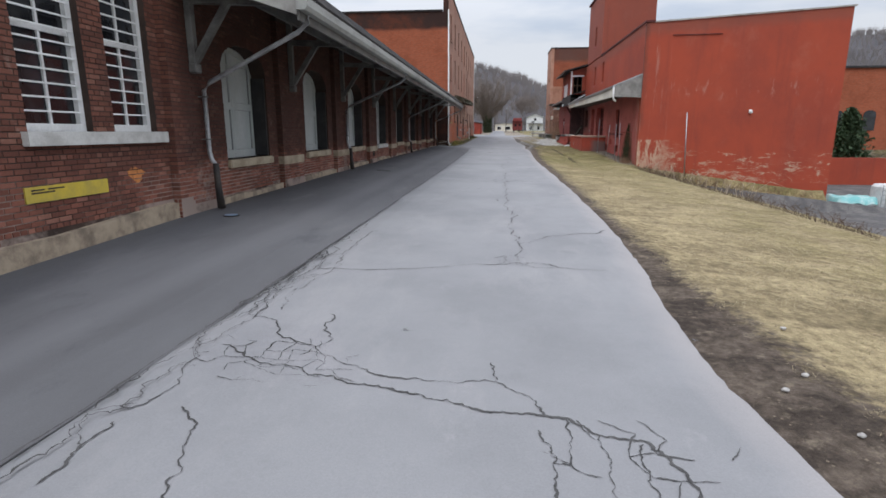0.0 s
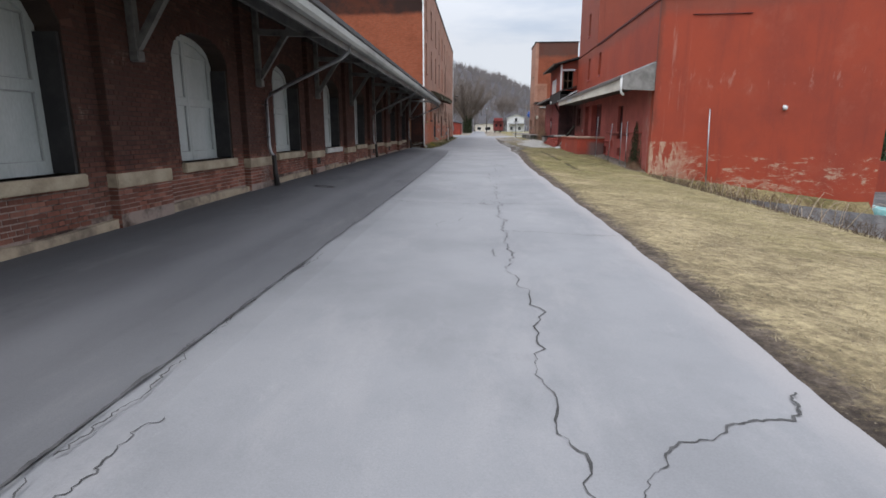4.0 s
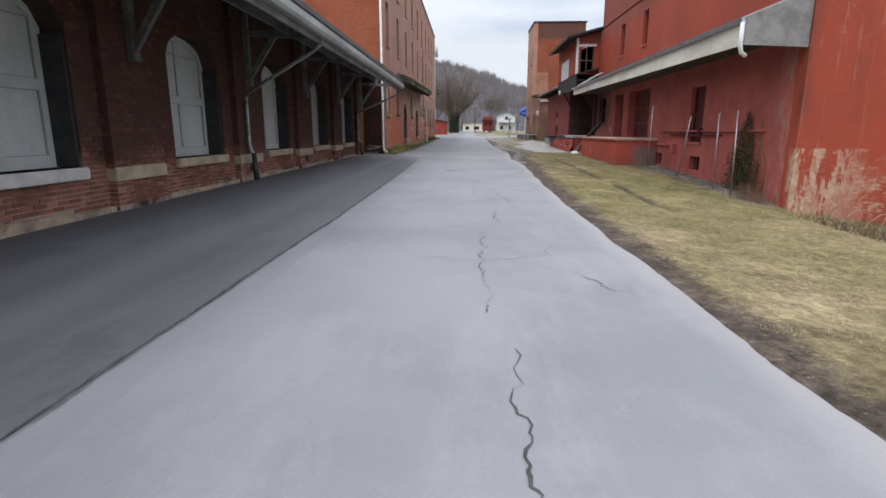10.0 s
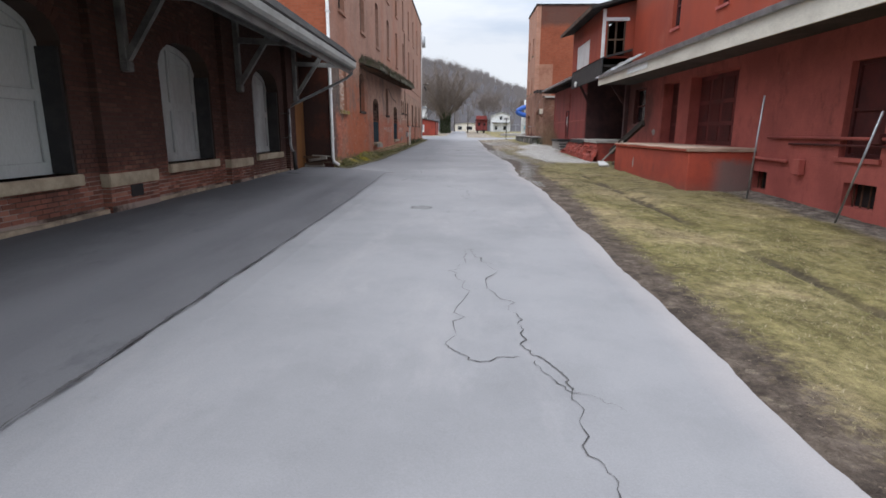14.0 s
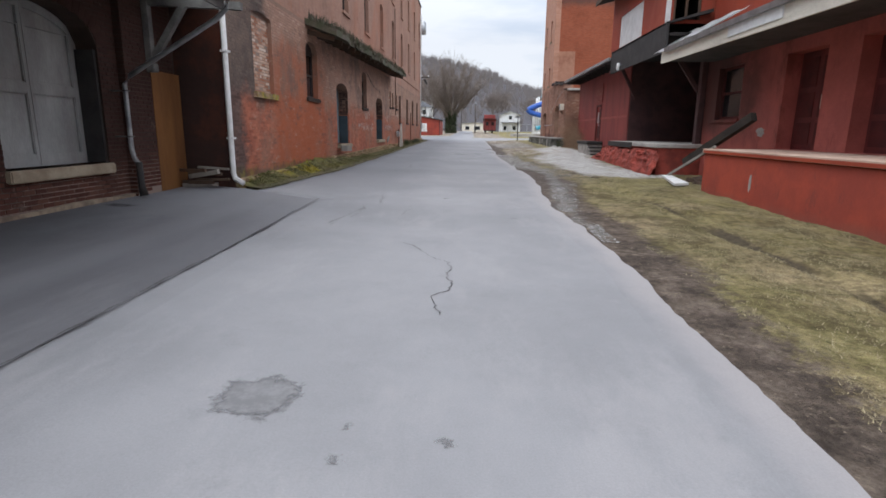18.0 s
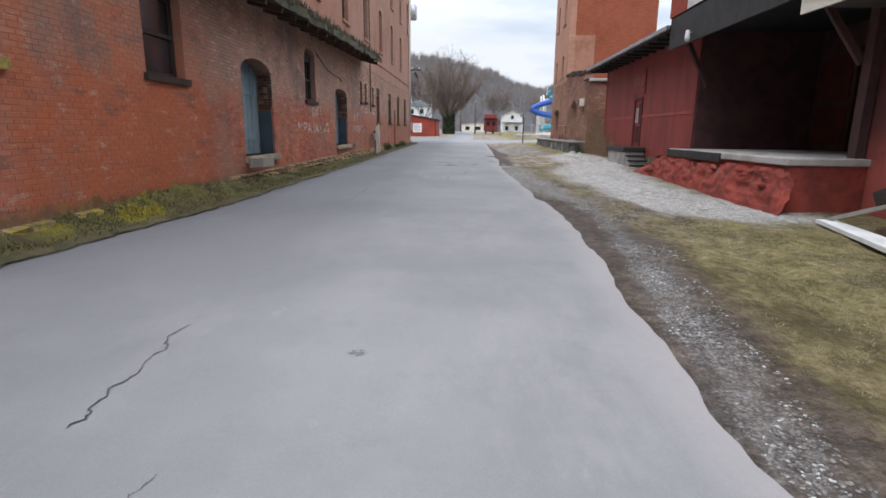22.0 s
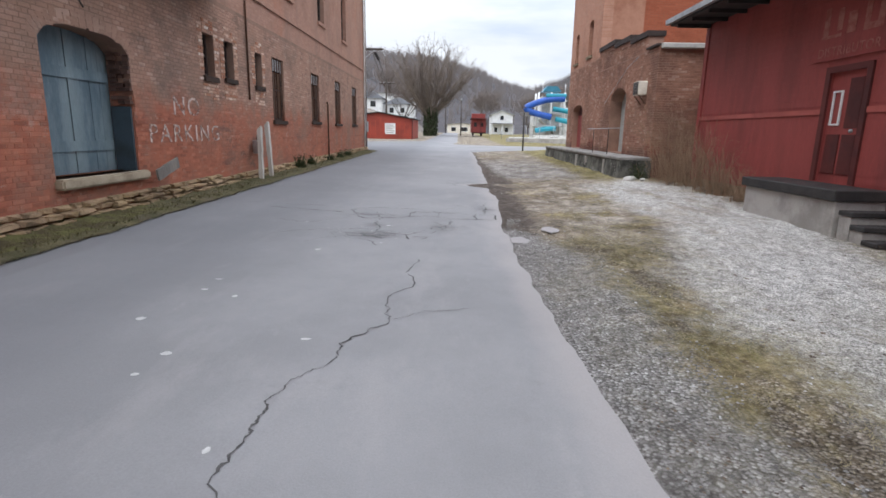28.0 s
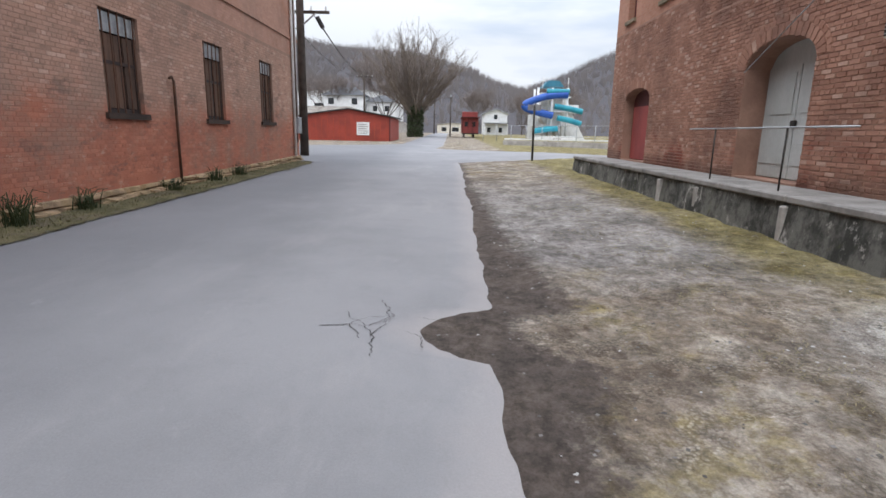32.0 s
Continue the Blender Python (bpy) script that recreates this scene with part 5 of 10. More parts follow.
part("window_sill", bm, stone_sill_grey, depot, "grey painted stone window sill")

# rain pipes with cast iron boots
pipe_grey = plain("dull galvanised pipe", (0.40, 0.41, 0.42), (0.24, 0.245, 0.25), 3.0, 0.5, 0.3)


def rain_pipe(y, fit_y):
    g = float(np.interp(y, LY, LZ))
    rp = thing("downspout", (DX + 0.24, y, g), "galvanised rain pipe on the depot wall with a black iron boot", "rain pipe", "depot rain pipes")
    x = DX + 0.24
    pipe("pipe", [(DX + 2.47, fit_y, 3.36), (DX + 2.44, fit_y, 3.22), (DX + 2.25, fit_y + 0.05, 3.08), (x + 0.12, y, 2.36), (x, y, 2.22), (x, y, 1.15), (x + 0.03, y, 1.0), (x + 0.11, y, 0.88)], 0.04, pipe_grey, rp)
    pipe("boot", [(x + 0.10, y, 0.93), (x + 0.11, y, 0.5), (x + 0.14, y, g + 0.03)], [0.055, 0.06, 0.075], iron, rp, "black cast iron boot")
    for z in (1.35, 2.1):
        bm = bmesh.new()
        box(bm, DX + 0.005, x + 0.045, y - 0.05, y + 0.05, z, z + 0.022)
        part("strap", bm, trim_dark, rp)


for y, fy in ((9.5, 8.9), (18.68, 18.05), (31.75, 30.5), (44.85, 44.0)):
    rain_pipe(y, fy)
wp = thing("wall_plate", (DX, 6.4, 0.75), "yellow enamel plate with small dark lettering on the brick wall", "sign")
bm = bmesh.new()
df.box(bm, 5.72, 7.08, 0.66, 0.85, -0.03, -0.009)
part("plate", bm, yellow_paint, wp)
for a, b, z in ((5.80, 6.0, 0.80), (6.05, 6.3, 0.80), (5.80, 6.15, 0.765)):
    bm = bmesh.new()
    df.box(bm, a, b, z, z + 0.018, -0.034, -0.031)
    part("lettering_bar", bm, black_paint, wp)
ply = thing("plywood_board", (DX + 0.1, 46.3, 0.33), "orange plywood sheet closing the gap by the depot end", "board")
part("sheet", boxes((DX + 0.11, DX + 0.135, 45.83, 46.80, 0.22, 2.55)), plywood, ply)
for z in (0.9, 1.9):
    part("batten", boxes((DX + 0.08, DX + 0.11, 45.83, 46.80, z, z + 0.1)), wood_brown, ply)
# broken timber and stones heaped in the passage between the buildings
rnd = random.Random(61)
for k in range(7):
    x, y = rnd.uniform(-5.35, -4.75), rnd.uniform(46.35, 46.75)
    lb = thing("broken_timber", (x, y, 0.36), "broken dark timber lying in the passage", "timber", "rubble in the passage")
    bm = bmesh.new()
    a = rnd.uniform(-0.35, 0.35)
    z = land(x, y) + 0.07 + 0.06 * k
    beam(bm, (x - 0.33, y - a * 0.4, z), (x + 0.33, y + a * 0.4, z + rnd.uniform(-0.05, 0.12)), rnd.uniform(0.05, 0.14), rnd.uniform(0.04, 0.09))
    part("plank", bm, wood_grey if k % 3 == 0 else wood_brown, lb)

# ---------------------------------------------------------------- the three storey brick warehouse
WX = -4.45
store = thing("brick_warehouse", (WX - 6, 68, 0.4), "three storey brown brick warehouse with red painted ground floor", "building")
wf_ = Face("x+", WX)
store_front = Face("y-", 46.9)
G_OPEN = [  # y0, y1, foot, spring, crown, kind
    (48.24, 49.47, 2.35, 4.05, 4.15, "bricked"), (52.25, 53.45, 2.47, 3.85, 4.12, "arched"), (55.87, 57.75, 1.00, 2.95, 3.25, "door"),
    (60.65, 61.80, 2.53, 3.85, 4.12, "arched"), (64.35, 66.35, 1.05, 2.95, 3.22, "door"),
    (69.12, 69.65, 2.92, 3.83, 3.83, "small"), (70.20, 70.73, 2.97, 3.85, 3.85, "small"), (72.16, 72.67, 2.95, 3.83, 3.83, "small"),
    (73.51, 74.59, 2.06, 3.90, 3.90, "barred"), (77.83, 79.02, 2.12, 3.90, 3.90, "barred"), (81.80, 82.95, 2.10, 3.98, 3.98, "barred"), (85.75, 86.95, 2.12, 4.02, 4.02, "barred")]
UP = [48.5 + 4.37 * i for i in range(10)]
up_holes = [(y, y + 1.05, 5.95, 7.95, 8.15) for y in UP[:-1]] + [(y, y + 1.05, 9.20, 11.15, 11.35) for y in UP]
holes = [o[:5] for o in G_OPEN]
bm = bmesh.new()
wf_.wall(bm, 46.9, 90.0, -0.3, 4.62, holes, 0.45)
store_wall = part("wall", bm, mortar_brown, store)
part("corner_face", boxes((WX - 0.449, WX - 0.004, 46.885, 46.899, -0.3, 12.9)), brick_front_far, store, "brick corner darkened low down")
bm = bmesh.new()
wf_.wall(bm, 46.9, 90.0, 4.62, 12.95, up_holes, 0.45)
part("upper_wall", bm, brick_left_far, store, "plain brown brick upper storeys")
bm = bmesh.new()
store_front.wall(bm, -19.0, WX - 0.451, -0.3, 11.2, [], 0.45)
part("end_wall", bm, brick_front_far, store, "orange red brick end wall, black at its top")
part("rear_wall", boxes((-19.0, -18.6, 47.35, 89.6, -0.3, 12.0)), brick_left_far, store)
part("far_end_wall", boxes((-18.6, WX - 0.46, 89.55, 90.0, -0.3, 12.8)), brick_left_far, store)
part("roof", boxes((-18.6, WX - 0.46, 47.36, 89.5, 10.85, 11.0)), shingle, store)
for x, z in ((WX - 1.61, 0.4), (WX - 0.46, 4.7), (WX - 0.46, 8.6)):
    part("floor_slab", boxes((-18.5, x, 47.4, 89.5, z, z + 0.15)), void_dark, store)
for z0, z1 in ((0.4, 4.69), (4.86, 8.59), (8.76, 10.84)):
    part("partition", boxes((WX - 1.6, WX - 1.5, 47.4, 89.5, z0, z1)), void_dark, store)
part("coping", boxes((WX - 0.5, WX + 0.07, 46.8, 90.08, 12.95, 13.07)), shingle, store)
part("end_coping", boxes((-19.1, WX - 0.52, 46.8, 47.4, 11.2, 11.32)), shingle, store)
part("parapet_pier", boxes((WX - 0.46, WX + 0.03, 46.88, 47.6, 12.3, 13.3)), brick_front_far, store)
part("belt_course", boxes((WX - 0.05, WX + 0.05, 69.5, 90.03, 5.18, 5.27)), brick_left_far, store)


board_brown = plain("brown window boards", (0.13, 0.075, 0.05), (0.07, 0.045, 0.035), 2.0, 0.85, stretch=(1, 1, 0.2))
brick_jamb = make_brick("dark jamb brick", [(0.10, 0.06, 0.05), (0.16, 0.095, 0.075), (0.22, 0.14, 0.11)], (0.05, 0.04, 0.04), 0.7)


def dark_window(o, upper=False, back=0.16):
    y0, y1, z0, zs, zc = o[:5]
    bm = bmesh.new()
    for a, b in ((y0, y0 + 0.07), (y1 - 0.07, y1)):
        wf_.box(bm, a, b, z0, zs, back, back + 0.08)
    wf_.box(bm, y0 + 0.07, y1 - 0.07, z0, z0 + 0.08, back, back + 0.08)
    if zc > zs:
        wf_.prism(bm, arch(y0, y1, zs - 0.10, zs, zc), back, back + 0.08)
    else:
        wf_.box(bm, y0 + 0.07, y1 - 0.07, zs - 0.07, zs, back, back + 0.08)
    wf_.box(bm, y0 + 0.07, y1 - 0.07, (z0 + zs) / 2 - 0.03, (z0 + zs) / 2 + 0.03, back - 0.01, back + 0.07)
    w = part("window", bm, sash_dark, store, "tall sash window with dark rotten frame")
    for a, b in ((z0 + 0.08, (z0 + zs) / 2 - 0.03), ((z0 + zs) / 2 + 0.03, zs - 0.07)):
        bm = bmesh.new()
        wf_.box(bm, y0 + 0.07, y1 - 0.07, a, b, back + 0.04, back + 0.05)
        part("pane", bm, glass_dark, w)
    bm = bmesh.new()
    wf_.box(bm, y0 - 0.08, y1 + 0.08, z0 - 0.11, z0, -0.07, 0.15)
    part("window_sill", bm, brick_left_far if upper else mortar_old, w)
    return w


for o in up_holes:
    dark_window(o, True)
for o in G_OPEN:
    y0, y1, z0, zs, zc, kind = o
    if kind == "bricked":
        bm = bmesh.new()
        wf_.box(bm, y0, y1, z0, zc, 0.1, 0.3)
        infill = part("brick_infill", bm, mortar_light, store, "window bricked up with pale crumbling brick")
        wf_in = Face("x+", WX - 0.1)
        wf_in.single(wf_in.bricks(y0, y1, z0, zs, [], 0.008, 31, ragged=0.08), brick_pale, infill)
        bm = bmesh.new()
        wf_.box(bm, y0 - 0.08, y1 + 0.08, z0 - 0.13, z0, -0.09, 0.1)
        part("window_sill", bm, stone_mossy, infill, "mossy sill")
    elif kind == "door":
        bm = bmesh.new()
        wf_.prism(bm, arch(y0 - 0.02, y1 + 0.02, z0, zs, zc + 0.02), 0.415, 0.45)
        d = part("door", bm, blue_boards, store, "weathered blue boarded loading door in a brick arch")
        n = 8
        rnd = random.Random(int(y0))
        for k in range(n):
            bm = bmesh.new()
            a = y0 + k * (y1 - y0) / n + 0.004
            b = a + (y1 - y0) / n - 0.010
            off = rnd.uniform(-0.008, 0.008)
            wf_.slab(bm, a, b, z0 + 0.01, z0 + 0.01, head(o, a) - 0.01, head(o, b) - 0.01, 0.385 + off, 0.414)
            part("board", bm, blue_boards, d)
        for z in (z0 + 0.35, z0 + 1.45):
            bm = bmesh.new()
            wf_.box(bm, y0 + 0.05, y1 - 0.05, z, z + 0.16, 0.362, 0.376)
            part("ledge_board", bm, blue_boards, d)
        bm = bmesh.new()
        wf_.box(bm, y1 - 0.05, y1 - 0.004, z0, z0 + 1.08, 0.03, 0.36)
        part("jamb_panel", bm, blue_dark, d, "dark blue board lining the jamb")
        bm = bmesh.new()
        wf_.box(bm, y0 - 0.04, y1 + 0.12, z0 - 0.15, z0, -0.14, 0.36)
        bmesh.ops.bevel(bm, geom=bm.edges[:], offset=0.03, segments=2, affect="EDGES")
        part("door_sill", bm, stone_sill, d, "worn pale stone threshold")
        # far jamb broken back, bricks standing out unevenly
        for k in range(30):
            zz = z0 + 1.12 + k * 0.0705
            if zz > zs + 0.1:
                break
            for d0, d1 in ((0.0, 0.1), (0.11, 0.21), (0.22, 0.34)):
                ln = rnd.uniform(0.0, 0.10)
                if ln < 0.015:
                    continue
                bm = bmesh.new()
                wf_.box(bm, y1 - ln, y1 + 0.01, zz, zz + 0.06, d0 + rnd.uniform(-0.01, 0.02), d1)
                part("jamb_brick", bm, brick_jamb, d)
        for k in range(22):
            zz = z0 + 0.02 + k * 0.0705
            if rnd.random() < 0.55:
                bm = bmesh.new()
                wf_.box(bm, y1 + 0.005, y1 + rnd.uniform(0.05, 0.2), zz, zz + 0.06, -rnd.uniform(0.008, 0.03), 0.02)
                part("jamb_brick", bm, brick_left, d)
        # worn arch ring of bricks on edge
        voussoirs(wf_, o, 20, brick_left, store_wall, 0.2, 0.004)
    else:
        w = dark_window(o, False, 0.09 if kind == "barred" else 0.16)
        if kind == "barred":
            for k in range(7):
                if k == 4:
                    continue
                u = y0 + 0.08 + (y1 - y0 - 0.16) * k / 7
                bm = bmesh.new()
                wf_.box(bm, u, u + (y1 - y0 - 0.16) / 7 - 0.012, z0 + 0.09, zs - 0.40, 0.095 + 0.004 * (k % 3), 0.128)
                part("inner_board", bm, board_brown, w, "brown board closing the window")
            for k in range(5):
                u = y0 + (y1 - y0) * (k + 0.5) / 5
                bm = bmesh.new()
                wf_.box(bm, u - 0.011, u + 0.011, z0, zs, 0.02, 0.042)
                part("bar", bm, rust, w)
            bm = bmesh.new()
            wf_.box(bm, y0 + 0.02, y1 - 0.02, zs - 0.38, zs - 0.05, 0.06, 0.075)
            part("vent_slats", bm, galv, w, "grey metal panel behind the bars")

# rotten timber ledge with moss
ledge = part("ledge", bmesh.new(), moss_roof, store, "sagging mossy timber ledge over the doors")
bm = bmesh.new()
ys = spread(52.3, 69.6, 0.55)
rnd = random.Random(5)
for a, b in zip(ys, ys[1:]):
    za, zb = (4.22 + (v - 52.3) * 0.028 for v in (a, b))
    o1, o2 = 0.92 + rnd.uniform(-0.08, 0.08), 0.92 + rnd.uniform(-0.08, 0.08)
    vs = [bm.verts.new(p) for p in ((WX - 0.02, a, za + 0.34), (WX + o1, a, za), (WX + o2, b, zb), (WX - 0.02, b, zb + 0.34), (WX - 0.02, a, za + 0.50), (WX + o1, a, za + 0.12 + rnd.uniform(0, 0.08)), (WX + o2, b, zb + 0.12 + rnd.uniform(0, 0.08)), (WX - 0.02, b, zb + 0.50))]
    for f in ((3, 2, 1, 0), (4, 5, 6, 7), (0, 1, 5, 4), (1, 2, 6, 5), (2, 3, 7, 6), (3, 0, 4, 7)):
        bm.faces.new([vs[i] for i in f])
part("ledge_roof", bm, moss_roof, ledge)
for y in spread(52.6, 69.3, 0.98):
    z = 4.22 + (y - 52.3) * 0.028
    bm = bmesh.new()
    beam(bm, (WX - 0.05, y, z + 0.16), (WX + 0.80, y, z - 0.05), 0.11, 0.13)
    part("outrigger", bm, wood_brown, ledge)
vs, fs = [], []
for k in range(5200):
    y, x = rnd.uniform(52.3, 69.6), WX + rnd.uniform(0.05, 0.95)
    z = 4.22 + (y - 52.3) * 0.028 + 0.12 + (WX + 0.92 - x) * 0.40
    a, l = rnd.uniform(0, 6.28), 0.05 + 0.3 * rnd.random() ** 2
    k0 = len(vs)
    dx, dy = math.cos(a) * 0.035, math.sin(a) * 0.035
    vs += [(x - dx, y - dy, z), (x + dx, y + dy, z), (x + rnd.uniform(-0.1, 0.1), y + rnd.uniform(-0.1, 0.1), z + l)]
    fs.append((k0, k0 + 1, k0 + 2))
tagged(from_lists("moss", vs, fs, moss_roof, ledge), kind="stuff")

# white pipe at the near corner, conduits and the pipes at the far corner
wpipe = thing("white_downpipe", (WX + 0.08, 46.95, 0.36), "white plastic downpipe at the brick corner", "rain pipe")
pipe("pipe", [(WX + 0.0, 46.80, 11.3), (WX + 0.0, 46.80, 0.62), (WX + 0.03, 46.80, 0.50), (WX + 0.22, 46.76, 0.40)], 0.055, pipe_white, wpipe)
for z in (1.3, 3.0, 5.5, 8.0, 10.5):
    part("strap", boxes((WX - 0.07, WX + 0.07, 46.735, 46.899, z, z + 0.04)), pipe_white, wpipe)
c1 = thing("wall_conduit", (WX + 0.03, 71.6, 2.4), "thin rusty pipe running up the brick wall", "pipe")
pipe("pipe", [(WX + 0.045, 71.55, 9.0), (WX + 0.045, 71.55, 2.55)], 0.024, rust, c1)
c2 = thing("standpipe", (WX + 0.08, 80.12, 0.75), "dark pipe with a bent top standing by the wall", "pipe")
pipe("pipe", [(WX + 0.08, 80.1, 0.68), (WX + 0.08, 80.1, 2.85), (WX + 0.09, 80.0, 2.93), (WX + 0.09, 79.9, 2.90)], 0.03, rust, c2)
c3 = thing("corner_pipes", (WX + 0.1, 89.6, 0.8), "white and dark service pipes with a meter box at the corner", "pipe")
for k, (mat, r) in enumerate(((pipe_white, 0.05), (rust, 0.05), (pipe_white, 0.035))):
    pipe("pipe", [(WX + 0.07, 89.25 + 0.2 * k, 12.2), (WX + 0.07, 89.25 + 0.2 * k, 0.9 + 0.5 * k)], r, mat, c3)
part("meter_box", boxes((WX + 0.01, WX + 0.2, 89.3, 89.75, 1.75, 2.35), bevel=0.015), galv, c3, "grey electric meter box")

# posts and gas meter by the wall
post_white = plain("worn white post paint", (0.60, 0.585, 0.54), (0.42, 0.40, 0.36), 2.5, 0.8, stretch=(1, 1, 0.2))
for yy, h, lean in ((71.15, 1.32, 0.03), (71.93, 1.44, -0.05)):
    g = land(-4.1, yy)
    po = thing("wooden_post", (-4.05, yy, g - 0.1), "worn white wooden post leaning by the brick wall", "post", "posts by the wall")
    bm = bmesh.new()
    a, b = Vector((-4.05, yy, g - 0.1)), Vector((-4.05 + lean, yy - 0.06, g + h))
    rings = []
    for k in range(9):
        c = a.lerp(b, k / 8)
        w = 0.05 * (1 + 0.25 * noise.noise((yy * 3, k * 0.8, 1)))
        d = 0.062 * (1 + 0.25 * noise.noise((yy * 5, k * 0.8, 2)))
        top = 0.06 * (k == 8)
        rings.append([bm.verts.new(c + Vector((sx * w, sy * d, top * (sx - 0.6 * sy)))) for sx, sy in ((-1, -1), (1, -1), (1, 1), (-1, 1))])
    for r0, r1 in zip(rings, rings[1:]):
        for k in range(4):
            bm.faces.new((r0[k], r0[(k + 1) % 4], r1[(k + 1) % 4], r1[k]))
    bm.faces.new(rings[-1])
    part("shaft", bm, post_white, po)
gm = thing("gas_meter", (-4.2, 71.6, 0.62), "grey gas meter with iron pipe against the wall", "meter")
part("meter", boxes((-4.36, -4.18, 71.4, 71.68, 1.15, 1.5), bevel=0.03), galv, gm)
pipe("pipe", [(-4.26, 71.8, 0.4), (-4.26, 71.8, 1.6), (-4.26, 71.55, 1.62), (-4.26, 71.52, 1.5)], 0.025, iron, gm)
for yy, tag, z in ((56.0, "board", 0.85), (66.85, "board", 0.93)):
    bd = thing("loose_board", (-4.1, yy, z), "grey rotten board lying on the door sill", "board")
    bm = bmesh.new()
    if yy < 60:
        beam(bm, (-4.22, yy - 0.5, z + 0.02), (-4.12, yy + 0.7, z - 0.02), 0.04, 0.2)
    else:
        beam(bm, (-4.22, yy - 0.35, z + 0.02), (-4.2, yy + 0.35, z + 0.22), 0.04, 0.2)
    part("plank", bm, wood_grey, bd)


def lettering(words, size, face, u, z, material, parent, name="lettering", spacing=1.0, wide=0.0, tall=0.0):
    """Words on a wall; wide and tall: the whole line's measures, if given."""
    cu = bpy.data.curves.new("text", "FONT")
    cu.body, cu.size, cu.extrude, cu.align_x = words, size, 0.002, "CENTER"
    cu.space_character = spacing
    ob = bpy.data.objects.new("text", cu)
    me = bpy.data.meshes.new_from_object(ob)
    bpy.data.objects.remove(ob)
    bpy.data.curves.remove(cu)
    if wide:
        xs, ys = [v.co.x for v in me.vertices], [v.co.y for v in me.vertices]
        me.transform(Matrix.Diagonal((wide / (max(xs) - min(xs)), tall / (max(ys) - min(ys)), 1, 1)))
    m = Matrix(((0, 0, 1, face.at), (1, 0, 0, u), (0, 1, 0, z), (0, 0, 0, 1))) if face.side == "x+" else Matrix(((0, 0, -1, face.at), (-1, 0, 0, u), (0, 1, 0, z), (0, 0, 0, 1)))
    me.transform(m)
    return finish(name, me, material, parent)


tf = Face("x+", WX + 0.016)
for yc, z in ((61.8, 1.52), (68.18, 1.52)):
    sg = thing("painted_sign", (WX, yc, 1.4), "faded white painted words NO PARKING on red brick", "sign", "painted wall signs")
    lettering("NO", 0.5, tf, yc, z + 0.52, sign_white, sg, spacing=1.15, wide=1.05, tall=0.37)
    lettering("PARKING", 0.5, tf, yc, z, sign_white, sg, spacing=1.2, wide=2.85, tall=0.34)
ar = thing("painted_arrow", (WX, 59.9, 1.7), "small white painted arrow on red brick", "sign")
bm = bmesh.new()
poly_prism(bm, [(59.62, 1.72), (59.85, 1.62), (59.85, 1.68), (60.15, 1.70), (60.15, 1.82), (59.85, 1.80), (59.85, 1.86)], "x", WX + 0.014, WX + 0.018)
part("arrow", bm, sign_white, ar)

# ---------------------------------------------------------------- the red painted warehouse
RX, RYY = 7.96, 32.6
red = thing("red_warehouse", (13, 43, -0.4), "bright red painted masonry warehouse with peeling patches", "building")
rf, rs = Face("y-", RYY), Face("x-", RX)
bm = bmesh.new()
rf.wall(bm, RX, 18.6, -3.2, 7.6, [], 0.4, top=lambda u: 7.38 + (u - RX) * 0.06)
part("end_wall", bm, red_masonry, red)
R_HOLES = [(38.1, 39.25, 1.08, 2.98, 2.98), (38.05, 38.95, 0.10, 0.58, 0.58), (41.75, 42.5, 0.12, 0.58, 0.58), (35.1, 35.75, 0.0, 0.7, 0.7), (43.8, 47.05, 1.18, 3.4, 3.4), (48.05, 49.55, 1.18, 3.4, 3.4), (51.6, 53.1, 1.95, 3.45, 3.45)]
bm = bmesh.new()
rs.wall(bm, RYY + 0.41, 53.9, -0.6, 4.1, R_HOLES, 0.4)
part("side_wall", bm, red_shade, red, "shaded red painted wall under the canopy")
U_HOLES = [(44.9, 45.6, 5.35, 6.85, 6.85), (48.6, 49.35, 5.35, 6.9, 6.9)]
bm = bmesh.new()
rs.wall(bm, RYY + 0.41, 53.9, 4.1, 7.42, U_HOLES, 0.4)
part("upper_wall", bm, red_masonry, red)
part("coping", boxes((RX - 0.06, RX + 0.45, RYY - 0.06, 46.4, 7.42, 7.52)), red_dark, red)
bm = bmesh.new()
rf.slab(bm, RX + 0.46, 18.7, 7.40, 8.02, 7.48, 8.10, -0.06, 0.46)
part("end_coping", bm, concrete, red)
part("roof", boxes((RX + 0.42, 18.5, RYY + 0.42, 53.8, 7.0, 7.12)), shingle, red)
part("far_wall", boxes((18.2, 18.6, RYY + 0.42, 60, -3.2, 7.9)), red_masonry, red)
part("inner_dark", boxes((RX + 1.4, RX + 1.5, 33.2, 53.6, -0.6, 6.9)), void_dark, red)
# taller block behind
tb = Face("x-", RX + 0.02)
bm = bmesh.new()
tb.wall(bm, 46.5, 53.6, 7.53, 12.6, [(49.3, 50.0, 8.6, 10.2, 10.2)], 0.35)
part("hoist_side", bm, red_masonry, red)
part("hoist_front", boxes((RX + 0.38, 12.0, 46.5, 46.85, 7.2, 12.6)), red_masonry, red)
part("hoist_rear", boxes((11.65, 12.0, 46.86, 53.6, 7.2, 12.6)), red_masonry, red)
part("hoist_back", boxes((RX + 0.38, 11.64, 53.3, 53.6, 7.2, 12.6)), red_masonry, red)
part("hoist_roof", boxes((RX - 0.1, 12.1, 46.4, 53.7, 12.6, 12.75)), red_dark, red)


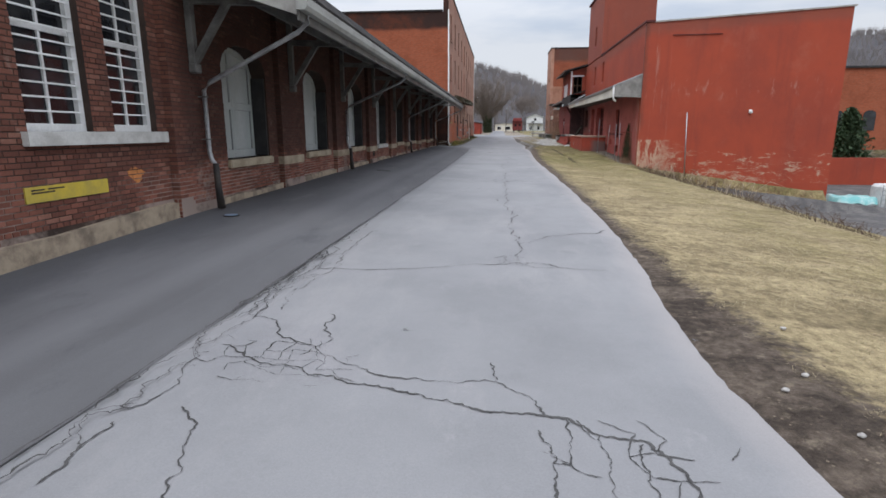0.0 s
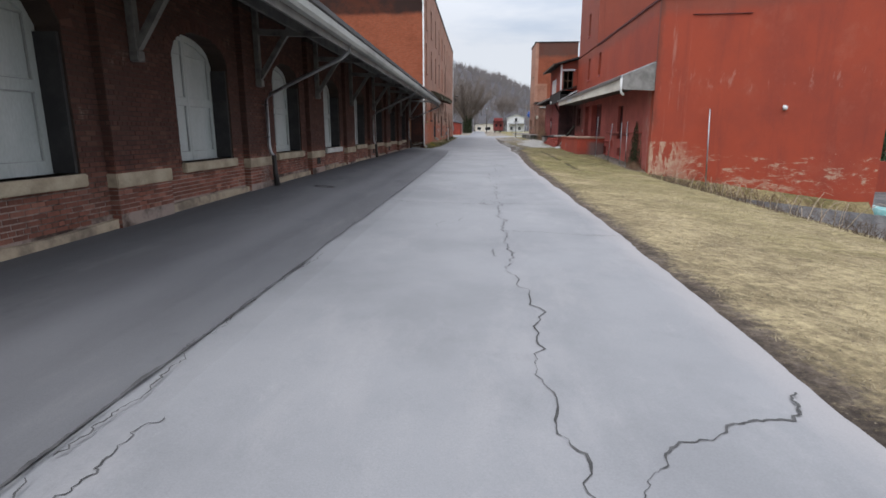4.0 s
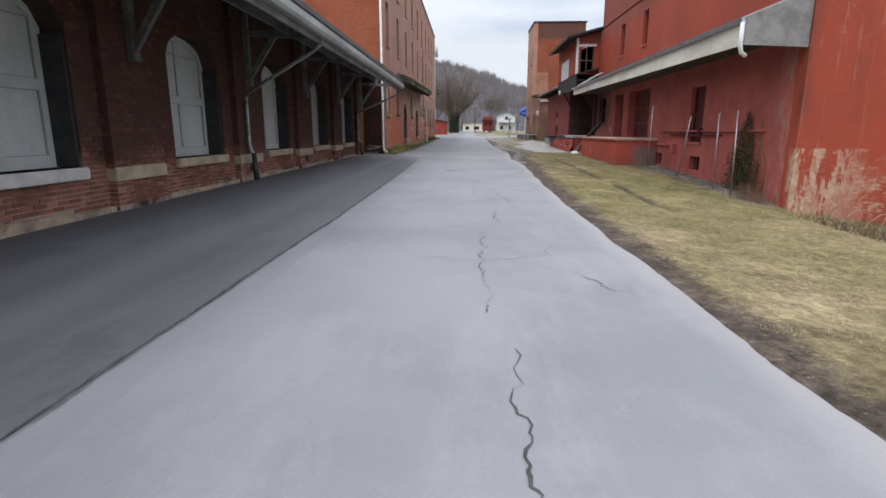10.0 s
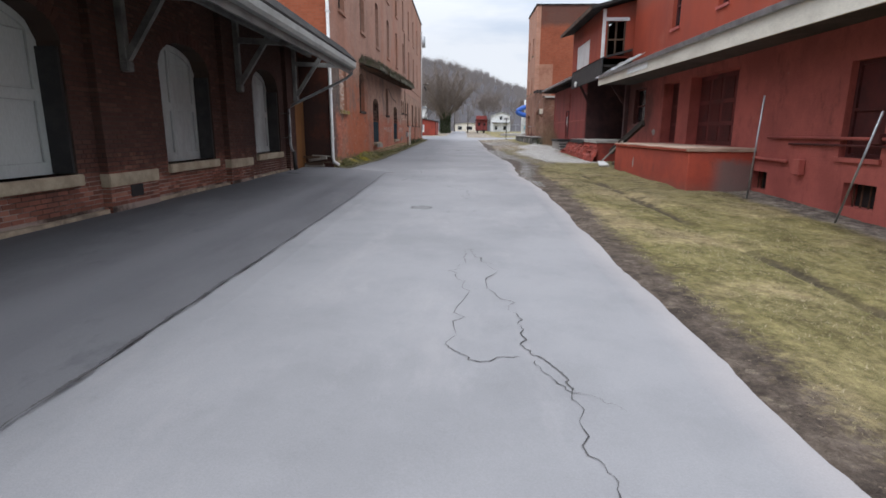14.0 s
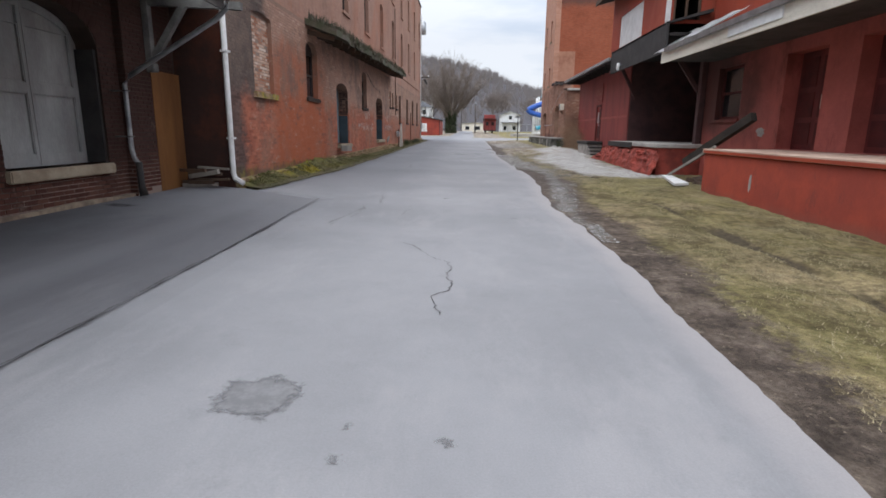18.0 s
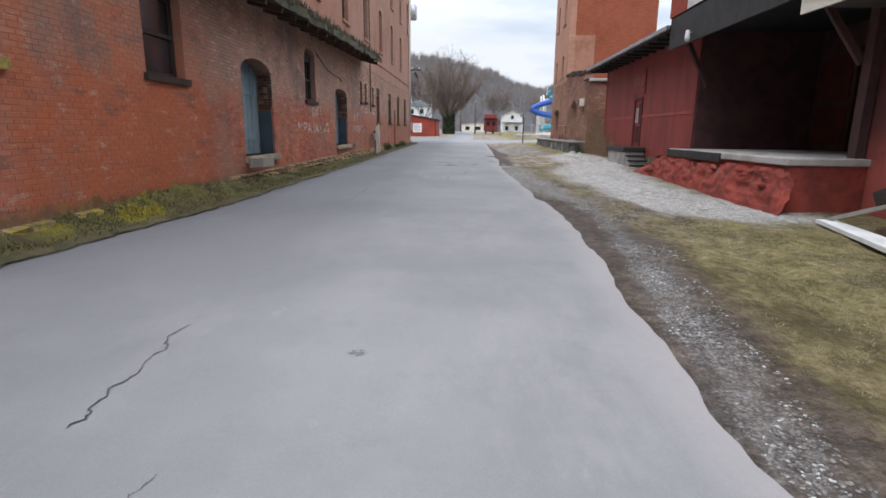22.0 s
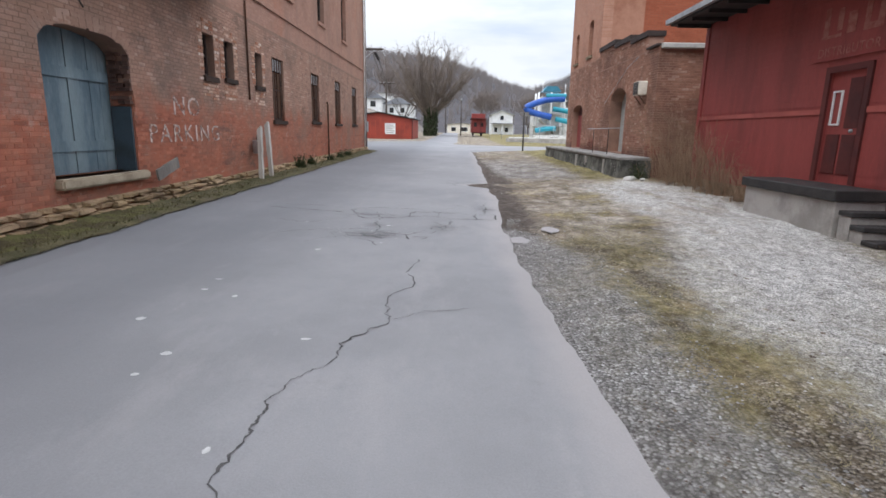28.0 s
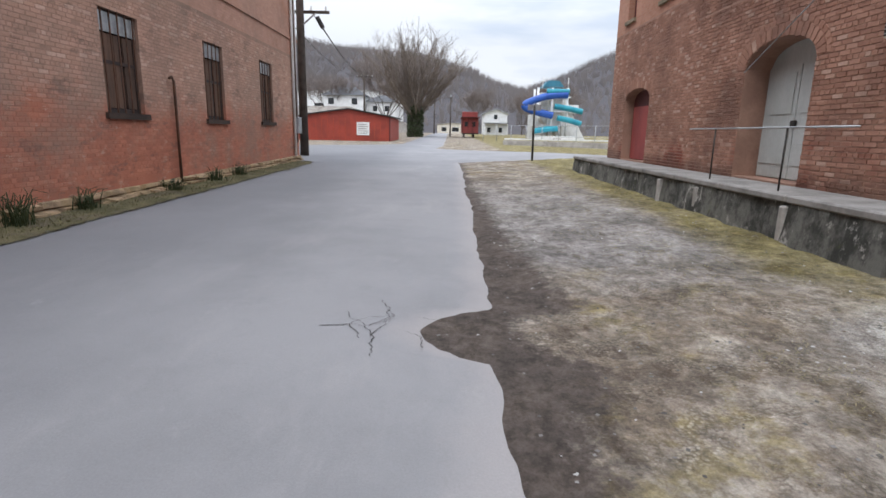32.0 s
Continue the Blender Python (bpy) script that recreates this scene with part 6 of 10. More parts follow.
def red_window(face, o, glass_m=glass_dark, frame=red_dark, parent=None):
    y0, y1, z0, z1 = o[:4]
    bm = bmesh.new()
    for a, b, c, e in ((y0, y0 + 0.08, z0, z1), (y1 - 0.08, y1, z0, z1), (y0 + 0.08, y1 - 0.08, z0, z0 + 0.08), (y0 + 0.08, y1 - 0.08, z1 - 0.08, z1), (y0 + 0.08, y1 - 0.08, (z0 + z1) / 2 - 0.03, (z0 + z1) / 2 + 0.03)):
        face.box(bm, a, b, c, e, 0.14, 0.22)
    w = part("window", bm, frame, parent or red, "dark red framed window with dusty panes")
    bm = bmesh.new()
    face.box(bm, y0 + 0.08, y1 - 0.08, z0 + 0.08, z1 - 0.08, 0.19, 0.2)
    part("pane", bm, glass_m, w)
    bm = bmesh.new()
    face.box(bm, y0 - 0.06, y1 + 0.06, z0 - 0.09, z0, -0.06, 0.13)
    part("window_sill", bm, red_shade, w)


red_window(rs, R_HOLES[0], red_dark)
red_window(rs, R_HOLES[6])
for o in U_HOLES:
    red_window(rs, o)
red_window(tb, (49.3, 50.0, 8.6, 10.2))
red_deep = plain("deep maroon door paint", (0.17, 0.036, 0.034), (0.085, 0.022, 0.022), 1.1, 0.6)
for o in R_HOLES[4:6]:
    bm = bmesh.new()
    rs.box(bm, o[0], o[1], o[2], o[3], 0.36, 0.42)
    d = part("door", bm, red_deep, red, "dull red boarded door deep in its opening")
    n = 4 if o[1] - o[0] > 2 else 2
    w = (o[1] - o[0]) / n
    for k in range(n):
        for z0, z1 in ((0.12, 0.62), (0.74, 1.3), (1.42, 2.08)):
            bm = bmesh.new()
            rs.box(bm, o[0] + k * w + 0.09, o[0] + (k + 1) * w - 0.09, o[2] + z0, o[2] + z1, 0.345, 0.359)
            part("panel", bm, red_dark, d)
tag = thing("paper_notice", (RX + 0.33, 48.55, 2.2), "small pale paper notice on the red door", "notice")
part("sheet", boxes((RX + 0.338, RX + 0.342, 48.45, 48.62, 2.1, 2.42)), fascia_cream, tag)
for o in R_HOLES[1:4]:
    bm = bmesh.new()
    rs.box(bm, o[0], o[1], o[2], o[3], 0.30, 0.33)
    v = part("vent", bm, void_dark, red, "dark opening low in the wall")
    for k in range(4):
        u = o[0] + (o[1] - o[0]) * (k + 0.5) / 4
        bm = bmesh.new()
        rs.box(bm, u - 0.012, u + 0.012, o[2], o[3], 0.15, 0.175)
        part("bar", bm, rust, v)
# canopy with cream fascia and grey gable board
bm = bmesh.new()
poly_prism(bm, [(6.50, 4.02), (6.46, 4.10), (RX - 0.002, 4.74), (RX - 0.002, 4.64)], "y", 32.72, 53.6)
part("canopy_roof", bm, galv, red, "grey metal canopy roof")
bm = bmesh.new()
poly_prism(bm, [(32.76, 3.47), (54.0, 3.69), (54.0, 4.04), (32.76, 4.02)], "x", 6.48, 6.53)
part("canopy_fascia", bm, fascia_cream, red, "cream painted fascia board")
for i, (y0, y1, z0, z1) in enumerate(((50.1, 50.55, 1.42, 1.72), (47.0, 47.12, 0.35, 0.75))):
    bm = bmesh.new()
    xs_ = RX if i == 0 else 6.2
    poly_prism(bm, [((y0 + y1) / 2 + (y1 - y0) / 2 * math.cos(a * 0.2856) * (0.85 + 0.4 * noise.noise((a * 0.9, 3.0 + i, 0.5))), (z0 + z1) / 2 + (z1 - z0) / 2 * math.sin(a * 0.2856) * (0.85 + 0.4 * noise.noise((a * 0.9, 3.0 + i, 0.5)))) for a in range(22)], "x", xs_ - 0.006, xs_ + 0.01)
    part("bare_patch", bm, concrete, red, "pale bare patch in the red paint")
part("canopy_soffit", boxes((6.54, RX - 0.003, 32.8, 53.5, 3.70, 3.74)), canopy_wood, red)
bm = bmesh.new()
poly_prism(bm, [(6.46, 3.46), (RX - 0.003, 3.40), (RX - 0.003, 4.68), (6.46, 4.08)], "y", 32.66, 32.71)
part("gable_board", bm, concrete_grey, red, "grey stained gable board")
bm = bmesh.new()
poly_prism(bm, [(6.38, 3.97), (6.48, 3.97), (6.48, 4.09), (6.36, 4.09)], "y", 32.7, 53.5)
part("canopy_gutter", bm, galv, red)
bm = bmesh.new()
ys = spread(50.9, 54.6, 0.35)
for a, b in zip(ys, ys[1:]):
    za, zb = 4.32 + 0.05 * math.sin(a * 5), 4.32 + 0.05 * math.sin(b * 5)
    vs = [bm.verts.new(p) for p in ((6.40, a, za - 0.22 - 0.03 * (a - 52)), (6.40, b, zb - 0.22 - 0.03 * (b - 52)), (7.6, b, zb + 0.46), (7.6, a, za + 0.46))]
    bm.faces.new(vs)
bmesh.ops.solidify(bm, geom=bm.faces[:], thickness=0.012)
part("loose_flashing", bm, zinc_sheet, red, "bent bright metal flashing at the torn canopy end")
part("patch_panel", boxes((6.455, 6.478, 47.2, 49.45, 3.74, 3.97)), white_paint, red, "white sheet nailed to the fascia")

# fittings on the walls
lampw = thing("wall_lamp", (13.93, RYY, 2.6), "small white bulkhead lamp on the red wall", "lamp")
part("backplate", boxes((13.86, 14.0, RYY - 0.03, RYY - 0.001, 2.50, 2.72)), white_paint, lampw)
bm = bmesh.new()
bmesh.ops.create_uvsphere(bm, u_segments=12, v_segments=8, radius=0.1, matrix=pose(13.93, RYY - 0.11, 2.58))
part("globe", bm, white_paint, lampw, smooth=True)
vp = thing("vent_pole", (10.5, RYY - 0.35, -1.1), "thin pale pole standing against the red wall", "pole")
pipe("pole", [(10.6, RYY - 0.35, -1.3), (10.45, RYY - 0.3, 2.55)], 0.03, galv, vp)
pc = thing("iron_pipe", (10.6, RYY - 0.1, 6.7), "thin iron cable tray fixed along the wall top", "pipe")
pipe("pipe", [(9.4, RYY - 0.04, 6.72), (12.0, RYY - 0.04, 6.75)], 0.025, red_dark, pc)
sp = thing("canopy_downspout", (6.45, 33.0, 3.3), "white bent outlet pipe under the canopy corner", "rain pipe")
pipe("pipe", [(6.42, 32.74, 3.98), (6.42, 32.74, 3.42), (6.45, 32.75, 3.30), (6.58, 32.78, 3.22)], 0.055, pipe_white, sp)
hp = thing("wall_pipes", (RX - 0.1, 40, 1.4), "red painted pipes running along the wall", "pipe")
pipe("pipe", [(RX - 0.06, 34.0, 1.46), (RX - 0.06, 41.8, 1.46)], 0.035, red_shade, hp)
pipe("pipe", [(RX - 0.06, 36.5, 1.32), (RX - 0.06, 40.9, 1.32)], 0.025, red_dark, hp)
pipe("pipe", [(RX - 0.06, 40.9, 0.9), (RX - 0.06, 44.2, 0.95)], 0.04, red_shade, hp)
part("junction_box", boxes((RX - 0.14, RX - 0.003, 38.02, 38.2, 1.36, 1.56), bevel=0.01), red_dark, hp)
part("valve_box", boxes((RX - 0.16, RX - 0.003, 40.25, 40.5, 0.62, 0.98), bevel=0.02), red_shade, hp)
for a, b in (((7.15, 41.05, -0.12), (7.15, 40.82, 2.42)), ((7.2, 37.95, -0.2), (7.2, 37.2, 1.93)), ((7.2, 35.13, -0.3), (7.2, 35.19, 1.96)), ((7.2, 34.0, -0.32), (7.2, 34.1, 2.0))):
    pl = thing("leaning_pole", a, "thin grey metal pole standing crooked in the grass", "pole", "poles by the red wall")
    pipe("pole", [a, b], 0.02, galv, pl)

# loading docks
slab_tan = plain("tan worn concrete", (0.46, 0.33, 0.26), (0.33, 0.22, 0.17), 1.4, 0.9)
s = Surf("red dock paint")
col = s.mix(s.step(s.noise(0.9, 6, 0.7), 0.36, 0.64), (0.40, 0.075, 0.045), (0.30, 0.06, 0.042))
col = s.mix(s.op("MULTIPLY", s.step(s.noise(1.6, 8, 0.77, (1, 1, 0.5), 5), 0.56, 0.66), 0.5), col, (0.17, 0.05, 0.042))
foot = s.op("SUBTRACT", 1.0, s.step(s.op("ADD", s.z, s.op("MULTIPLY", s.noise(1.8, 6, 0.7, (1, 1, 1), 8), 0.5)), 0.25, 0.55))
col = s.mix(s.op("MULTIPLY", foot, 0.5), col, (0.20, 0.09, 0.07))
worn = s.op("MULTIPLY", s.op("SUBTRACT", 1.0, s.step(s.y, 42.42, 42.5)), s.op("MULTIPLY", s.step(s.x, 6.7, 7.2), s.op("SUBTRACT", 1.0, s.step(s.op("ADD", s.z, s.op("MULTIPLY", s.noise(2.0, 6, 0.7, (1, 1, 1), 9), 0.6)), 1.0, 1.25))))
col = s.mix(s.op("MULTIPLY", worn, 0.8), col, (0.17, 0.14, 0.135))
col = s.mix(0.4, col, s.mix(s.noise(22, 5, 0.7), (0.65, 0.65, 0.65), (1.3, 1.3, 1.3)), "MULTIPLY")
s.bump(s.noise(9, 6, 0.7), 0.3, 0.01)
red_render = s.done(col, 0.75, 0.0, 0.25)
dk2 = thing("loading_dock", (7.0, 46, 0.1), "red painted concrete loading dock with a pale top", "loading dock", "loading docks")
part("body", boxes((6.2, RX - 0.003, 42.4, 49.35, -0.3, 1.06), bevel=0.02), red_render, dk2)
part("top_slab", boxes((6.16, RX - 0.003, 42.36, 49.4, 1.062, 1.17), bevel=0.015), slab_tan, dk2, "tan worn concrete slab")
part("edge_paint", boxes((6.15, 6.16, 42.5, 49.3, 1.07, 1.13)), red_masonry, dk2)

# ---------------------------------------------------------------- wooden annex with loading bay
AX = 7.5
annex = thing("wooden_annex", (10, 62, 0.3), "dark red boarded annex with deep eaves and an open loading bay", "building")
af = Face("x-", AX)
A_DOOR = (65.9, 66.75, 1.10, 2.92, 2.92)
bm = bmesh.new()
af.wall(bm, 60.7, 71.8, 0.2, 4.9, [A_DOOR], 0.12)
annex_wall = part("wall", bm, red_wood, annex)
part("end_wall", boxes((AX + 0.121, 14.0, 71.68, 71.8, 0.2, 4.9)), red_wood, annex)
for a, b in ((60.7, 65.0), (67.6, 71.8)):
    part("base", boxes((AX - 0.02, AX + 0.1, a, b, 0.0, 0.75)), stone_rubble, annex, "stone footing")
rail_red = plain("faded red rail paint", (0.40, 0.10, 0.085), (0.30, 0.075, 0.066), 1.2, 0.65)
for a, b in ((60.7, 65.78), (66.87, 71.8)):
    part("belt_rail", boxes((AX - 0.03, AX - 0.001, a, b, 2.24, 2.33)), rail_red, annex)
for a in (71.65, 60.66):
    part("corner_board", boxes((AX - 0.035, AX - 0.003, a, a + 0.18, 0.7, 4.88)), red_wood, annex)
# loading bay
part("bay_back", boxes((AX + 3.4, AX + 3.5, 53.95, 60.7, 0.2, 5.0)), bay_shade, annex)
part("bay_side", boxes((AX + 0.01, AX + 3.39, 60.58, 60.69, 0.2, 5.0)), bay_shade, annex)
part("bay_side", boxes((AX + 0.47, AX + 3.39, 53.92, 54.0, 0.2, 4.99)), bay_shade, annex)
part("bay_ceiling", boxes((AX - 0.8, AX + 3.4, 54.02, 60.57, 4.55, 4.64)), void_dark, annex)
part("bay_post", boxes((AX + 0.28, AX + 0.45, 53.92, 54.14, 0.2, 4.6)), bay_shade, annex)
for a, b in (((AX + 0.2, 60.5, 3.0), (AX - 0.6, 60.4, 4.4)), ((AX + 0.3, 54.2, 2.9), (AX - 0.6, 54.3, 4.2))):
    bm = bmesh.new()
    beam(bm, a, b, 0.1, 0.12)
    part("bay_brace", bm, bay_shade, annex)
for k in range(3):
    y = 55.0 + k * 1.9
    d = part("bay_door", boxes((AX + 3.30, AX + 3.39, y, y + 1.6, 1.2, 3.9)), bay_shade, annex, "dark red freight door deep in the bay")
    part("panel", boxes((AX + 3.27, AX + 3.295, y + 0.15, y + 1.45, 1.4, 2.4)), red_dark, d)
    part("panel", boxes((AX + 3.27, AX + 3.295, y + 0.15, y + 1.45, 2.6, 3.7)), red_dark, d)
# black hanging fascia over the bay
part("bay_fascia", boxes((6.58, 6.64, 54.0, 60.8, 4.05, 4.95)), black_paint, annex, "black tarred fascia over the loading bay")
bm = bmesh.new()
poly_prism(bm, [(6.58, 4.96), (7.96, 5.35), (7.96, 5.25), (6.58, 4.90)], "y", 54.0, 60.8)
part("bay_roof", bm, shingle, annex)
# eaves
bm = bmesh.new()
poly_prism(bm, [(6.55, 4.66), (6.55, 4.76), (10.5, 5.9), (14.3, 4.76), (14.3, 4.66), (10.5, 5.75)], "y", 60.85, 72.0)
part("roof", bm, shingle, annex)
part("eave_soffit", boxes((6.58, AX - 0.04, 60.85, 71.95, 4.60, 4.655)), black_paint, annex)
part("eave_gutter", boxes((6.46, 6.56, 60.8, 72.02, 4.64, 4.76)), galv, annex)
for y in spread(61.2, 71.6, 0.87):
    bm = bmesh.new()
    beam(bm, (AX - 0.05, y, 4.56), (6.62, y, 4.56), 0.06, 0.09)
    part("rafter_tail", bm, black_paint, annex)
# board siding, one board at a time
rnd = random.Random(12)
for k in range(31):
    z0 = 0.76 + k * 0.125
    for a, b in ((60.85, 65.78), (66.87, 71.64)):
        if 2.2 < z0 + 0.06 < 2.36:
            continue
        bm = bmesh.new()
        poly_prism(bm, [(AX - 0.002, z0), (AX - 0.009, z0), (AX - 0.006, z0 + 0.1235), (AX - 0.002, z0 + 0.1235)], "y", a, b)
        part("board", bm, red_wood, annex_wall)
# door with frame, slot window and sign
bm = bmesh.new()
af.box(bm, 65.9, 66.75, 1.10, 2.92, 0.03, 0.08)
ad = part("door", bm, red_wood, annex, "dark red panelled door with a narrow window")
for a, b, c, e in ((65.98, 66.29, 1.25, 1.9), (66.36, 66.67, 1.25, 1.9), (65.98, 66.29, 2.0, 2.8)):
    bm = bmesh.new()
    af.box(bm, a, b, c, e, 0.012, 0.029)
    part("panel", bm, red_dark, ad)
bm = bmesh.new()
for a, b, c, e in ((66.42, 66.45, 2.05, 2.62), (66.62, 66.65, 2.05, 2.62), (66.45, 66.62, 2.05, 2.08), (66.45, 66.62, 2.59, 2.62)):
    af.box(bm, a, b, c, e, 0.0, 0.028)
part("window_frame", bm, white_paint, ad, "white slot window frame")
part("door_frame", boxes((AX - 0.04, AX - 0.001, 65.79, 65.899, 1.1, 3.02), (AX - 0.04, AX - 0.001, 66.751, 66.86, 1.1, 3.02), (AX - 0.04, AX - 0.001, 65.9, 66.75, 2.921, 3.02)), red_dark, annex, "dark red door frame")
bm = bmesh.new()
bmesh.ops.create_uvsphere(bm, u_segments=10, v_segments=6, radius=0.035, matrix=pose(AX - 0.06, 66.0, 1.95))
part("knob", bm, galv, ad, smooth=True)
sgn = thing("name_board", (AX - 0.03, 66.4, 3.3), "faded red board with pale lettering over the door", "sign")
part("board", boxes((AX - 0.05, AX - 0.02, 65.6, 67.25, 3.14, 4.1)), red_wood, sgn)
lettering("DISTRIBUTOR", 0.215, Face("x-", AX - 0.053), 66.42, 3.2, sign_faint, sgn, spacing=1.1)
for a, b, c, e in ((66.62, 67.1, 3.5, 3.55), (66.95, 67.08, 3.52, 4.0), (66.62, 66.75, 3.6, 3.95), (66.3, 66.5, 3.52, 3.85), (65.72, 66.12, 3.5, 3.6), (66.0, 66.12, 3.6, 4.0), (65.72, 65.84, 3.6, 3.9)):
    part("lettering_bar", boxes((AX - 0.055, AX - 0.051, a, b, c, e)), sign_faint, sgn)
# stoop with steps
g = land(6.9, 66)
stoop = thing("door_stoop", (7.0, 66.2, g), "pale concrete stoop with black edged top and wooden steps", "steps")
part("body", boxes((6.7, AX - 0.04, 65.0, 67.5, g - 0.1, 0.93), bevel=0.02), concrete, stoop)
part("top", boxes((6.64, AX - 0.04, 64.94, 67.56, 0.932, 1.09), bevel=0.012), black_paint, stoop, "black painted top plate")
for k in range(3):
    z = 0.93 - (k + 1) * 0.17
    part("step", boxes((6.72, AX - 0.1, 64.9 - (k + 1) * 0.26, 64.9 - k * 0.26 + 0.03, z - 0.02, z + 0.05), bevel=0.01), black_paint, stoop)
    part("riser", boxes((6.74, AX - 0.12, 64.9 - (k + 1) * 0.26 + 0.04, 64.9 - k * 0.26 + 0.02, g - 0.1, z - 0.021)), concrete, stoop)

# jettied upper storey over the loading bay
JX, JY = 6.6, 54.3
jf, je = Face("x-", JX), Face("y-", JY)
JW, JO = (56.75, 59.75, 4.98, 6.2, 6.2), (6.82, 7.68, 5.06, 6.6, 6.6)
bm = bmesh.new()
jf.wall(bm, JY, 61.0, 4.96, 7.15, [JW], 0.14)
part("upper_wall", bm, red_masonry, annex, "patchy red upper storey")
bm = bmesh.new()
je.wall(bm, JX + 0.141, 11.0, 4.96, 7.15, [JO], 0.14, top=lambda u: 7.1 + (u - JX) * 0.27)
part("upper_end_wall", bm, red_masonry, annex)
part("upper_back", boxes((JX + 0.141, 11.0, 60.86, 61.0, 4.96, 7.3)), void_dark, annex)
part("upper_partition", boxes((JX + 1.6, JX + 1.7, 54.5, 60.8, 4.96, 7.3)), void_dark, annex)
bm = bmesh.new()
poly_prism(bm, [(5.95, 7.02), (5.95, 7.14), (11.2, 8.55), (11.2, 8.4)], "y", 53.75, 61.5)
part("upper_roof", bm, shingle, annex)
part("upper_fascia", boxes((5.9, 5.945, 53.75, 61.5, 6.98, 7.15)), wood_brown, annex)
bm = bmesh.new()
for u in (6.82, 7.2, 7.6):
    je.box(bm, u, u + 0.07, 5.06, 6.6, 0.02, 0.1)
je.box(bm, 6.89, 7.6, 5.75, 5.82, 0.03, 0.09)
part("window", bm, wood_brown, annex, "broken open window with bare timber")
part("lintel", boxes((6.7, 7.8, JY - 0.06, JY - 0.001, 6.6, 6.74)), white_paint, annex, "peeling white lintel")
part("corner_board", boxes((JX - 0.02, JX + 0.13, JY - 0.05, JY - 0.001, 4.96, 7.1)), white_paint, annex, "peeling white corner board")
bm = bmesh.new()
jf.box(bm, 56.75, 59.75, 4.98, 6.2, 0.02, 0.06)
part("window_board", bm, white_paint, annex, "white board closing the window")

# lower dock before the bay: slab on red painted rocks
dk1 = thing("loading_dock", (7.4, 56.7, 0.2), "broken loading dock of red painted rock with a concrete slab", "loading dock", "loading docks")
part("top_slab", boxes((6.50, AX + 3.3, 53.75, 59.8, 1.06, 1.2), bevel=0.02), concrete, dk1, "pale concrete slab")
part("slab_edge", boxes((6.46, 6.499, 56.4, 59.78, 1.0, 1.19)), black_paint, dk1, "black painted slab edge")
part("body", boxes((6.56, AX + 3.3, 53.8, 59.75, -0.1, 1.058)), red_rock, dk1)
# the rocks: one red painted rubble bank with some loose stones on it
bm = bmesh.new()
rows_ = []
for y in spread(53.4, 62.6, 0.06):
    end = min(1.0, (y - 53.2) / 0.5, (62.8 - y) / 2.4)
    row_ = []
    for i in range(19):
        k = i / 18
        x = 6.30 + 0.26 * k
        z = land(x, y) - 0.06 + (1.06 - land(x, y)) * (k ** 0.75) * end
        n1 = noise.noise((2.0, y * 1.1, z * 1.4)) * 0.13 + (0.5 - abs(noise.noise((x * 3, y * 2.2, z * 4.5)))) * 0.13 + 0.035 * noise.noise((x * 9, y * 7, z * 9))
        row_.append(bm.verts.new((x - n1 * (0.4 + k * 0.6), y, z + 0.3 * n1 * (1 - k))))
    rows_.append(row_)
for r0, r1 in zip(rows_, rows_[1:]):
    for i in range(18):
        bm.faces.new((r0[i], r0[i + 1], r1[i + 1], r1[i]))
part("rubble_bank", bm, red_rock, dk1, "lumpy bank of red painted rock")
rnd = random.Random(8)
for k in range(5):
    y = rnd.uniform(53.8, 60.6)
    h = rnd.random()
    x, z, r = 6.22 + 0.24 * h, land(6, y) + 0.08 + 0.6 * h, rnd.uniform(0.06, 0.15)
    bm = bmesh.new()
    bmesh.ops.create_icosphere(bm, subdivisions=2, radius=r, matrix=pose(x, y, z, rnd.uniform(-20, 20), rnd.uniform(-20, 20), rnd.uniform(0, 180)) @ Matrix.Diagonal((0.8, 1.6, 0.6, 1)))
    for v in bm.verts:
        v.co += v.normal * 0.4 * r * noise.noise(v.co * 7.0)
    part("rock", bm, red_rock, dk1)
for ang, name, lab in ((0, "timber_beam", "dark burnt timber beam leaning between the docks"),):
    tbm = thing(name, (6.5, 51.8, 0.3), lab, "beam")
    bm = bmesh.new()
    beam(bm, (6.62, 51.6, 0.72), (7.08, 49.0, 1.93), 0.14, 0.2)
    part("beam", bm, charred, tbm)
    bm = bmesh.new()
    beam(bm, (6.45, 52.4, 0.28), (6.5, 49.5, 1.22), 0.05, 0.06)
    tb2 = thing("timber_rail", (6.2, 52, 0.2), "pale broken timber rail leaning on the dock", "beam")
    part("rail", bm, wood_grey, tb2)
wb = thing("discarded_sheet", (5.8, 51, 0.2), "white painted panel lying flat on the grass", "sheet")
bm = bmesh.new()
vs = [(6.3, 52.4), (5.75, 49.9), (6.2, 50.1), (6.55, 52.3)]
lo = [bm.verts.new((x, y, land(x, y) + 0.05)) for x, y in vs]
hi = [bm.verts.new((x, y, land(x, y) + 0.11)) for x, y in vs]
bm.faces.new(lo[::-1])
bm.faces.new(hi)
for i in range(4):
    bm.faces.new((lo[i], lo[(i + 1) % 4], hi[(i + 1) % 4], hi[i]))
part("panel", bm, white_paint, wb)
l2 = thing("bay_lamp", (6.55, 59.1, 4.1), "small white lamp on the bay fascia", "lamp")
part("arm", boxes((6.45, 6.58, 59.05, 59.09, 4.24, 4.28)), galv, l2)
bm = bmesh.new()
tube(bm, [(6.45, 59.07, 4.32), (6.45, 59.07, 4.12), (6.45, 59.07, 4.04)], [0.05, 0.07, 0.05], 10)
part("globe", bm, white_paint, l2, smooth=True)

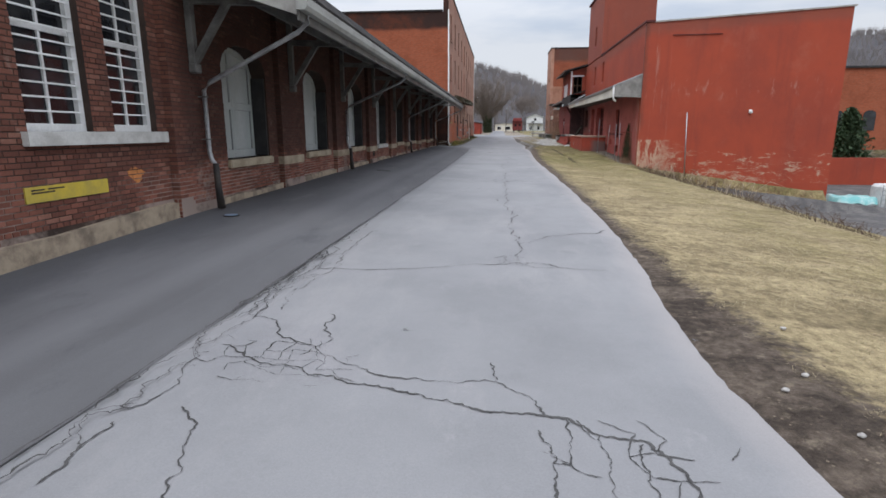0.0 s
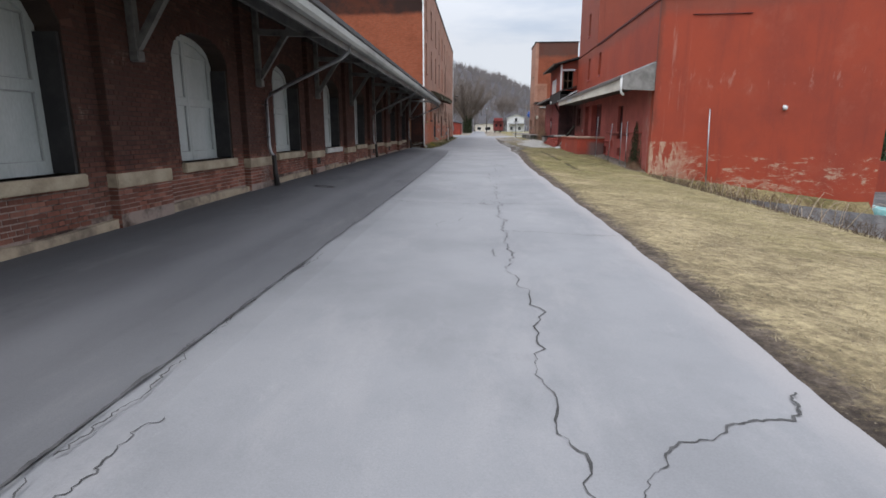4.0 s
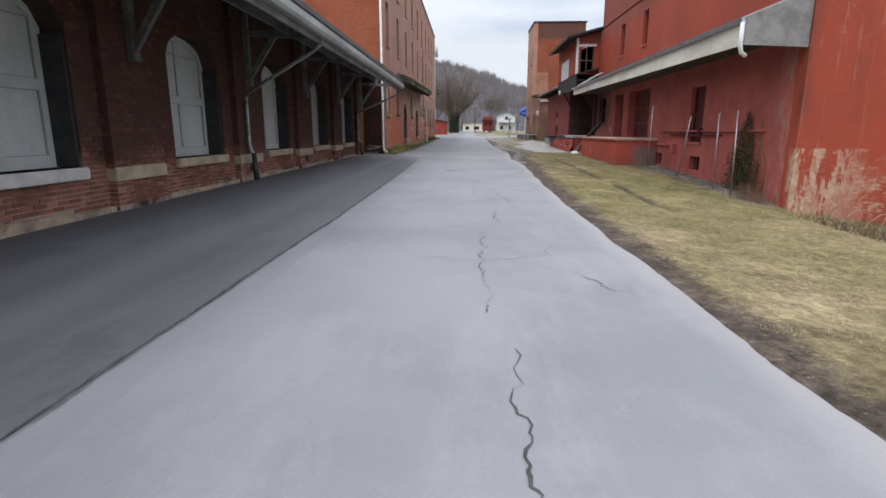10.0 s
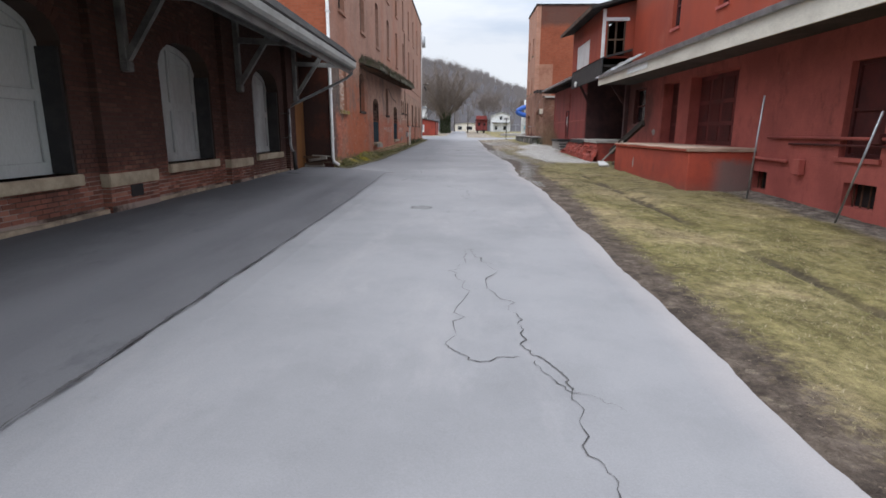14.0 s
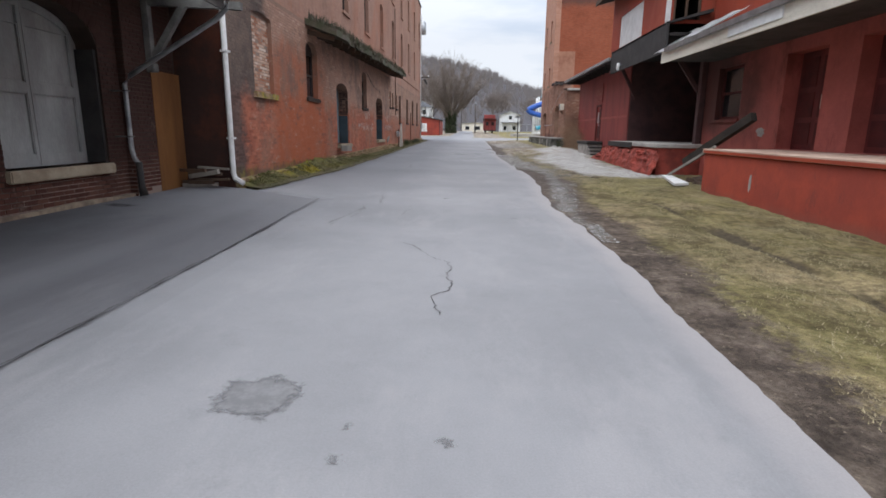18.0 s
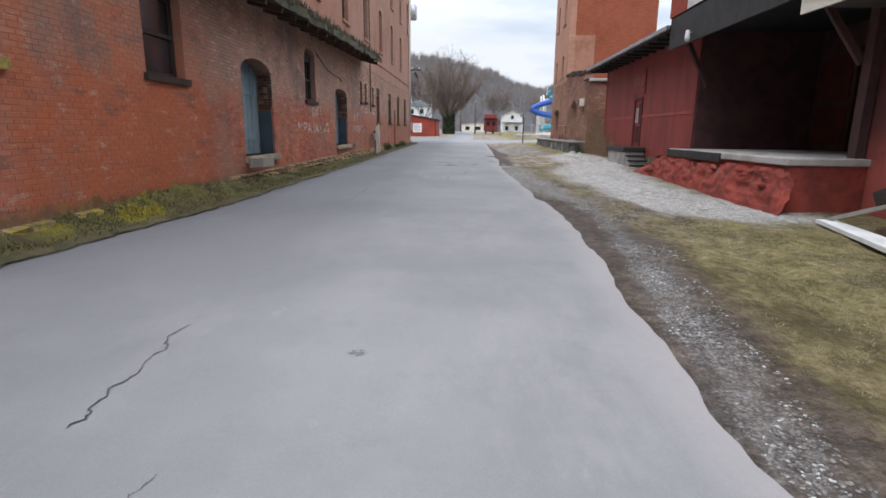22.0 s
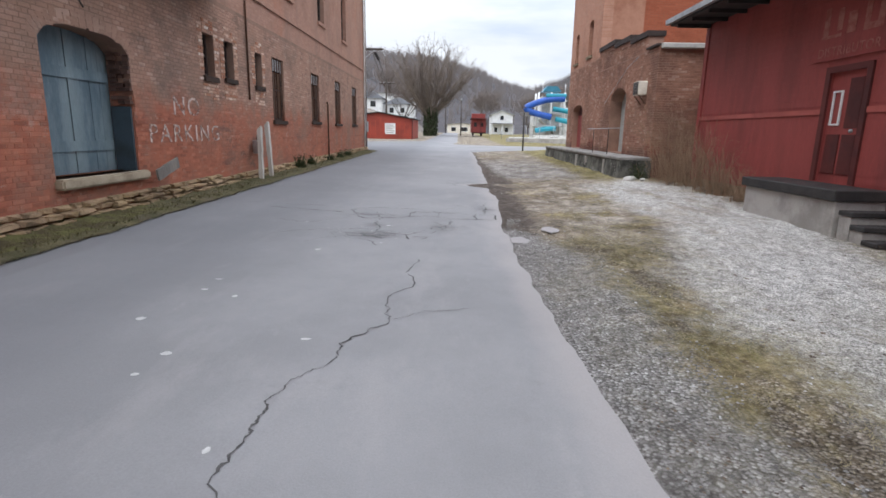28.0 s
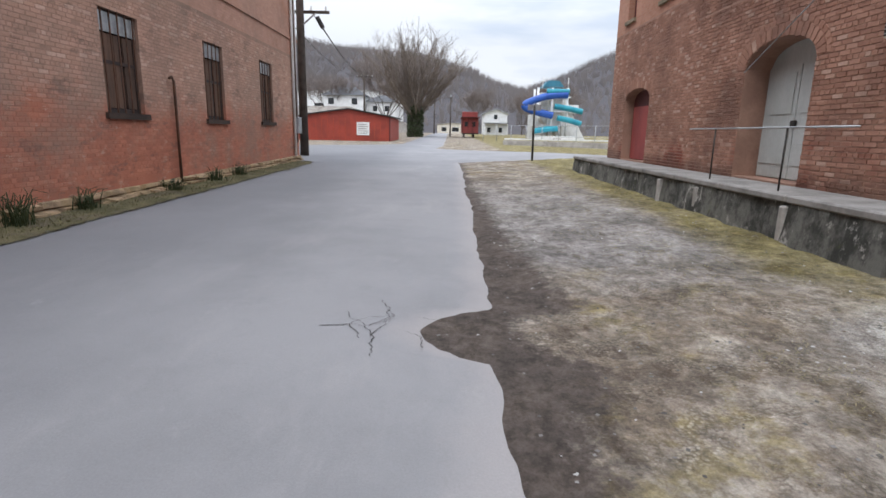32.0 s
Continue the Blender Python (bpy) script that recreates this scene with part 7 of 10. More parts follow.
# ---------------------------------------------------------------- brick mill beside the annex
TX = 6.92
mill = thing("brick_mill", (9.5, 79, 0.5), "tall weathered brown brick mill with a low wing", "building")
MY, MS, ME = 73.55, 80.45, 86.4
tf2, tnf = Face("x-", TX), Face("y-", MY)
WD, RD = (76.35, 78.27, 1.22, 3.10, 3.50), (82.95, 84.95, 1.22, 2.95, 3.22)
MU = [(81.95, 82.75, 5.25, 6.6, 6.75), (84.7, 85.4, 5.25, 6.5, 6.62), (81.9, 82.65, 8.7, 10.2, 10.35), (84.6, 85.3, 8.7, 10.2, 10.35)]
STEPS = [(73.55, 74.6, 4.40), (74.6, 76.3, 4.82), (76.3, 78.2, 4.98), (78.2, 80.45, 5.14)]
bm = bmesh.new()
tf2.wall(bm, MY, MS, 0.0, 4.38, [WD], 0.46)
for a, b, h in STEPS[1:]:
    tf2.box(bm, a, b, 4.38, h, 0.0, 0.46)
mill_wall = part("wing_wall", bm, mortar_mill, mill)
bm = bmesh.new()
tf2.wall(bm, MS, ME, 0.0, 4.95, [RD], 0.4)
mill_wall2 = part("wall", bm, mortar_mill, mill)
bm = bmesh.new()
tf2.wall(bm, MS, ME, 4.95, 12.9, MU, 0.4)
part("upper_wall", bm, brick_tower_side, mill)
bm = bmesh.new()
tnf.wall(bm, TX + 0.461, 9.7, 0.0, 4.4, [], 0.4)
wing_end = part("wing_end", bm, mortar_mill, mill)
part("tower_front", boxes((TX + 0.401, 12.4, MS, MS + 0.4, 0.0, 12.9)), brick_tower_front, mill, "red brick front with a pale stucco patch and black top")
part("tower_rear", boxes((TX + 0.401, 12.4, ME - 0.4, ME, 0.0, 12.9)), brick_tower_front, mill)
part("tower_back", boxes((12.0, 12.4, MS + 0.41, ME - 0.41, 0.0, 12.9)), brick_tower_front, mill)
part("tower_roof", boxes((TX - 0.08, 12.5, MS - 0.08, ME + 0.1, 12.9, 13.02)), shingle, mill)
bm = bmesh.new()
poly_prism(bm, [(MY + 0.3, 4.25), (MY + 0.3, 4.36), (MS - 0.02, 4.9), (MS - 0.02, 4.8)], "x", TX + 0.47, 9.7)
part("wing_roof", bm, shingle, mill)
for i, (a, b, h) in enumerate(STEPS):
    part("coping", boxes((TX - 0.07, TX + 0.5, a - (0.06 if i else 0.0), b - 0.065, h + 0.002, h + 0.16 if i else h + 0.06)), sash_dark, mill, "dark tarred coping stone")
part("wing_gutter", boxes((TX + 0.02, 9.6, MY - 0.17, MY - 0.02, 4.30, 4.45), bevel=0.02), gutter_white, mill, "white gutter end")
part("inner_dark", boxes((TX + 1.4, TX + 1.5, 74.0, 80.3, 0.5, 4.2)), void_dark, mill)
part("inner_dark", boxes((TX + 1.4, TX + 1.5, 80.9, 85.9, 0.5, 12.0)), void_dark, mill)
for o in MU:
    y0, y1, z0, zs, zc = o
    bm = bmesh.new()
    tf2.prism(bm, arch(y0, y1, z0, zs, zc), 0.18, 0.24)
    w = part("window", bm, red_dark, mill, "narrow shuttered window")
    bm = bmesh.new()
    tf2.box(bm, y0 - 0.07, y1 + 0.07, z0 - 0.1, z0, -0.07, 0.17)
    part("window_sill", bm, stone_rubble, w)
# white double door in the arch
y0, y1, z0, zs, zc = WD
bm = bmesh.new()
tf2.prism(bm, arch(y0 - 0.02, y1 + 0.02, z0, zs, zc + 0.02), 0.46, 0.52)
wd = part("door", bm, door_grey, mill, "pale grey green double door in a brick arch")
for a, b in ((y0 + 0.05, (y0 + y1) / 2 - 0.01), ((y0 + y1) / 2 + 0.01, y1 - 0.05)):
    bm = bmesh.new()
    tf2.box(bm, a, b, z0 + 0.02, zs, 0.42, 0.459)
    lf = part("leaf", bm, door_grey, wd)
    bm = bmesh.new()
    tf2.box(bm, a + 0.1, b - 0.1, z0 + 0.25, z0 + 0.95, 0.405, 0.419)
    part("panel", bm, door_grey, lf)
    bm = bmesh.new()
    tf2.box(bm, a + 0.1, b - 0.1, z0 + 1.1, zs - 0.12, 0.405, 0.419)
    part("panel", bm, door_grey, lf)
bm = bmesh.new()
tf2.box(bm, (y0 + y1) / 2 - 0.09, (y0 + y1) / 2 + 0.03, 2.1, 2.2, 0.37, 0.404)
part("latch", bm, iron, wd)
y0, y1, z0, zs, zc = RD
bm = bmesh.new()
tf2.prism(bm, arch(y0, y1, z0, zs, zc), 0.28, 0.33)
rd = part("door", bm, red_dark, mill, "dark red arched door")
bm = bmesh.new()
tf2.box(bm, y0 + 0.1, y1 - 0.1, z0 + 0.02, 2.75, 0.24, 0.279)
part("leaf", bm, red_wood, rd)
for o, wl_ in ((WD, mill_wall), (RD, mill_wall2)):
    voussoirs(tf2, o, 19, brick_tower, wl_, proud=0.018)
    voussoirs(tf2, (o[0] - 0.21, o[1] + 0.21, o[2], o[3], o[4] + 0.21), 22, brick_tower, wl_, 0.1, 0.012)
ac = thing("air_conditioner", (TX - 0.15, 74.5, 3.0), "cream window air conditioner high on the brick wall", "air conditioner")
part("case", boxes((TX - 0.28, TX - 0.001, 74.28, 74.8, 3.06, 3.47), bevel=0.02), fascia_cream, ac)
part("front_grille", boxes((TX - 0.289, TX - 0.281, 74.31, 74.77, 3.08, 3.45)), iron, ac)
for k in range(7):
    part("slat", boxes((TX - 0.298, TX - 0.290, 74.32, 74.76, 3.10 + k * 0.048, 3.112 + k * 0.048)), trim_grey, ac)
for y in (74.33, 74.75):
    bm = bmesh.new()
    beam(bm, (TX - 0.01, y, 2.78), (TX - 0.24, y, 3.05), 0.03, 0.03)
    part("bracket", bm, rust, ac)
# platform along the mill
plat = thing("stone_platform", (6.2, 80, 0.5), "black stained concrete platform along the mill", "platform")
bm = bmesh.new()
ys = spread(73.3, 87.2, 0.35)
rnd = random.Random(4)
offs = [rnd.uniform(-0.04, 0.04) for _ in ys]
for i in range(len(ys) - 1):
    a, b = ys[i], ys[i + 1]
    vs = [bm.verts.new(p) for p in ((5.9 + offs[i], a, 0.2), (5.9 + offs[i + 1], b, 0.2), (6.02 + offs[i + 1], b, 1.10), (6.02 + offs[i], a, 1.10))]
    bm.faces.new(vs[::-1])
vs = [bm.verts.new(p) for p in ((5.9 + offs[0], 73.3, 0.2), (6.02 + offs[0], 73.3, 1.10), (TX - 0.002, 73.3, 1.10), (TX - 0.002, 73.3, 0.2))]
bm.faces.new(vs[::-1])
vs = [bm.verts.new(p) for p in ((5.9 + offs[-1], 87.2, 0.2), (6.02 + offs[-1], 87.2, 1.10), (TX - 0.002, 87.2, 1.10), (TX - 0.002, 87.2, 0.2))]
bm.faces.new(vs)
part("body", bm, concrete_dark, plat)
for i in range(0, len(ys) - 5, 5):
    part("top_slab", boxes((5.97, TX - 0.002, ys[i] + 0.01, ys[i + 5] - 0.01, 1.09, 1.19), bevel=0.02), concrete_grey, plat)
for y in (75.0, 77.5, 79.2):
    part("buttress", boxes((5.94, 6.06, y, y + 0.12, 0.2, 1.05), bevel=0.02), concrete, plat, "pale concrete pier")
rail = thing("platform_rail", (6.15, 76.3, 1.2), "thin grey pipe rail on the platform", "railing")
pipe("rail", [(6.2, 74.3, 2.05), (6.2, 78.6, 2.05)], 0.013, galv, rail)
for y in (75.6, 77.6):
    pipe("post", [(6.2, y, 1.19), (6.2, y, 2.05)], 0.013, iron, rail)
pipe("stay", [(6.45, 77.4, 2.95), (6.75, 75.9, 4.05), (6.88, 75.3, 4.3)], 0.008, galv, rail)


# ---------------------------------------------------------------- beyond the crossing
def bare_tree(name, at, height, spread_r, label, seed, trunk_r=0.5, depth=6, forks=3, mat=None, twigs=None, fork_at=0.18, group="", tries=1.0):
    """A leafless tree: tapered trunk, rising limbs and a haze of fine twigs."""
    rnd = random.Random(seed)
    tr = thing(name, at, label, "tree", group)
    bm, tv, tfc = bmesh.new(), [], []

    def twig_fan(p, d, n, ln):
        for _ in range(n):
            q = p + (d + Vector((rnd.gauss(0, 0.45), rnd.gauss(0, 0.45), rnd.gauss(0.1, 0.35)))).normalized() * ln * rnd.uniform(0.5, 1.2)
            side = Vector((rnd.gauss(0, 1), rnd.gauss(0, 1), 0.2)).normalized() * ln * 0.012
            k = len(tv)
            tv.extend([p - side, p + side, q])
            tfc.append((k, k + 1, k + 2))

    def grow(p, d, ln, r, lev):
        pts, rad, q = [p], [r], p
        seg = 3
        for i in range(seg):
            d = (d + Vector((rnd.gauss(0, 0.10), rnd.gauss(0, 0.10), 0.05 if lev else 0.0))).normalized()
            q = q + d * ln / seg
            pts.append(q)
            rad.append(r * (1 - 0.42 * (i + 1) / seg))
            if lev >= 3:
                twig_fan(q, d, int(5 * tries), ln * 0.8)
        tube(bm, pts, rad, 8 if lev < 2 else (5 if lev < 4 else 3), cap=False)
        if lev >= depth:
            twig_fan(q, d, int(9 * tries), ln * 0.9)
            return
        n = forks if lev else forks + 5
        for i in range(n):
            a = 6.2832 * (i + rnd.random() * 0.6) / n
            tilt = rnd.uniform(0.35, 0.72) if lev == 0 else rnd.uniform(0.22, 0.55)
            out = Vector((math.cos(a), math.sin(a), 0))
            nd = (d * math.cos(tilt) + out * math.sin(tilt) * (spread_r if lev == 0 else 1.0)).normalized()
            start = pts[-1] if i < 2 or lev == 0 else pts[-2]
            grow(start, nd, ln * (rnd.uniform(0.62, 0.82) if lev else height / ln * rnd.uniform(0.24, 0.32)), rad[-1] * (0.62 if lev else 0.5), lev + 1)

    grow(Vector(at), Vector((0, 0, 1)), height * fork_at, trunk_r, 0)
    part("trunk", bm, mat or bark, tr, smooth=True)
    from_lists("crown", [tuple(v) for v in tv], tfc, twigs or twig, tr)
    return tr


limb_brown = plain("weathered limbs", (0.20, 0.165, 0.135), (0.135, 0.11, 0.092), 1.0, 0.95)


def fan_tree(at, height, half, seed, label):
    """A wide leafless tree whose many limbs fan up from a short thick trunk."""
    rnd = random.Random(seed)
    tr = thing("bare_tree", at, label, "tree")
    bm, tv, tfc = bmesh.new(), [], []
    base = Vector(at)
    tube(bm, [base, base + Vector((0, 0, height * 0.1)), base + Vector((0.1, 0, height * 0.2))], [1.0, 0.8, 0.65], 12)
    limbs = bmesh.new()

    def spray(p, d, ln, n, w):
        for _ in range(n):
            q = p + (d + Vector((rnd.gauss(0, 0.5), rnd.gauss(0, 0.5), rnd.gauss(0.08, 0.35)))).normalized() * ln * rnd.uniform(0.5, 1.2)
            side = Vector((rnd.gauss(0, 1), rnd.gauss(0, 1), 0.3)).normalized() * w
            k = len(tv)
            tv.extend([p - side, p + side, q])
            tfc.append((k, k + 1, k + 2))

    for i in range(58):
        a = 6.2832 * (i * 0.618 + rnd.random() * 0.1)
        tilt = 0.08 + 0.86 * math.sqrt((i + 0.5) / 58)
        d = Vector((math.cos(a) * math.sin(tilt), math.sin(a) * math.sin(tilt), math.cos(tilt)))
        p = base + Vector((0, 0, height * rnd.uniform(0.12, 0.24)))
        ln = height * (0.70 - 0.09 * tilt) * rnd.uniform(0.85, 1.05)
        r = rnd.uniform(0.07, 0.17)
        pts, rad, seg = [p], [r], 9
        for k in range(seg):
            d = (d + Vector((rnd.gauss(0, 0.07), rnd.gauss(0, 0.07), 0.03))).normalized()
            p = p + d * ln / seg
            pts.append(p)
            rad.append(r * (1 - 0.85 * (k + 1) / seg))
        tube(limbs, pts, rad, 6, cap=False)
        for k in range(3, seg + 1):
            for _ in range(3):
                bd = (d + Vector((rnd.gauss(0, 0.6), rnd.gauss(0, 0.6), rnd.gauss(0.0, 0.3)))).normalized()
                bl = ln * rnd.uniform(0.12, 0.27) * (1.1 - 0.05 * k)
                q = pts[k] + bd * bl * 0.5 + Vector((0, 0, 0.1))
                e = q + (bd + Vector((0, 0, 0.25))).normalized() * bl * 0.5
                tube(limbs, [pts[k], q, e], [rad[k] * 0.45 + 0.015, rad[k] * 0.3 + 0.012, 0.012], 4, cap=False)
                spray(pts[k].lerp(q, 0.7), bd, bl * 0.7, 4, 0.009)
                spray(q, bd, bl * 0.8, 7, 0.009)
                spray(e, bd, bl * 0.75, 10, 0.008)
    part("trunk", bm, bark, tr, smooth=True)
    part("crown_wood", limbs, limb_brown, tr, smooth=True)
    from_lists("crown", [tuple(v) for v in tv], tfc, twig, tr)


fan_tree((-3.5, 148, 1.1), 16.6, 9, 3, "large leafless tree with ivy on its thick trunk")
rnd = random.Random(9)
iv = thing("ivy", (-3.5, 148, 1.2), "dark ivy climbing the big tree's trunk", "ivy")
vs, fs = [], []
for k in range(2600):
    a, z = rnd.uniform(0, 6.283), rnd.random() ** 1.3 * 4.6
    r = (0.85 + 0.1 * z / 6.5) * rnd.uniform(0.8, 1.4)
    p = Vector((-3.5 + math.cos(a) * r, 148 + math.sin(a) * r, 1.15 + z))
    k0 = len(vs)
    e = 0.22
    for _ in range(3):
        vs.append(tuple(p + Vector((rnd.uniform(-e, e), rnd.uniform(-e, e), rnd.uniform(-e, e)))))
    fs.append((k0, k0 + 1, k0 + 2))
tagged(from_lists("foliage", vs, fs, ivy, iv), kind="stuff")
for k, (x, y, h) in enumerate(((-9.5, 160, 13), (14, 330, 20), (40, 300, 22), (47, 310, 20), (-26, 190, 14), (-14, 230, 15), (24, 240, 12), (30, 260, 14))):
    bare_tree("far_tree", (x, y, 1.5), h, 1.0, "leafless grey tree in the distance", 20 + k, 0.3, 5, 3, tries=1.2, group="far trees")

# red shed
sy = 122.0
shed = thing("red_shed", (-9, sy, 0.9), "low red metal shed with a shallow gable roof", "shed")
bm = bmesh.new()
poly_prism(bm, [(-13.6, 0.85), (-4.3, 0.95), (-4.3, 3.25), (-8.4, 3.95), (-13.6, 3.2)], "y", sy, sy + 9)
part("wall", bm, plain("red shed paint", (0.31, 0.052, 0.034), (0.22, 0.042, 0.03), 0.6, 0.55), shed)
bm = bmesh.new()
poly_prism(bm, [(-13.9, 3.16), (-13.9, 3.26), (-8.4, 4.08), (-4.0, 3.34), (-4.0, 3.24), (-8.4, 3.97)], "y", sy - 0.25, sy + 9.2)
part("roof", bm, shingle, shed)
for k in range(16):
    x = -13.4 + k * 0.58
    part("rib", boxes((x, x + 0.04, sy - 0.03, sy - 0.001, 0.95, 3.1)), red_masonry, shed)
part("corner_post", boxes((-4.42, -4.28, sy - 0.04, sy - 0.001, 0.95, 3.2)), red_dark, shed)
nt = thing("shed_notice", (-7.0, sy - 0.1, 1.6), "white notice board with grey print on the shed", "sign")
part("board", boxes((-7.6, -6.35, sy - 0.09, sy - 0.05, 1.5, 2.75)), white_paint, nt)
for k in range(5):
    part("lettering_bar", boxes((-7.45, -6.6 + 0.1 * (k % 2), sy - 0.1, sy - 0.091, 1.65 + k * 0.21, 1.73 + k * 0.21)), trim_grey, nt)


def utility_pole(at, h, r, arms, label):
    u = thing("utility_pole", at, label, "utility pole", "utility poles")
    pipe("shaft", [at, (at[0], at[1], at[2] + h)], [r, r * 0.7], bark, u, n=10)
    for z in arms:
        bm = bmesh.new()
        beam(bm, (at[0] - 1.1, at[1], at[2] + z), (at[0] + 1.3, at[1], at[2] + z), 0.1, 0.12)
        part("crossarm", bm, bark, u)
        for dx in (-0.95, -0.4, 0.5, 1.15):
            bm = bmesh.new()
            tube(bm, [(at[0] + dx, at[1], at[2] + z + 0.06), (at[0] + dx, at[1], at[2] + z + 0.24)], [0.05, 0.03], 8)
            part("insulator", bm, white_paint, u)
    return u


p1 = utility_pole((-5.1, 93.2, 0.6), 11.5, 0.2, (6.35,), "dark wooden utility pole beside the warehouse corner")
bm = bmesh.new()
beam(bm, (-5.1, 93.15, 6.3), (-4.4, 93.15, 6.9), 0.05, 0.06)
part("arm_brace", bm, galv, p1)
bm = bmesh.new()
tube(bm, [(-4.35, 93.2, 6.75), (-4.1, 93.2, 6.3)], [0.1, 0.1], 10)
part("insulator", bm, iron, p1)
bm = bmesh.new()
tube(bm, [(-4.5, 93.2, 11.1), (-4.5, 93.2, 11.15), (-4.5, 93.2, 12.25), (-4.5, 93.2, 12.35)], [0.26, 0.3, 0.3, 0.2], 14)
part("transformer", bm, galv, p1, "grey pole transformer", smooth=True)
bm = bmesh.new()
beam(bm, (-5.0, 93.2, 11.8), (-4.7, 93.2, 11.8), 0.08, 0.3)
part("transformer_bracket", bm, galv, p1)
utility_pole((-10.6, 146, 1.1), 9.0, 0.16, (8.2,), "thin wooden utility pole by the shed")
p3 = utility_pole((1.6, 160, 1.2), 6.5, 0.13, (), "slim pole with a lamp beside the lane")
utility_pole((-2.0, 190, 1.5), 9.0, 0.14, (8.0,), "distant wooden utility pole by the lane")
part("lamp_head", boxes((1.45, 1.75, 159.7, 160.2, 7.7, 8.05), bevel=0.05), galv, p3)
cb = thing("power_cables", (-5, 93, 6.5), "thin black overhead cables between the poles", "cables")
for a, b, sag in (((-4.1, 93.2, 6.3), (-9.6, 146, 9.4), 0.9), ((-4.6, 93.2, 7.0), (-10.2, 146, 9.5), 0.8), ((-6.0, 93.2, 7.0), (-11.4, 146, 9.5), 0.8)):
    pts = []
    for i in range(15):
        k = i / 14
        p = Vector(a).lerp(Vector(b), k)
        p.z -= sag * 4 * k * (1 - k)
        pts.append(p)
    pipe("cable", pts, 0.022, iron, cb, n=5)
sp_ = thing("sign_post", (5.42, 93, 0.55), "thin dark steel post standing in the grass", "post")
pipe("shaft", [(5.42, 93, 0.45), (5.40, 93, 3.2)], 0.05, iron, sp_)
part("plate", boxes((5.1, 5.7, 92.99, 93.01, 2.95, 3.2)), galv, sp_)

# red caboose
cy = 152
cab = thing("caboose", (4.7, cy, 1.3), "red railway caboose on display seen from its end", "rail car")
part("body", boxes((3.4, 5.9, cy, cy + 8, 1.9, 4.2), bevel=0.05), red_wood, cab)
part("cupola", boxes((3.45, 5.85, cy + 2, cy + 5, 4.33, 5.15), bevel=0.04), red_wood, cab)
part("roof", boxes((3.25, 6.05, cy - 0.9, cy + 8.4, 4.2, 4.32), bevel=0.03), red_dark, cab)
part("platform", boxes((3.4, 5.9, cy - 0.9, cy - 0.01, 1.75, 1.9)), iron, cab)
for x in (3.45, 4.3, 5.0, 5.8):
    part("rail_post", boxes((x, x + 0.06, cy - 0.88, cy - 0.82, 1.9, 4.2)), red_dark, cab)
for x in (3.8, 4.95):
    part("window", boxes((x, x + 0.5, cy - 0.02, cy - 0.005, 2.9, 3.6)), glass_dark, cab)
for x in (3.7, 5.2):
    for dy in (1.0, 2.6, 5.8, 7.2):
        bm = bmesh.new()
        tube(bm, [(x, cy + dy, 1.75), (x + 0.15, cy + dy, 1.75)], 0.42, 12)
        part("wheel", bm, iron, cab)


def house(name, x0, x1, y0, y1, z0, z1, ridge, label, wins, roof_m=shingle, wall_m=white_paint):
    h = thing(name, ((x0 + x1) / 2, y0, z0), label, "house", "far houses")
    xm = (x0 + x1) / 2
    bm = bmesh.new()
    poly_prism(bm, [(x0, z0 - 0.8), (x1, z0 - 0.8), (x1, z1), (xm, ridge), (x0, z1)], "y", y0, y1)
    part("wall", bm, wall_m, h)
    bm = bmesh.new()
    poly_prism(bm, [(x0 - 0.4, z1 - 0.15), (x0 - 0.4, z1 + 0.02), (xm, ridge + 0.25), (x1 + 0.4, z1 + 0.02), (x1 + 0.4, z1 - 0.15), (xm, ridge + 0.05)], "y", y0 - 0.4, y1 + 0.4)
    part("roof", bm, roof_m, h)
    for a, b, c, d in wins:
        w = part("window", boxes((a, b, y0 - 0.04, y0 - 0.005, c, d)), glass_dark, h)
        part("window_frame", boxes((a - 0.1, b + 0.1, y0 - 0.06, y0 - 0.041, c - 0.1, c), (a - 0.1, b + 0.1, y0 - 0.06, y0 - 0.041, d, d + 0.1)), white_paint, w)
    return h


def side_house(name, x0, x1, y0, y1, z0, z1, ridge, label, wins):
    """A house whose roof slopes towards the lane."""
    h = thing(name, ((x0 + x1) / 2, y0, z0), label, "house", "far houses")
    part("wall", boxes((x0, x1, y0, y1, z0 - 2.5, z1)), white_paint, h)
    ym = (y0 + y1) / 2
    bm = bmesh.new()
    vs = [bm.verts.new(p) for p in ((x0 - 0.5, y0 - 0.5, z1), (x1 + 0.5, y0 - 0.5, z1), (x1 + 0.5, y1 + 0.5, z1), (x0 - 0.5, y1 + 0.5, z1), (x0 + 2.5, ym, ridge), (x1 - 2.5, ym, ridge))]
    for f in ((0, 1, 5, 4), (1, 2, 5), (2, 3, 4, 5), (3, 0, 4), (3, 2, 1, 0)):
        bm.faces.new([vs[i] for i in f])
    part("roof", bm, slate, h)
    for a, b, c, d in wins:
        w = part("window", boxes((a, b, y0 - 0.04, y0 - 0.005, c, d)), glass_dark, h)
        part("window_frame", boxes((a - 0.1, b + 0.1, y0 - 0.06, y0 - 0.041, c - 0.1, c), (a - 0.1, b + 0.1, y0 - 0.06, y0 - 0.041, d, d + 0.1)), white_paint, w)
    return h


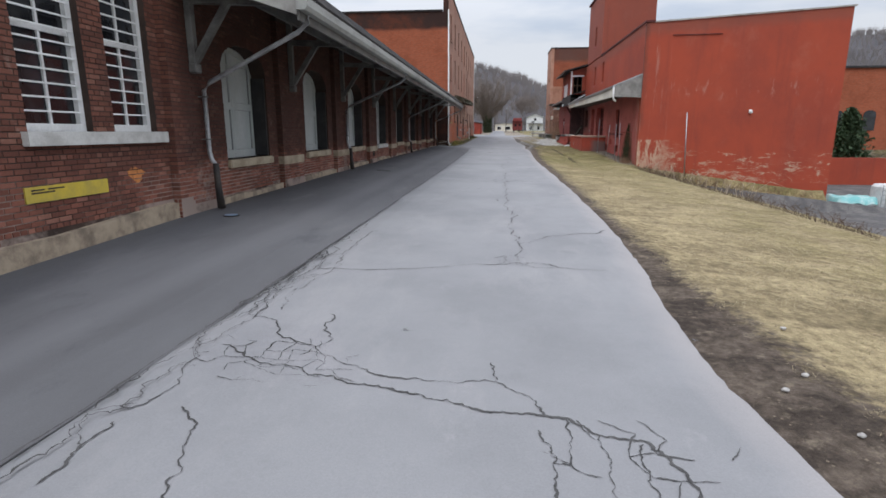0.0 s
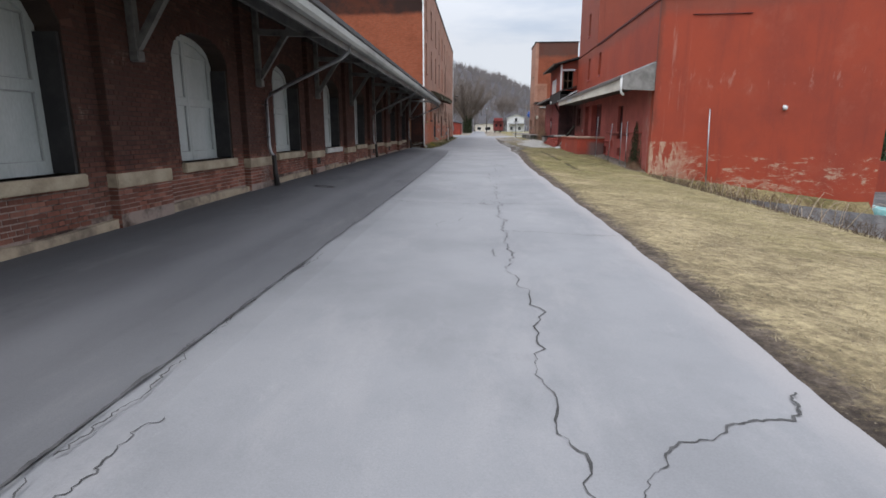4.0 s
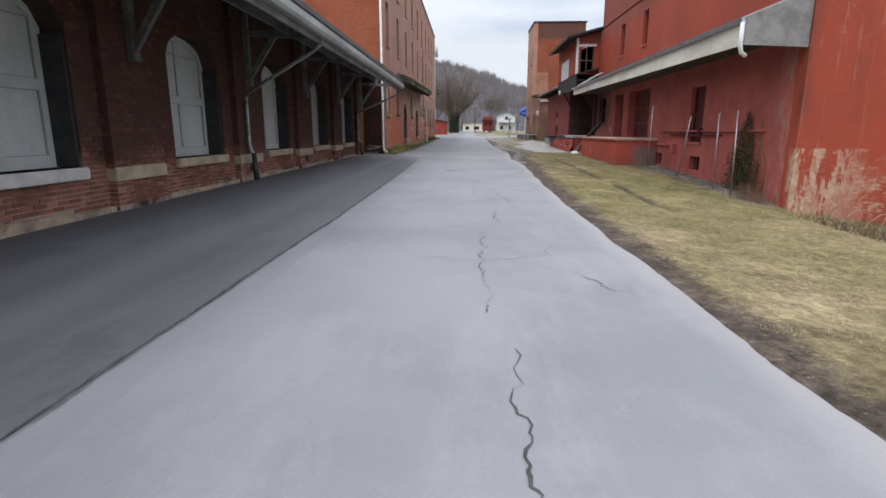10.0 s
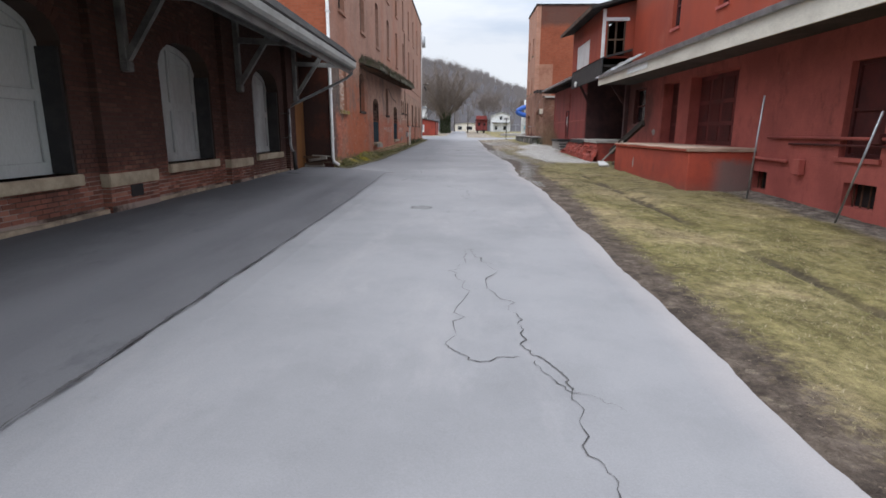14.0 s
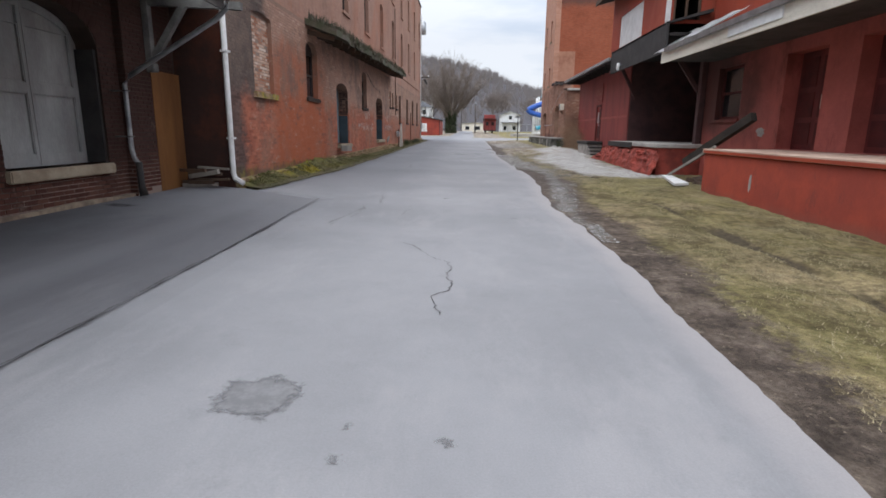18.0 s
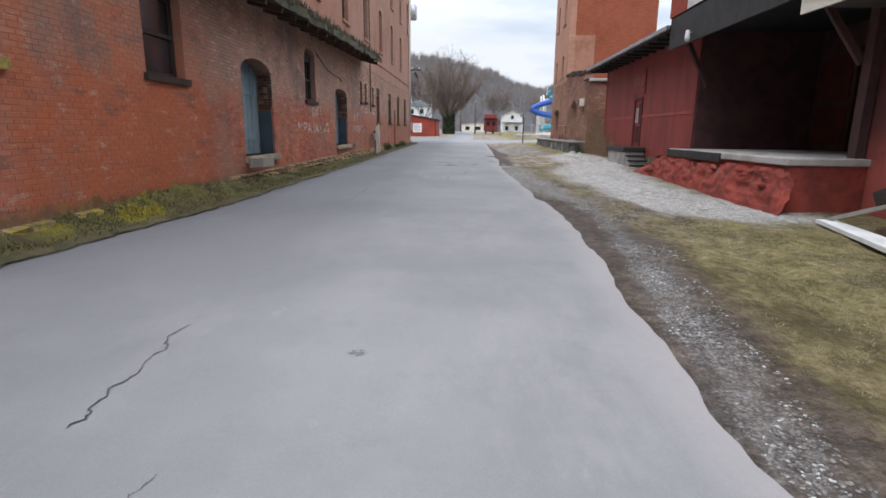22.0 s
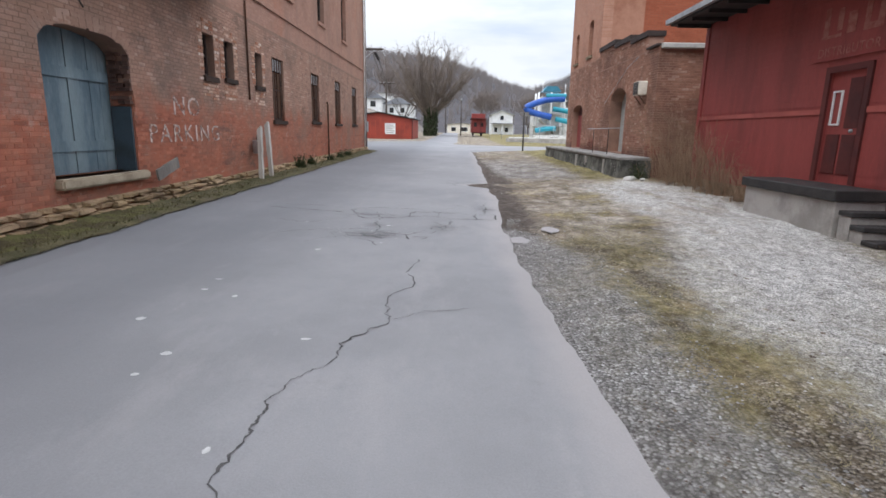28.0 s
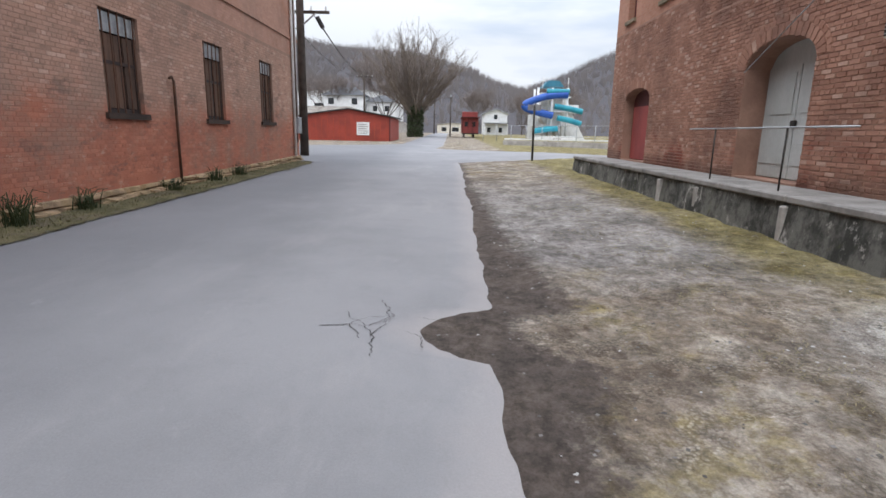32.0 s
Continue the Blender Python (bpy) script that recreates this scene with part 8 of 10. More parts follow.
slate = plain("grey shingles", (0.10, 0.105, 0.115), (0.075, 0.078, 0.085), 1.0, 0.85)
wh = house("white_house", 9.5, 14.8, 196, 206, 1.5, 6.5, 7.4, "white gabled house with a grey porch roof", [(11.7, 12.5, 5.2, 6.2), (10.2, 11.0, 2.2, 3.3), (12.9, 13.7, 2.2, 3.3)], galv)
part("porch_roof", boxes((9.3, 15.0, 194.4, 195.95, 4.2, 4.35)), slate, wh)
for x in (9.5, 12.1, 14.7):
    part("porch_post", boxes((x, x + 0.16, 194.5, 194.66, 1.2, 4.2)), white_paint, wh)
side_house("white_house", -25.6, -17.0, 186, 195, 5.2, 9.3, 11.3, "white two storey house with a dark hipped roof on the slope", [(-24.6, -23.4, 7.4, 8.7), (-19.6, -18.4, 7.4, 8.7)])
side_house("white_house", -16.9, -10.5, 189, 196, 5.2, 8.2, 9.8, "white house wing with a grey shingle roof", [(-15.5, -14.5, 6.2, 7.4), (-12.9, -11.9, 6.2, 7.4)])
house("pale_building", -46, -14, 236, 250, 6.0, 13.6, 13.9, "long pale grey commercial building behind the houses", [(-40, -37, 8, 10), (-33, -30, 8, 10), (-26, -23, 8, 10), (-20, -17, 8, 10)], trim_grey)
house("store_building", -3.0, 8.0, 262, 272, 1.8, 4.9, 5.3, "low white and tan store across the lane's end", [(-1.5, 0.2, 2.4, 3.8), (2.2, 4.6, 2.4, 3.8)], trim_grey, fascia_cream)
bank = sheet("bank", spread(-70, -9, 5), spread(150, 262, 8), lambda x, y: 0.6 + 6.2 * max(0.0, min(1, (-9 - x) / 7)) * max(0.0, min(1, (y - 152) / 30)), verge, label="grassy bank under the white houses")
tagged(bank, category="ground", kind="structure")

# water park: slide tower and white wall
pool_blue = plain("blue slide plastic", (0.03, 0.10, 0.40), (0.02, 0.07, 0.30), 1.0, 0.35)
pool_teal = plain("teal slide plastic", (0.03, 0.28, 0.36), (0.02, 0.2, 0.28), 1.0, 0.35)
sl = thing("water_slide", (16.5, 150, 1.2), "blue and teal spiral water slide on a white tower", "water slide")
for x in (14.3, 16.4, 18.6):
    for y in (149, 152.5):
        pipe("column", [(x, y, 0.8), (x, y, 8.6)], 0.16, white_paint, sl)
for z in (3.2, 5.2, 7.2):
    part("deck", boxes((13.9, 19.0, 148.7, 152.9, z, z + 0.15)), white_paint, sl)
bm = bmesh.new()
poly_prism(bm, [(15.4, 8.2), (18.9, 8.2), (20.6, 4.6), (23.3, -0.2), (20.2, -0.2), (15.4, 4.4)], "y", 153, 156)
part("stair_tower", bm, white_paint, sl, "white sloping side of the slide tower")
part("landing_box", boxes((19.7, 21.1, 152.4, 155, 5.2, 6.4), bevel=0.04), white_paint, sl)
for x in (14.9, 18.6):
    pipe("flag_pole", [(x, 149, 8.5), (x, 149, 10.0)], 0.06, white_paint, sl, n=6)
bm = bmesh.new()
poly_prism(bm, [(15.0, 8.75), (18.0, 8.75), (17.3, 9.6), (15.7, 9.6)], "y", 149, 152.6)
part("canopy", bm, plain("faded teal canopy", (0.05, 0.2, 0.28), (0.04, 0.16, 0.23), 1.0, 0.6), sl, "teal canopy roof")


def chute(line, mat, r=0.5):
    """A closed slide tube along a bent line of (x, z)."""
    pts = [Vector((x, 147.0, z)) for x, z in line]
    for _ in range(3):
        fine = [pts[0]]
        for a, b in zip(pts, pts[1:]):
            fine += [a.lerp(b, 0.25), a.lerp(b, 0.75)]
        pts = fine + [pts[-1]]
    bm = bmesh.new()
    tube(bm, pts, r, 12)
    part("chute", bm, mat, sl, smooth=True)


for x0, x1, y, z in ((14.0, 17.4, 156.1, 5.0),):
    part("stair_wall", boxes((x0, x1, y, y + 0.2, 0.8, z)), white_paint, sl, "white panelled stair wall")
part("pool_house", boxes((13.5, 19.1, 144.5, 148, -0.2, 1.75)), white_paint, sl)
chute([(18.2, 7.5), (15.5, 7.4), (12.6, 6.4), (11.9, 5.8), (13.2, 5.2), (16.2, 4.6)], pool_blue)
for line in ([(15.2, 7.9), (18.4, 7.9)], [(16.4, 5.9), (18.5, 5.6), (20.4, 5.2)], [(16.9, 4.3), (18.6, 4.0), (20.3, 3.5)], [(13.7, 2.4), (15.4, 2.7), (17.0, 2.8)]):
    chute(line, pool_teal, 0.4)
part("pool_wall", boxes((9.0, 25, 142, 142.3, 0.2, 1.35)), white_paint, sl, "long white wall round the pool")
part("pump_door", boxes((15.9, 17.1, 144.43, 144.49, 0.0, 1.4)), red_dark, sl, "dull red door")
# chain link fence and low wall before the pool
fn = thing("mesh_fence", (8, 128, 0.9), "grey wire mesh fence with thin posts before the pool", "fence")
for k in range(11):
    x, y = 5.6 + k * 1.5, 134 - k * 1.6
    pipe("post", [(x, y, 0.7), (x, y, 2.9)], 0.035, galv, fn, n=6)
for z in (1.0, 1.7, 2.85):
    pipe("rail", [(5.6, 134, z), (20.6, 118, z)], 0.02, galv, fn, n=5)
lw = thing("low_wall", (11, 112, 0.8), "low grey stone wall beyond the grass", "wall")
bm = bmesh.new()
beam(bm, (6.6, 118, 1.0), (20, 106, 1.0), 0.4, 0.7)
part("wall", bm, concrete, lw)

# wooded hills
def hill(name, x0, x1, ys, prof, seed, label):
    xs = spread(x0, x1, 12)

    def hz(x, y):
        k = min(1.0, max(0.0, (y - ys[0]) / (ys[1] - ys[0])))
        top = float(np.interp(x, prof[0], prof[1]))
        return -1 + top * (k ** 0.8) + 2.5 * noise.noise((x * 0.02, y * 0.02, seed)) * k
    h = sheet(name, xs, spread(ys[0], ys[1] + 40, 15), hz, hazed_woods, label=label)
    tagged(h, category="hill", kind="structure")
    rnd = random.Random(seed)
    vs, fs = [], []
    for _ in range(8500):
        x, y = rnd.uniform(x0, x1), ys[0] + (ys[1] + 25 - ys[0]) * rnd.random() ** 0.8
        z, th = hz(x, y), rnd.uniform(4, 8)
        for j in range(9):
            a, sp = rnd.uniform(0, 6.283), rnd.uniform(0.5, 3.0)
            k = len(vs)
            w = 0.16
            vs += [(x - w, y, z - 0.6), (x + w, y, z - 0.6), (x + math.cos(a) * sp, y + math.sin(a) * sp * 0.3, z + th * rnd.uniform(0.65, 1.0))]
            fs.append((k, k + 1, k + 2))
    tagged(from_lists(name + "_trees", vs, fs, hazed_trees), "bare winter trees covering the hillside", "woods", kind="stuff")


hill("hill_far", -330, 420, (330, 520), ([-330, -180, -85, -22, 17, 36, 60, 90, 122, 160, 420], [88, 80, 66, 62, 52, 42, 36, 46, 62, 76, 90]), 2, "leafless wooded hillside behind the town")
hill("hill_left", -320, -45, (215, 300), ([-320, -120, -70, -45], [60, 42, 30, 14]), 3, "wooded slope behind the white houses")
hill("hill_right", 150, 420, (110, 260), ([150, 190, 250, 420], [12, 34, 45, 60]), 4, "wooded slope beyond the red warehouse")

# buildings and clutter in the lower lot beyond the red warehouse
br = thing("brick_factory", (36, 62, -2), "dull red brick factory with arched windows behind trees", "building")
part("wall", boxes((30, 60, 60, 60.4, -3.5, 7.7)), brick_front_far, br)
part("side_wall", boxes((30, 30.4, 60.41, 75, -3.5, 7.7)), brick_front_far, br)
part("roof", boxes((29.8, 60.2, 59.8, 75, 7.7, 7.9)), shingle, br)
for x in (33.5, 36.6, 39.7):
    bm = bmesh.new()
    poly_prism(bm, arch(x, x + 1.2, 1.6, 3.2, 3.6), "y", 59.95, 59.99)
    part("window", bm, glass_dark, br)
rw = thing("red_low_wall", (24, 40, -2.4), "low red painted wall at the lot", "wall")
part("wall", boxes((18.65, 29.5, 44, 44.4, -3.2, -0.45)), red_masonry, rw)
cn = thing("conifer_tree", (27.5, 48, -2.3), "bushy dark green conifer behind the low wall", "tree")
pipe("trunk", [(28.4, 48, -2.6), (28.4, 48, 2.6)], [0.22, 0.06], bark, cn)
rnd = random.Random(6)
vs, fs = [], []
for k in range(5200):
    h = rnd.random()
    r = (1 - h) ** 0.55 * 2.6 * math.sqrt(rnd.random()) * (0.75 + 0.5 * noise.noise((h * 6, rnd.random() * 3, 1)))
    a = rnd.uniform(0, 6.283)
    p = Vector((28.4 + math.cos(a) * r, 48 + math.sin(a) * r, -2.0 + h * 5.4))
    k0 = len(vs)
    e = 0.2
    for _ in range(3):
        vs.append(tuple(p + Vector((rnd.uniform(-e, e), rnd.uniform(-e, e), rnd.uniform(-e * 1.3, e * 0.6)))))
    fs.append((k0, k0 + 1, k0 + 2))
from_lists("needles", vs, fs, conifer, cn)
lot = strip("lot", spread(6, 58, 2), lambda y: 10.5 if y < 31 else 18.7, lambda y: 48.0, 6, 0.03, gravel_dark, "dark gravel lot below the verge", "lot")
bt = thing("tarp_pile", (20.2, 33, -2.8), "turquoise tarpaulin heaped on pallets", "tarpaulin")
bm = bmesh.new()
bmesh.ops.create_grid(bm, x_segments=16, y_segments=10, size=1, matrix=pose(20.2, 33.0, -2.15) @ Matrix.Diagonal((1.1, 0.8, 1, 1)))
for v in bm.verts:
    e = max(abs(v.co.x - 20.2) / 1.1, abs(v.co.y - 33.0) / 0.8)
    v.co.z += 0.12 * noise.noise(v.co * 2.4) - (0.35 if e > 0.9 else 0.0)
part("tarp", bm, plain("faded turquoise tarpaulin", (0.16, 0.42, 0.42), (0.4, 0.55, 0.54), 2.0, 0.5), bt, smooth=True)
part("pallet", boxes((19.3, 21.1, 32.4, 33.6, -3.1, -2.3)), white_paint, bt)
tk = thing("white_tank", (22.3, 33.2, -2.9), "white plastic tank in a wire cage", "tank")
part("tank", boxes((21.6, 23.0, 32.6, 33.8, -2.85, -1.45), bevel=0.15), white_paint, tk)
bm = bmesh.new()
for k in range(6):
    z = -2.8 + k * 0.26
    beam(bm, (21.55, 32.55, z), (23.05, 32.55, z), 0.025, 0.025)
for k in range(7):
    x = 21.55 + k * 0.25
    beam(bm, (x, 32.55, -2.85), (x, 32.55, -1.45), 0.025, 0.025)
part("cage", bm, galv, tk)

# ---------------------------------------------------------------- cracks and marks on the asphalt
def road_z(x, y):
    return land(x, y) + 0.012 + 0.012 * noise.noise((x * 0.7, y * 0.7, 9.0))


crack_rnd = random.Random(77)


def crack(pts, w=0.014, jag=0.11):
    """A jagged dirt-filled crack along a line of points."""
    line = [Vector((x, y, 0)) for x, y in pts]
    for lev in range(4):
        fine = [line[0]]
        for a, b in zip(line, line[1:]):
            d = b - a
            if d.length < 0.025:
                fine.append(b)
                continue
            off = Vector((-d.y, d.x, 0)) * crack_rnd.uniform(-jag, jag) * (1.0 + 0.45 * lev)
            fine += [a.lerp(b, crack_rnd.uniform(0.35, 0.65)) + off, b]
        line = fine
    verts, faces = [], []
    for i, p in enumerate(line):
        d = (line[min(i + 1, len(line) - 1)] - line[max(i - 1, 0)]).normalized()
        thin = 0.55 + 0.9 * noise.noise((p.x * 3.0, p.y * 3.0, 4.4))
        n = Vector((-d.y, d.x, 0)) * w * 0.5 * max(0.16, thin + crack_rnd.uniform(-0.3, 0.45)) * (0.2 if i in (0, len(line) - 1) else 1.0)
        for q in (p - n, p + n):
            verts.append((q.x, q.y, road_z(q.x, q.y) + 0.005))
    for i in range(len(line) - 1):
        faces.append((2 * i, 2 * i + 2, 2 * i + 3, 2 * i + 1))
    return from_lists("crack", verts, faces, crack_dirt, road)


def craze(cx, cy, rx, ry, cell, share, w):
    """A network of small cells where the surface has broken up."""
    nx, ny = int(2 * rx / cell) + 2, int(2 * ry / cell) + 2
    at = {}
    for i in range(nx):
        for j in range(ny):
            at[i, j] = (cx - rx + (i + 0.5 * (j % 2)) * cell + crack_rnd.uniform(-0.32, 0.32) * cell, cy - ry + j * cell + crack_rnd.uniform(-0.32, 0.32) * cell)
    for (i, j), p in at.items():
        for di, dj in ((1, 0), (0, 1)):
            q = at.get((i + di, j + dj))
            if not q:
                continue
            far = math.hypot((p[0] - cx) / rx, (p[1] - cy) / ry)
            if crack_rnd.random() < share * (1.25 - far):
                crack([p, q], w * crack_rnd.uniform(0.6, 1.3), 0.06)


CRACKS_A = [
    ([(-2.09, 2.21), (-2.29, 2.51), (-2.04, 2.7), (-2.04, 3.05), (-2.38, 3.93)], 0.013), ([(-1.42, 1.9), (-1.54, 2.24), (-1.63, 2.52), (-1.82, 2.68)], 0.013),
    ([(-2.06, 1.93), (-2.09, 2.21), (-2.09, 2.47)], 0.015),
    ([(-2.04, 3.56), (-1.7, 3.35), (-1.24, 3.18), (-0.93, 3.11), (-0.55, 3.05), (-0.29, 2.99), (0, 2.88), (0.29, 2.87), (0.41, 2.85), (0.57, 2.69), (0.8, 2.66), (0.9, 2.45), (0.92, 2.1)], 0.02),
    ([(-2.16, 4.23), (-1.85, 4.12), (-1.66, 3.77), (-1.32, 3.59), (-1.01, 3.38), (-0.66, 3.24), (-0.43, 3.22), (0, 3.27), (0.21, 3.1), (0.29, 2.87)], 0.015),
    ([(-0.03, 3.57), (0, 3.27)], 0.018), ([(0.24, 2.71), (0.32, 2.44), (0.29, 2.1)], 0.018), ([(0.41, 2.85), (0.38, 2.4), (0.3, 2.41)], 0.014),
    ([(-1.41, 3.48), (-1.26, 3.81), (-1.46, 4.37)], 0.012),
    ([(0.57, 2.69), (0.59, 2.46), (0.56, 2.1)], 0.012)]
CRACKS_B = [
    ([(0.79, 2.63), (0.75, 2.35), (0.75, 2.1)], 0.012),
    ([(-2.32, 5.7), (-2.3, 4.68), (-2.36, 4.06)], 0.016),
    ([(-2.1, 5.87), (-1.62, 5.94), (-1.29, 5.98), (-0.87, 6.13), (-0.59, 6.26), (-0.39, 6.38), (-0.03, 6.43), (0.24, 6.59), (0.62, 6.53), (0.72, 6.38)], 0.018),
    ([(0.2, 11.66), (0.23, 9.76), (0.21, 8.58), (0.31, 7.78), (0.36, 7.37), (0.26, 7.03), (0.24, 6.59)], 0.017),
    ([(0.31, 7.78), (0.53, 7.97), (0.71, 8.24), (1.19, 8.61), (1.56, 8.67), (1.76, 9.03)], 0.016),
    ([(-0.05, 6.79), (0.09, 6.94), (0.27, 6.96), (0.36, 6.82), (0.35, 6.41), (0.26, 6.4), (0.24, 6.59)], 0.013)]
CRACKS_C = [
    ([(0.72, 6.38), (0.96, 6.28), (1.3, 6.26)], 0.012), ([(0.09, 6.94), (0.08, 6.55), (-0.03, 6.43)], 0.012), ([(-2.1, 5.87), (-2.16, 6.18), (-2.18, 6.58), (-2.15, 6.94), (-2.29, 7.84)], 0.014),
    ([(-2.34, 6.07), (-2.3, 6.38), (-2.33, 6.85), (-2.3, 7.38)], 0.02), ([(0.24, 6.59), (0.45, 6.34), (0.68, 6.33)], 0.012),
    ([(0.17, 18.5), (0.16, 17.21), (0.14, 15.93), (0.23, 15.28), (0.17, 14.5), (0.18, 13.88), (0.18, 13.41), (0.17, 13.05), (0.17, 12.4), (0.2, 11.6)], 0.018),
    ([(0.18, 14.54), (0.59, 14.46), (1.04, 14.33), (1.42, 14.21), (2.12, 14.14)], 0.014), ([(-0.03, 13.07), (-0.06, 12.89), (0.01, 12.6)], 0.014), ([(-0.83, 15.33), (-0.96, 15.08), (-0.93, 14.72)], 0.01)]
CRACKS_D = [
    ([(0.28, 22.52), (0.27, 21.32), (0.17, 20.68), (0.24, 20.28), (0.16, 19.86), (0.21, 19.53), (0.2, 19.26), (0.16, 18.6)], 0.018),
    ([(0.24, 20.28), (0.3, 19.94), (0.21, 19.7)], 0.012), ([(0.71, 19.82), (0.54, 19.61), (0.42, 19.49), (0.39, 19.27), (0.3, 19.15)], 0.011),
    ([(0.19, 27.05), (0.12, 26.18), (0.14, 25.25), (0.11, 24.11), (0.09, 23.25)], 0.015), ([(0.14, 25.25), (0.44, 25.21), (0.79, 25.42), (1.12, 26.06)], 0.011),
    ([(0.75, 25.16), (1.05, 24.95), (1.25, 24.66)], 0.011), ([(0.27, 34.9), (0.41, 33.42), (0.61, 32.03), (0.66, 31.38), (0.84, 31.05), (0.83, 30.14), (0.86, 29.47)], 0.015),
    ([(0.51, 29.12), (0.4, 28.52), (0.43, 28.19), (0.48, 27.78)], 0.013)]
CRACKS_E = [
    ([(-0.37, 42.55), (-0.08, 42.05), (0.24, 41.62), (0.24, 41.19), (0.32, 40.85), (0.25, 40.53), (0.14, 40.37), (0.24, 39.89)], 0.014),
    ([(-1.4, 45.47), (-1.56, 44.3), (-1.59, 43.57)], 0.014), ([(-1.42, 45.25), (-1.37, 44.64), (-1.42, 44.21)], 0.012), ([(-1.24, 45.9), (-1.26, 46.43), (-1.29, 46.82), (-1.35, 47.32)], 0.014), ([(-1.85, 53.1), (-1.78, 53.7), (-1.71, 54.25), (-1.66, 54.94), (-1.71, 55.82), (-1.75, 56.4)], 0.013), ([(-0.64, 44.73), (-0.61, 45.61)], 0.01),
    ([(0.11, 58.7), (0.1, 59.41), (0.09, 59.61), (0.06, 59.82), (0.12, 60.07), (0.32, 60.41), (0.3, 60.7), (0.61, 61.19), (0.6, 61.96), (0.69, 63.31)], 0.02), ([(0.61, 61.19), (0.97, 61.43), (1.27, 61.53)], 0.012)]
CRACKS_F = [
    ([(-2.96, 67.28), (-2.65, 67.3)], 0.012), ([(-2.22, 67.26), (-1.94, 67.23), (-1.25, 67.18)], 0.014), ([(-2.31, 66.78), (-1.95, 66.72), (-1.59, 66.69), (-1.17, 66.62), (-0.91, 66.57)], 0.03),
    ([(-0.83, 66.87), (-0.69, 67.12), (-0.28, 67.37), (0.16, 67.3), (0.44, 67.16), (0.75, 66.92), (1.11, 66.84)], 0.022),
    ([(-0.57, 66.24), (-0.41, 66.04), (-0.14, 66.12), (0.09, 66.23), (0.32, 66.37), (0.8, 66.36), (1.08, 66.24), (1.47, 66.19), (1.81, 66.21)], 0.034)]
CRACKS_G = [
    ([(0.31, 66.59), (0.37, 66.93), (0.84, 66.85), (1.11, 66.84), (1.48, 66.73), (1.85, 66.78), (1.83, 66.24)], 0.026), ([(0.37, 66.93), (0.31, 66.49), (0.32, 66.37)], 0.026),
    ([(0.84, 66.85), (0.81, 66.37)], 0.026), ([(1.48, 66.73), (1.5, 66.19)], 0.026), ([(-0.71, 66.57), (-0.48, 66.53), (-0.26, 66.48), (0.08, 66.47)], 0.018),
    ([(-0.83, 66.87), (-0.71, 66.57), (-0.57, 66.24)], 0.02), ([(-0.26, 66.48), (-0.14, 66.12)], 0.02), ([(-0.18, 66.06), (-0.18, 65.69), (-0.07, 65.34), (-0.06, 65.05), (-0.05, 64.92)], 0.022)]
CRACKS_I = [
    ([(-0.05, 64.92), (0.1, 64.81), (0.3, 64.75)], 0.034), ([(-0.14, 64.59), (0.01, 64.52), (0.11, 64.44)], 0.032), ([(-0.48, 64.54), (-0.23, 64.54), (-0.14, 64.59)], 0.02),
    ([(-0.52, 65.04), (-0.2, 65.05), (-0.06, 65.05)], 0.014), ([(0.3, 64.75), (0.39, 64.74), (0.44, 64.59), (0.45, 64.44)], 0.026), ([(0.5, 64.6), (0.73, 64.59), (0.65, 64.45)], 0.016),
    ([(0.1, 64.95), (0.22, 64.94), (0.59, 64.94), (0.69, 65.07)], 0.014), ([(0.74, 64.88), (0.89, 65.15), (0.98, 65.43), (1.06, 65.98)], 0.018), ([(0.59, 64.94), (0.47, 64.76), (0.39, 64.74)], 0.014),
    ([(0.76, 65.16), (0.74, 65.31), (0.98, 65.43)], 0.012), ([(-0.09, 64.8), (-0.05, 64.92)], 0.03), ([(-0.67, 64.73), (-0.36, 64.72), (-0.14, 64.59)], 0.012)]
CRACKS_J = [
    ([(0.75, 65.82), (0.91, 65.57), (0.98, 65.43)], 0.012), ([(-1.6, 64.2), (-1.0, 64.9), (-0.52, 65.04)], 0.011), ([(-1.9, 65.6), (-1.1, 65.5), (-0.57, 66.24)], 0.010), ([(-0.9, 64.0), (-0.5, 64.5), (0.1, 64.0)], 0.013),
    ([(0.79, 72.37), (0.97, 72.12), (1.1, 71.84), (1.13, 71.49)], 0.009), ([(1.07, 72.68), (1.16, 72.07), (1.08, 71.84)], 0.009), ([(1.32, 71.96), (1.45, 71.86), (1.48, 71.66)], 0.009),
    ([(1.74, 68.2), (1.69, 67.67), (1.71, 67.36), (1.66, 66.9)], 0.022), ([(1.48, 67.63), (1.75, 67.71), (1.97, 67.62)], 0.014), ([(1.56, 67.79), (1.69, 67.7)], 0.012), ([(0.95, 67.3), (1.2, 67.6), (1.48, 67.63)], 0.012), ([(1.2, 67.6), (1.18, 67.85)], 0.014)]
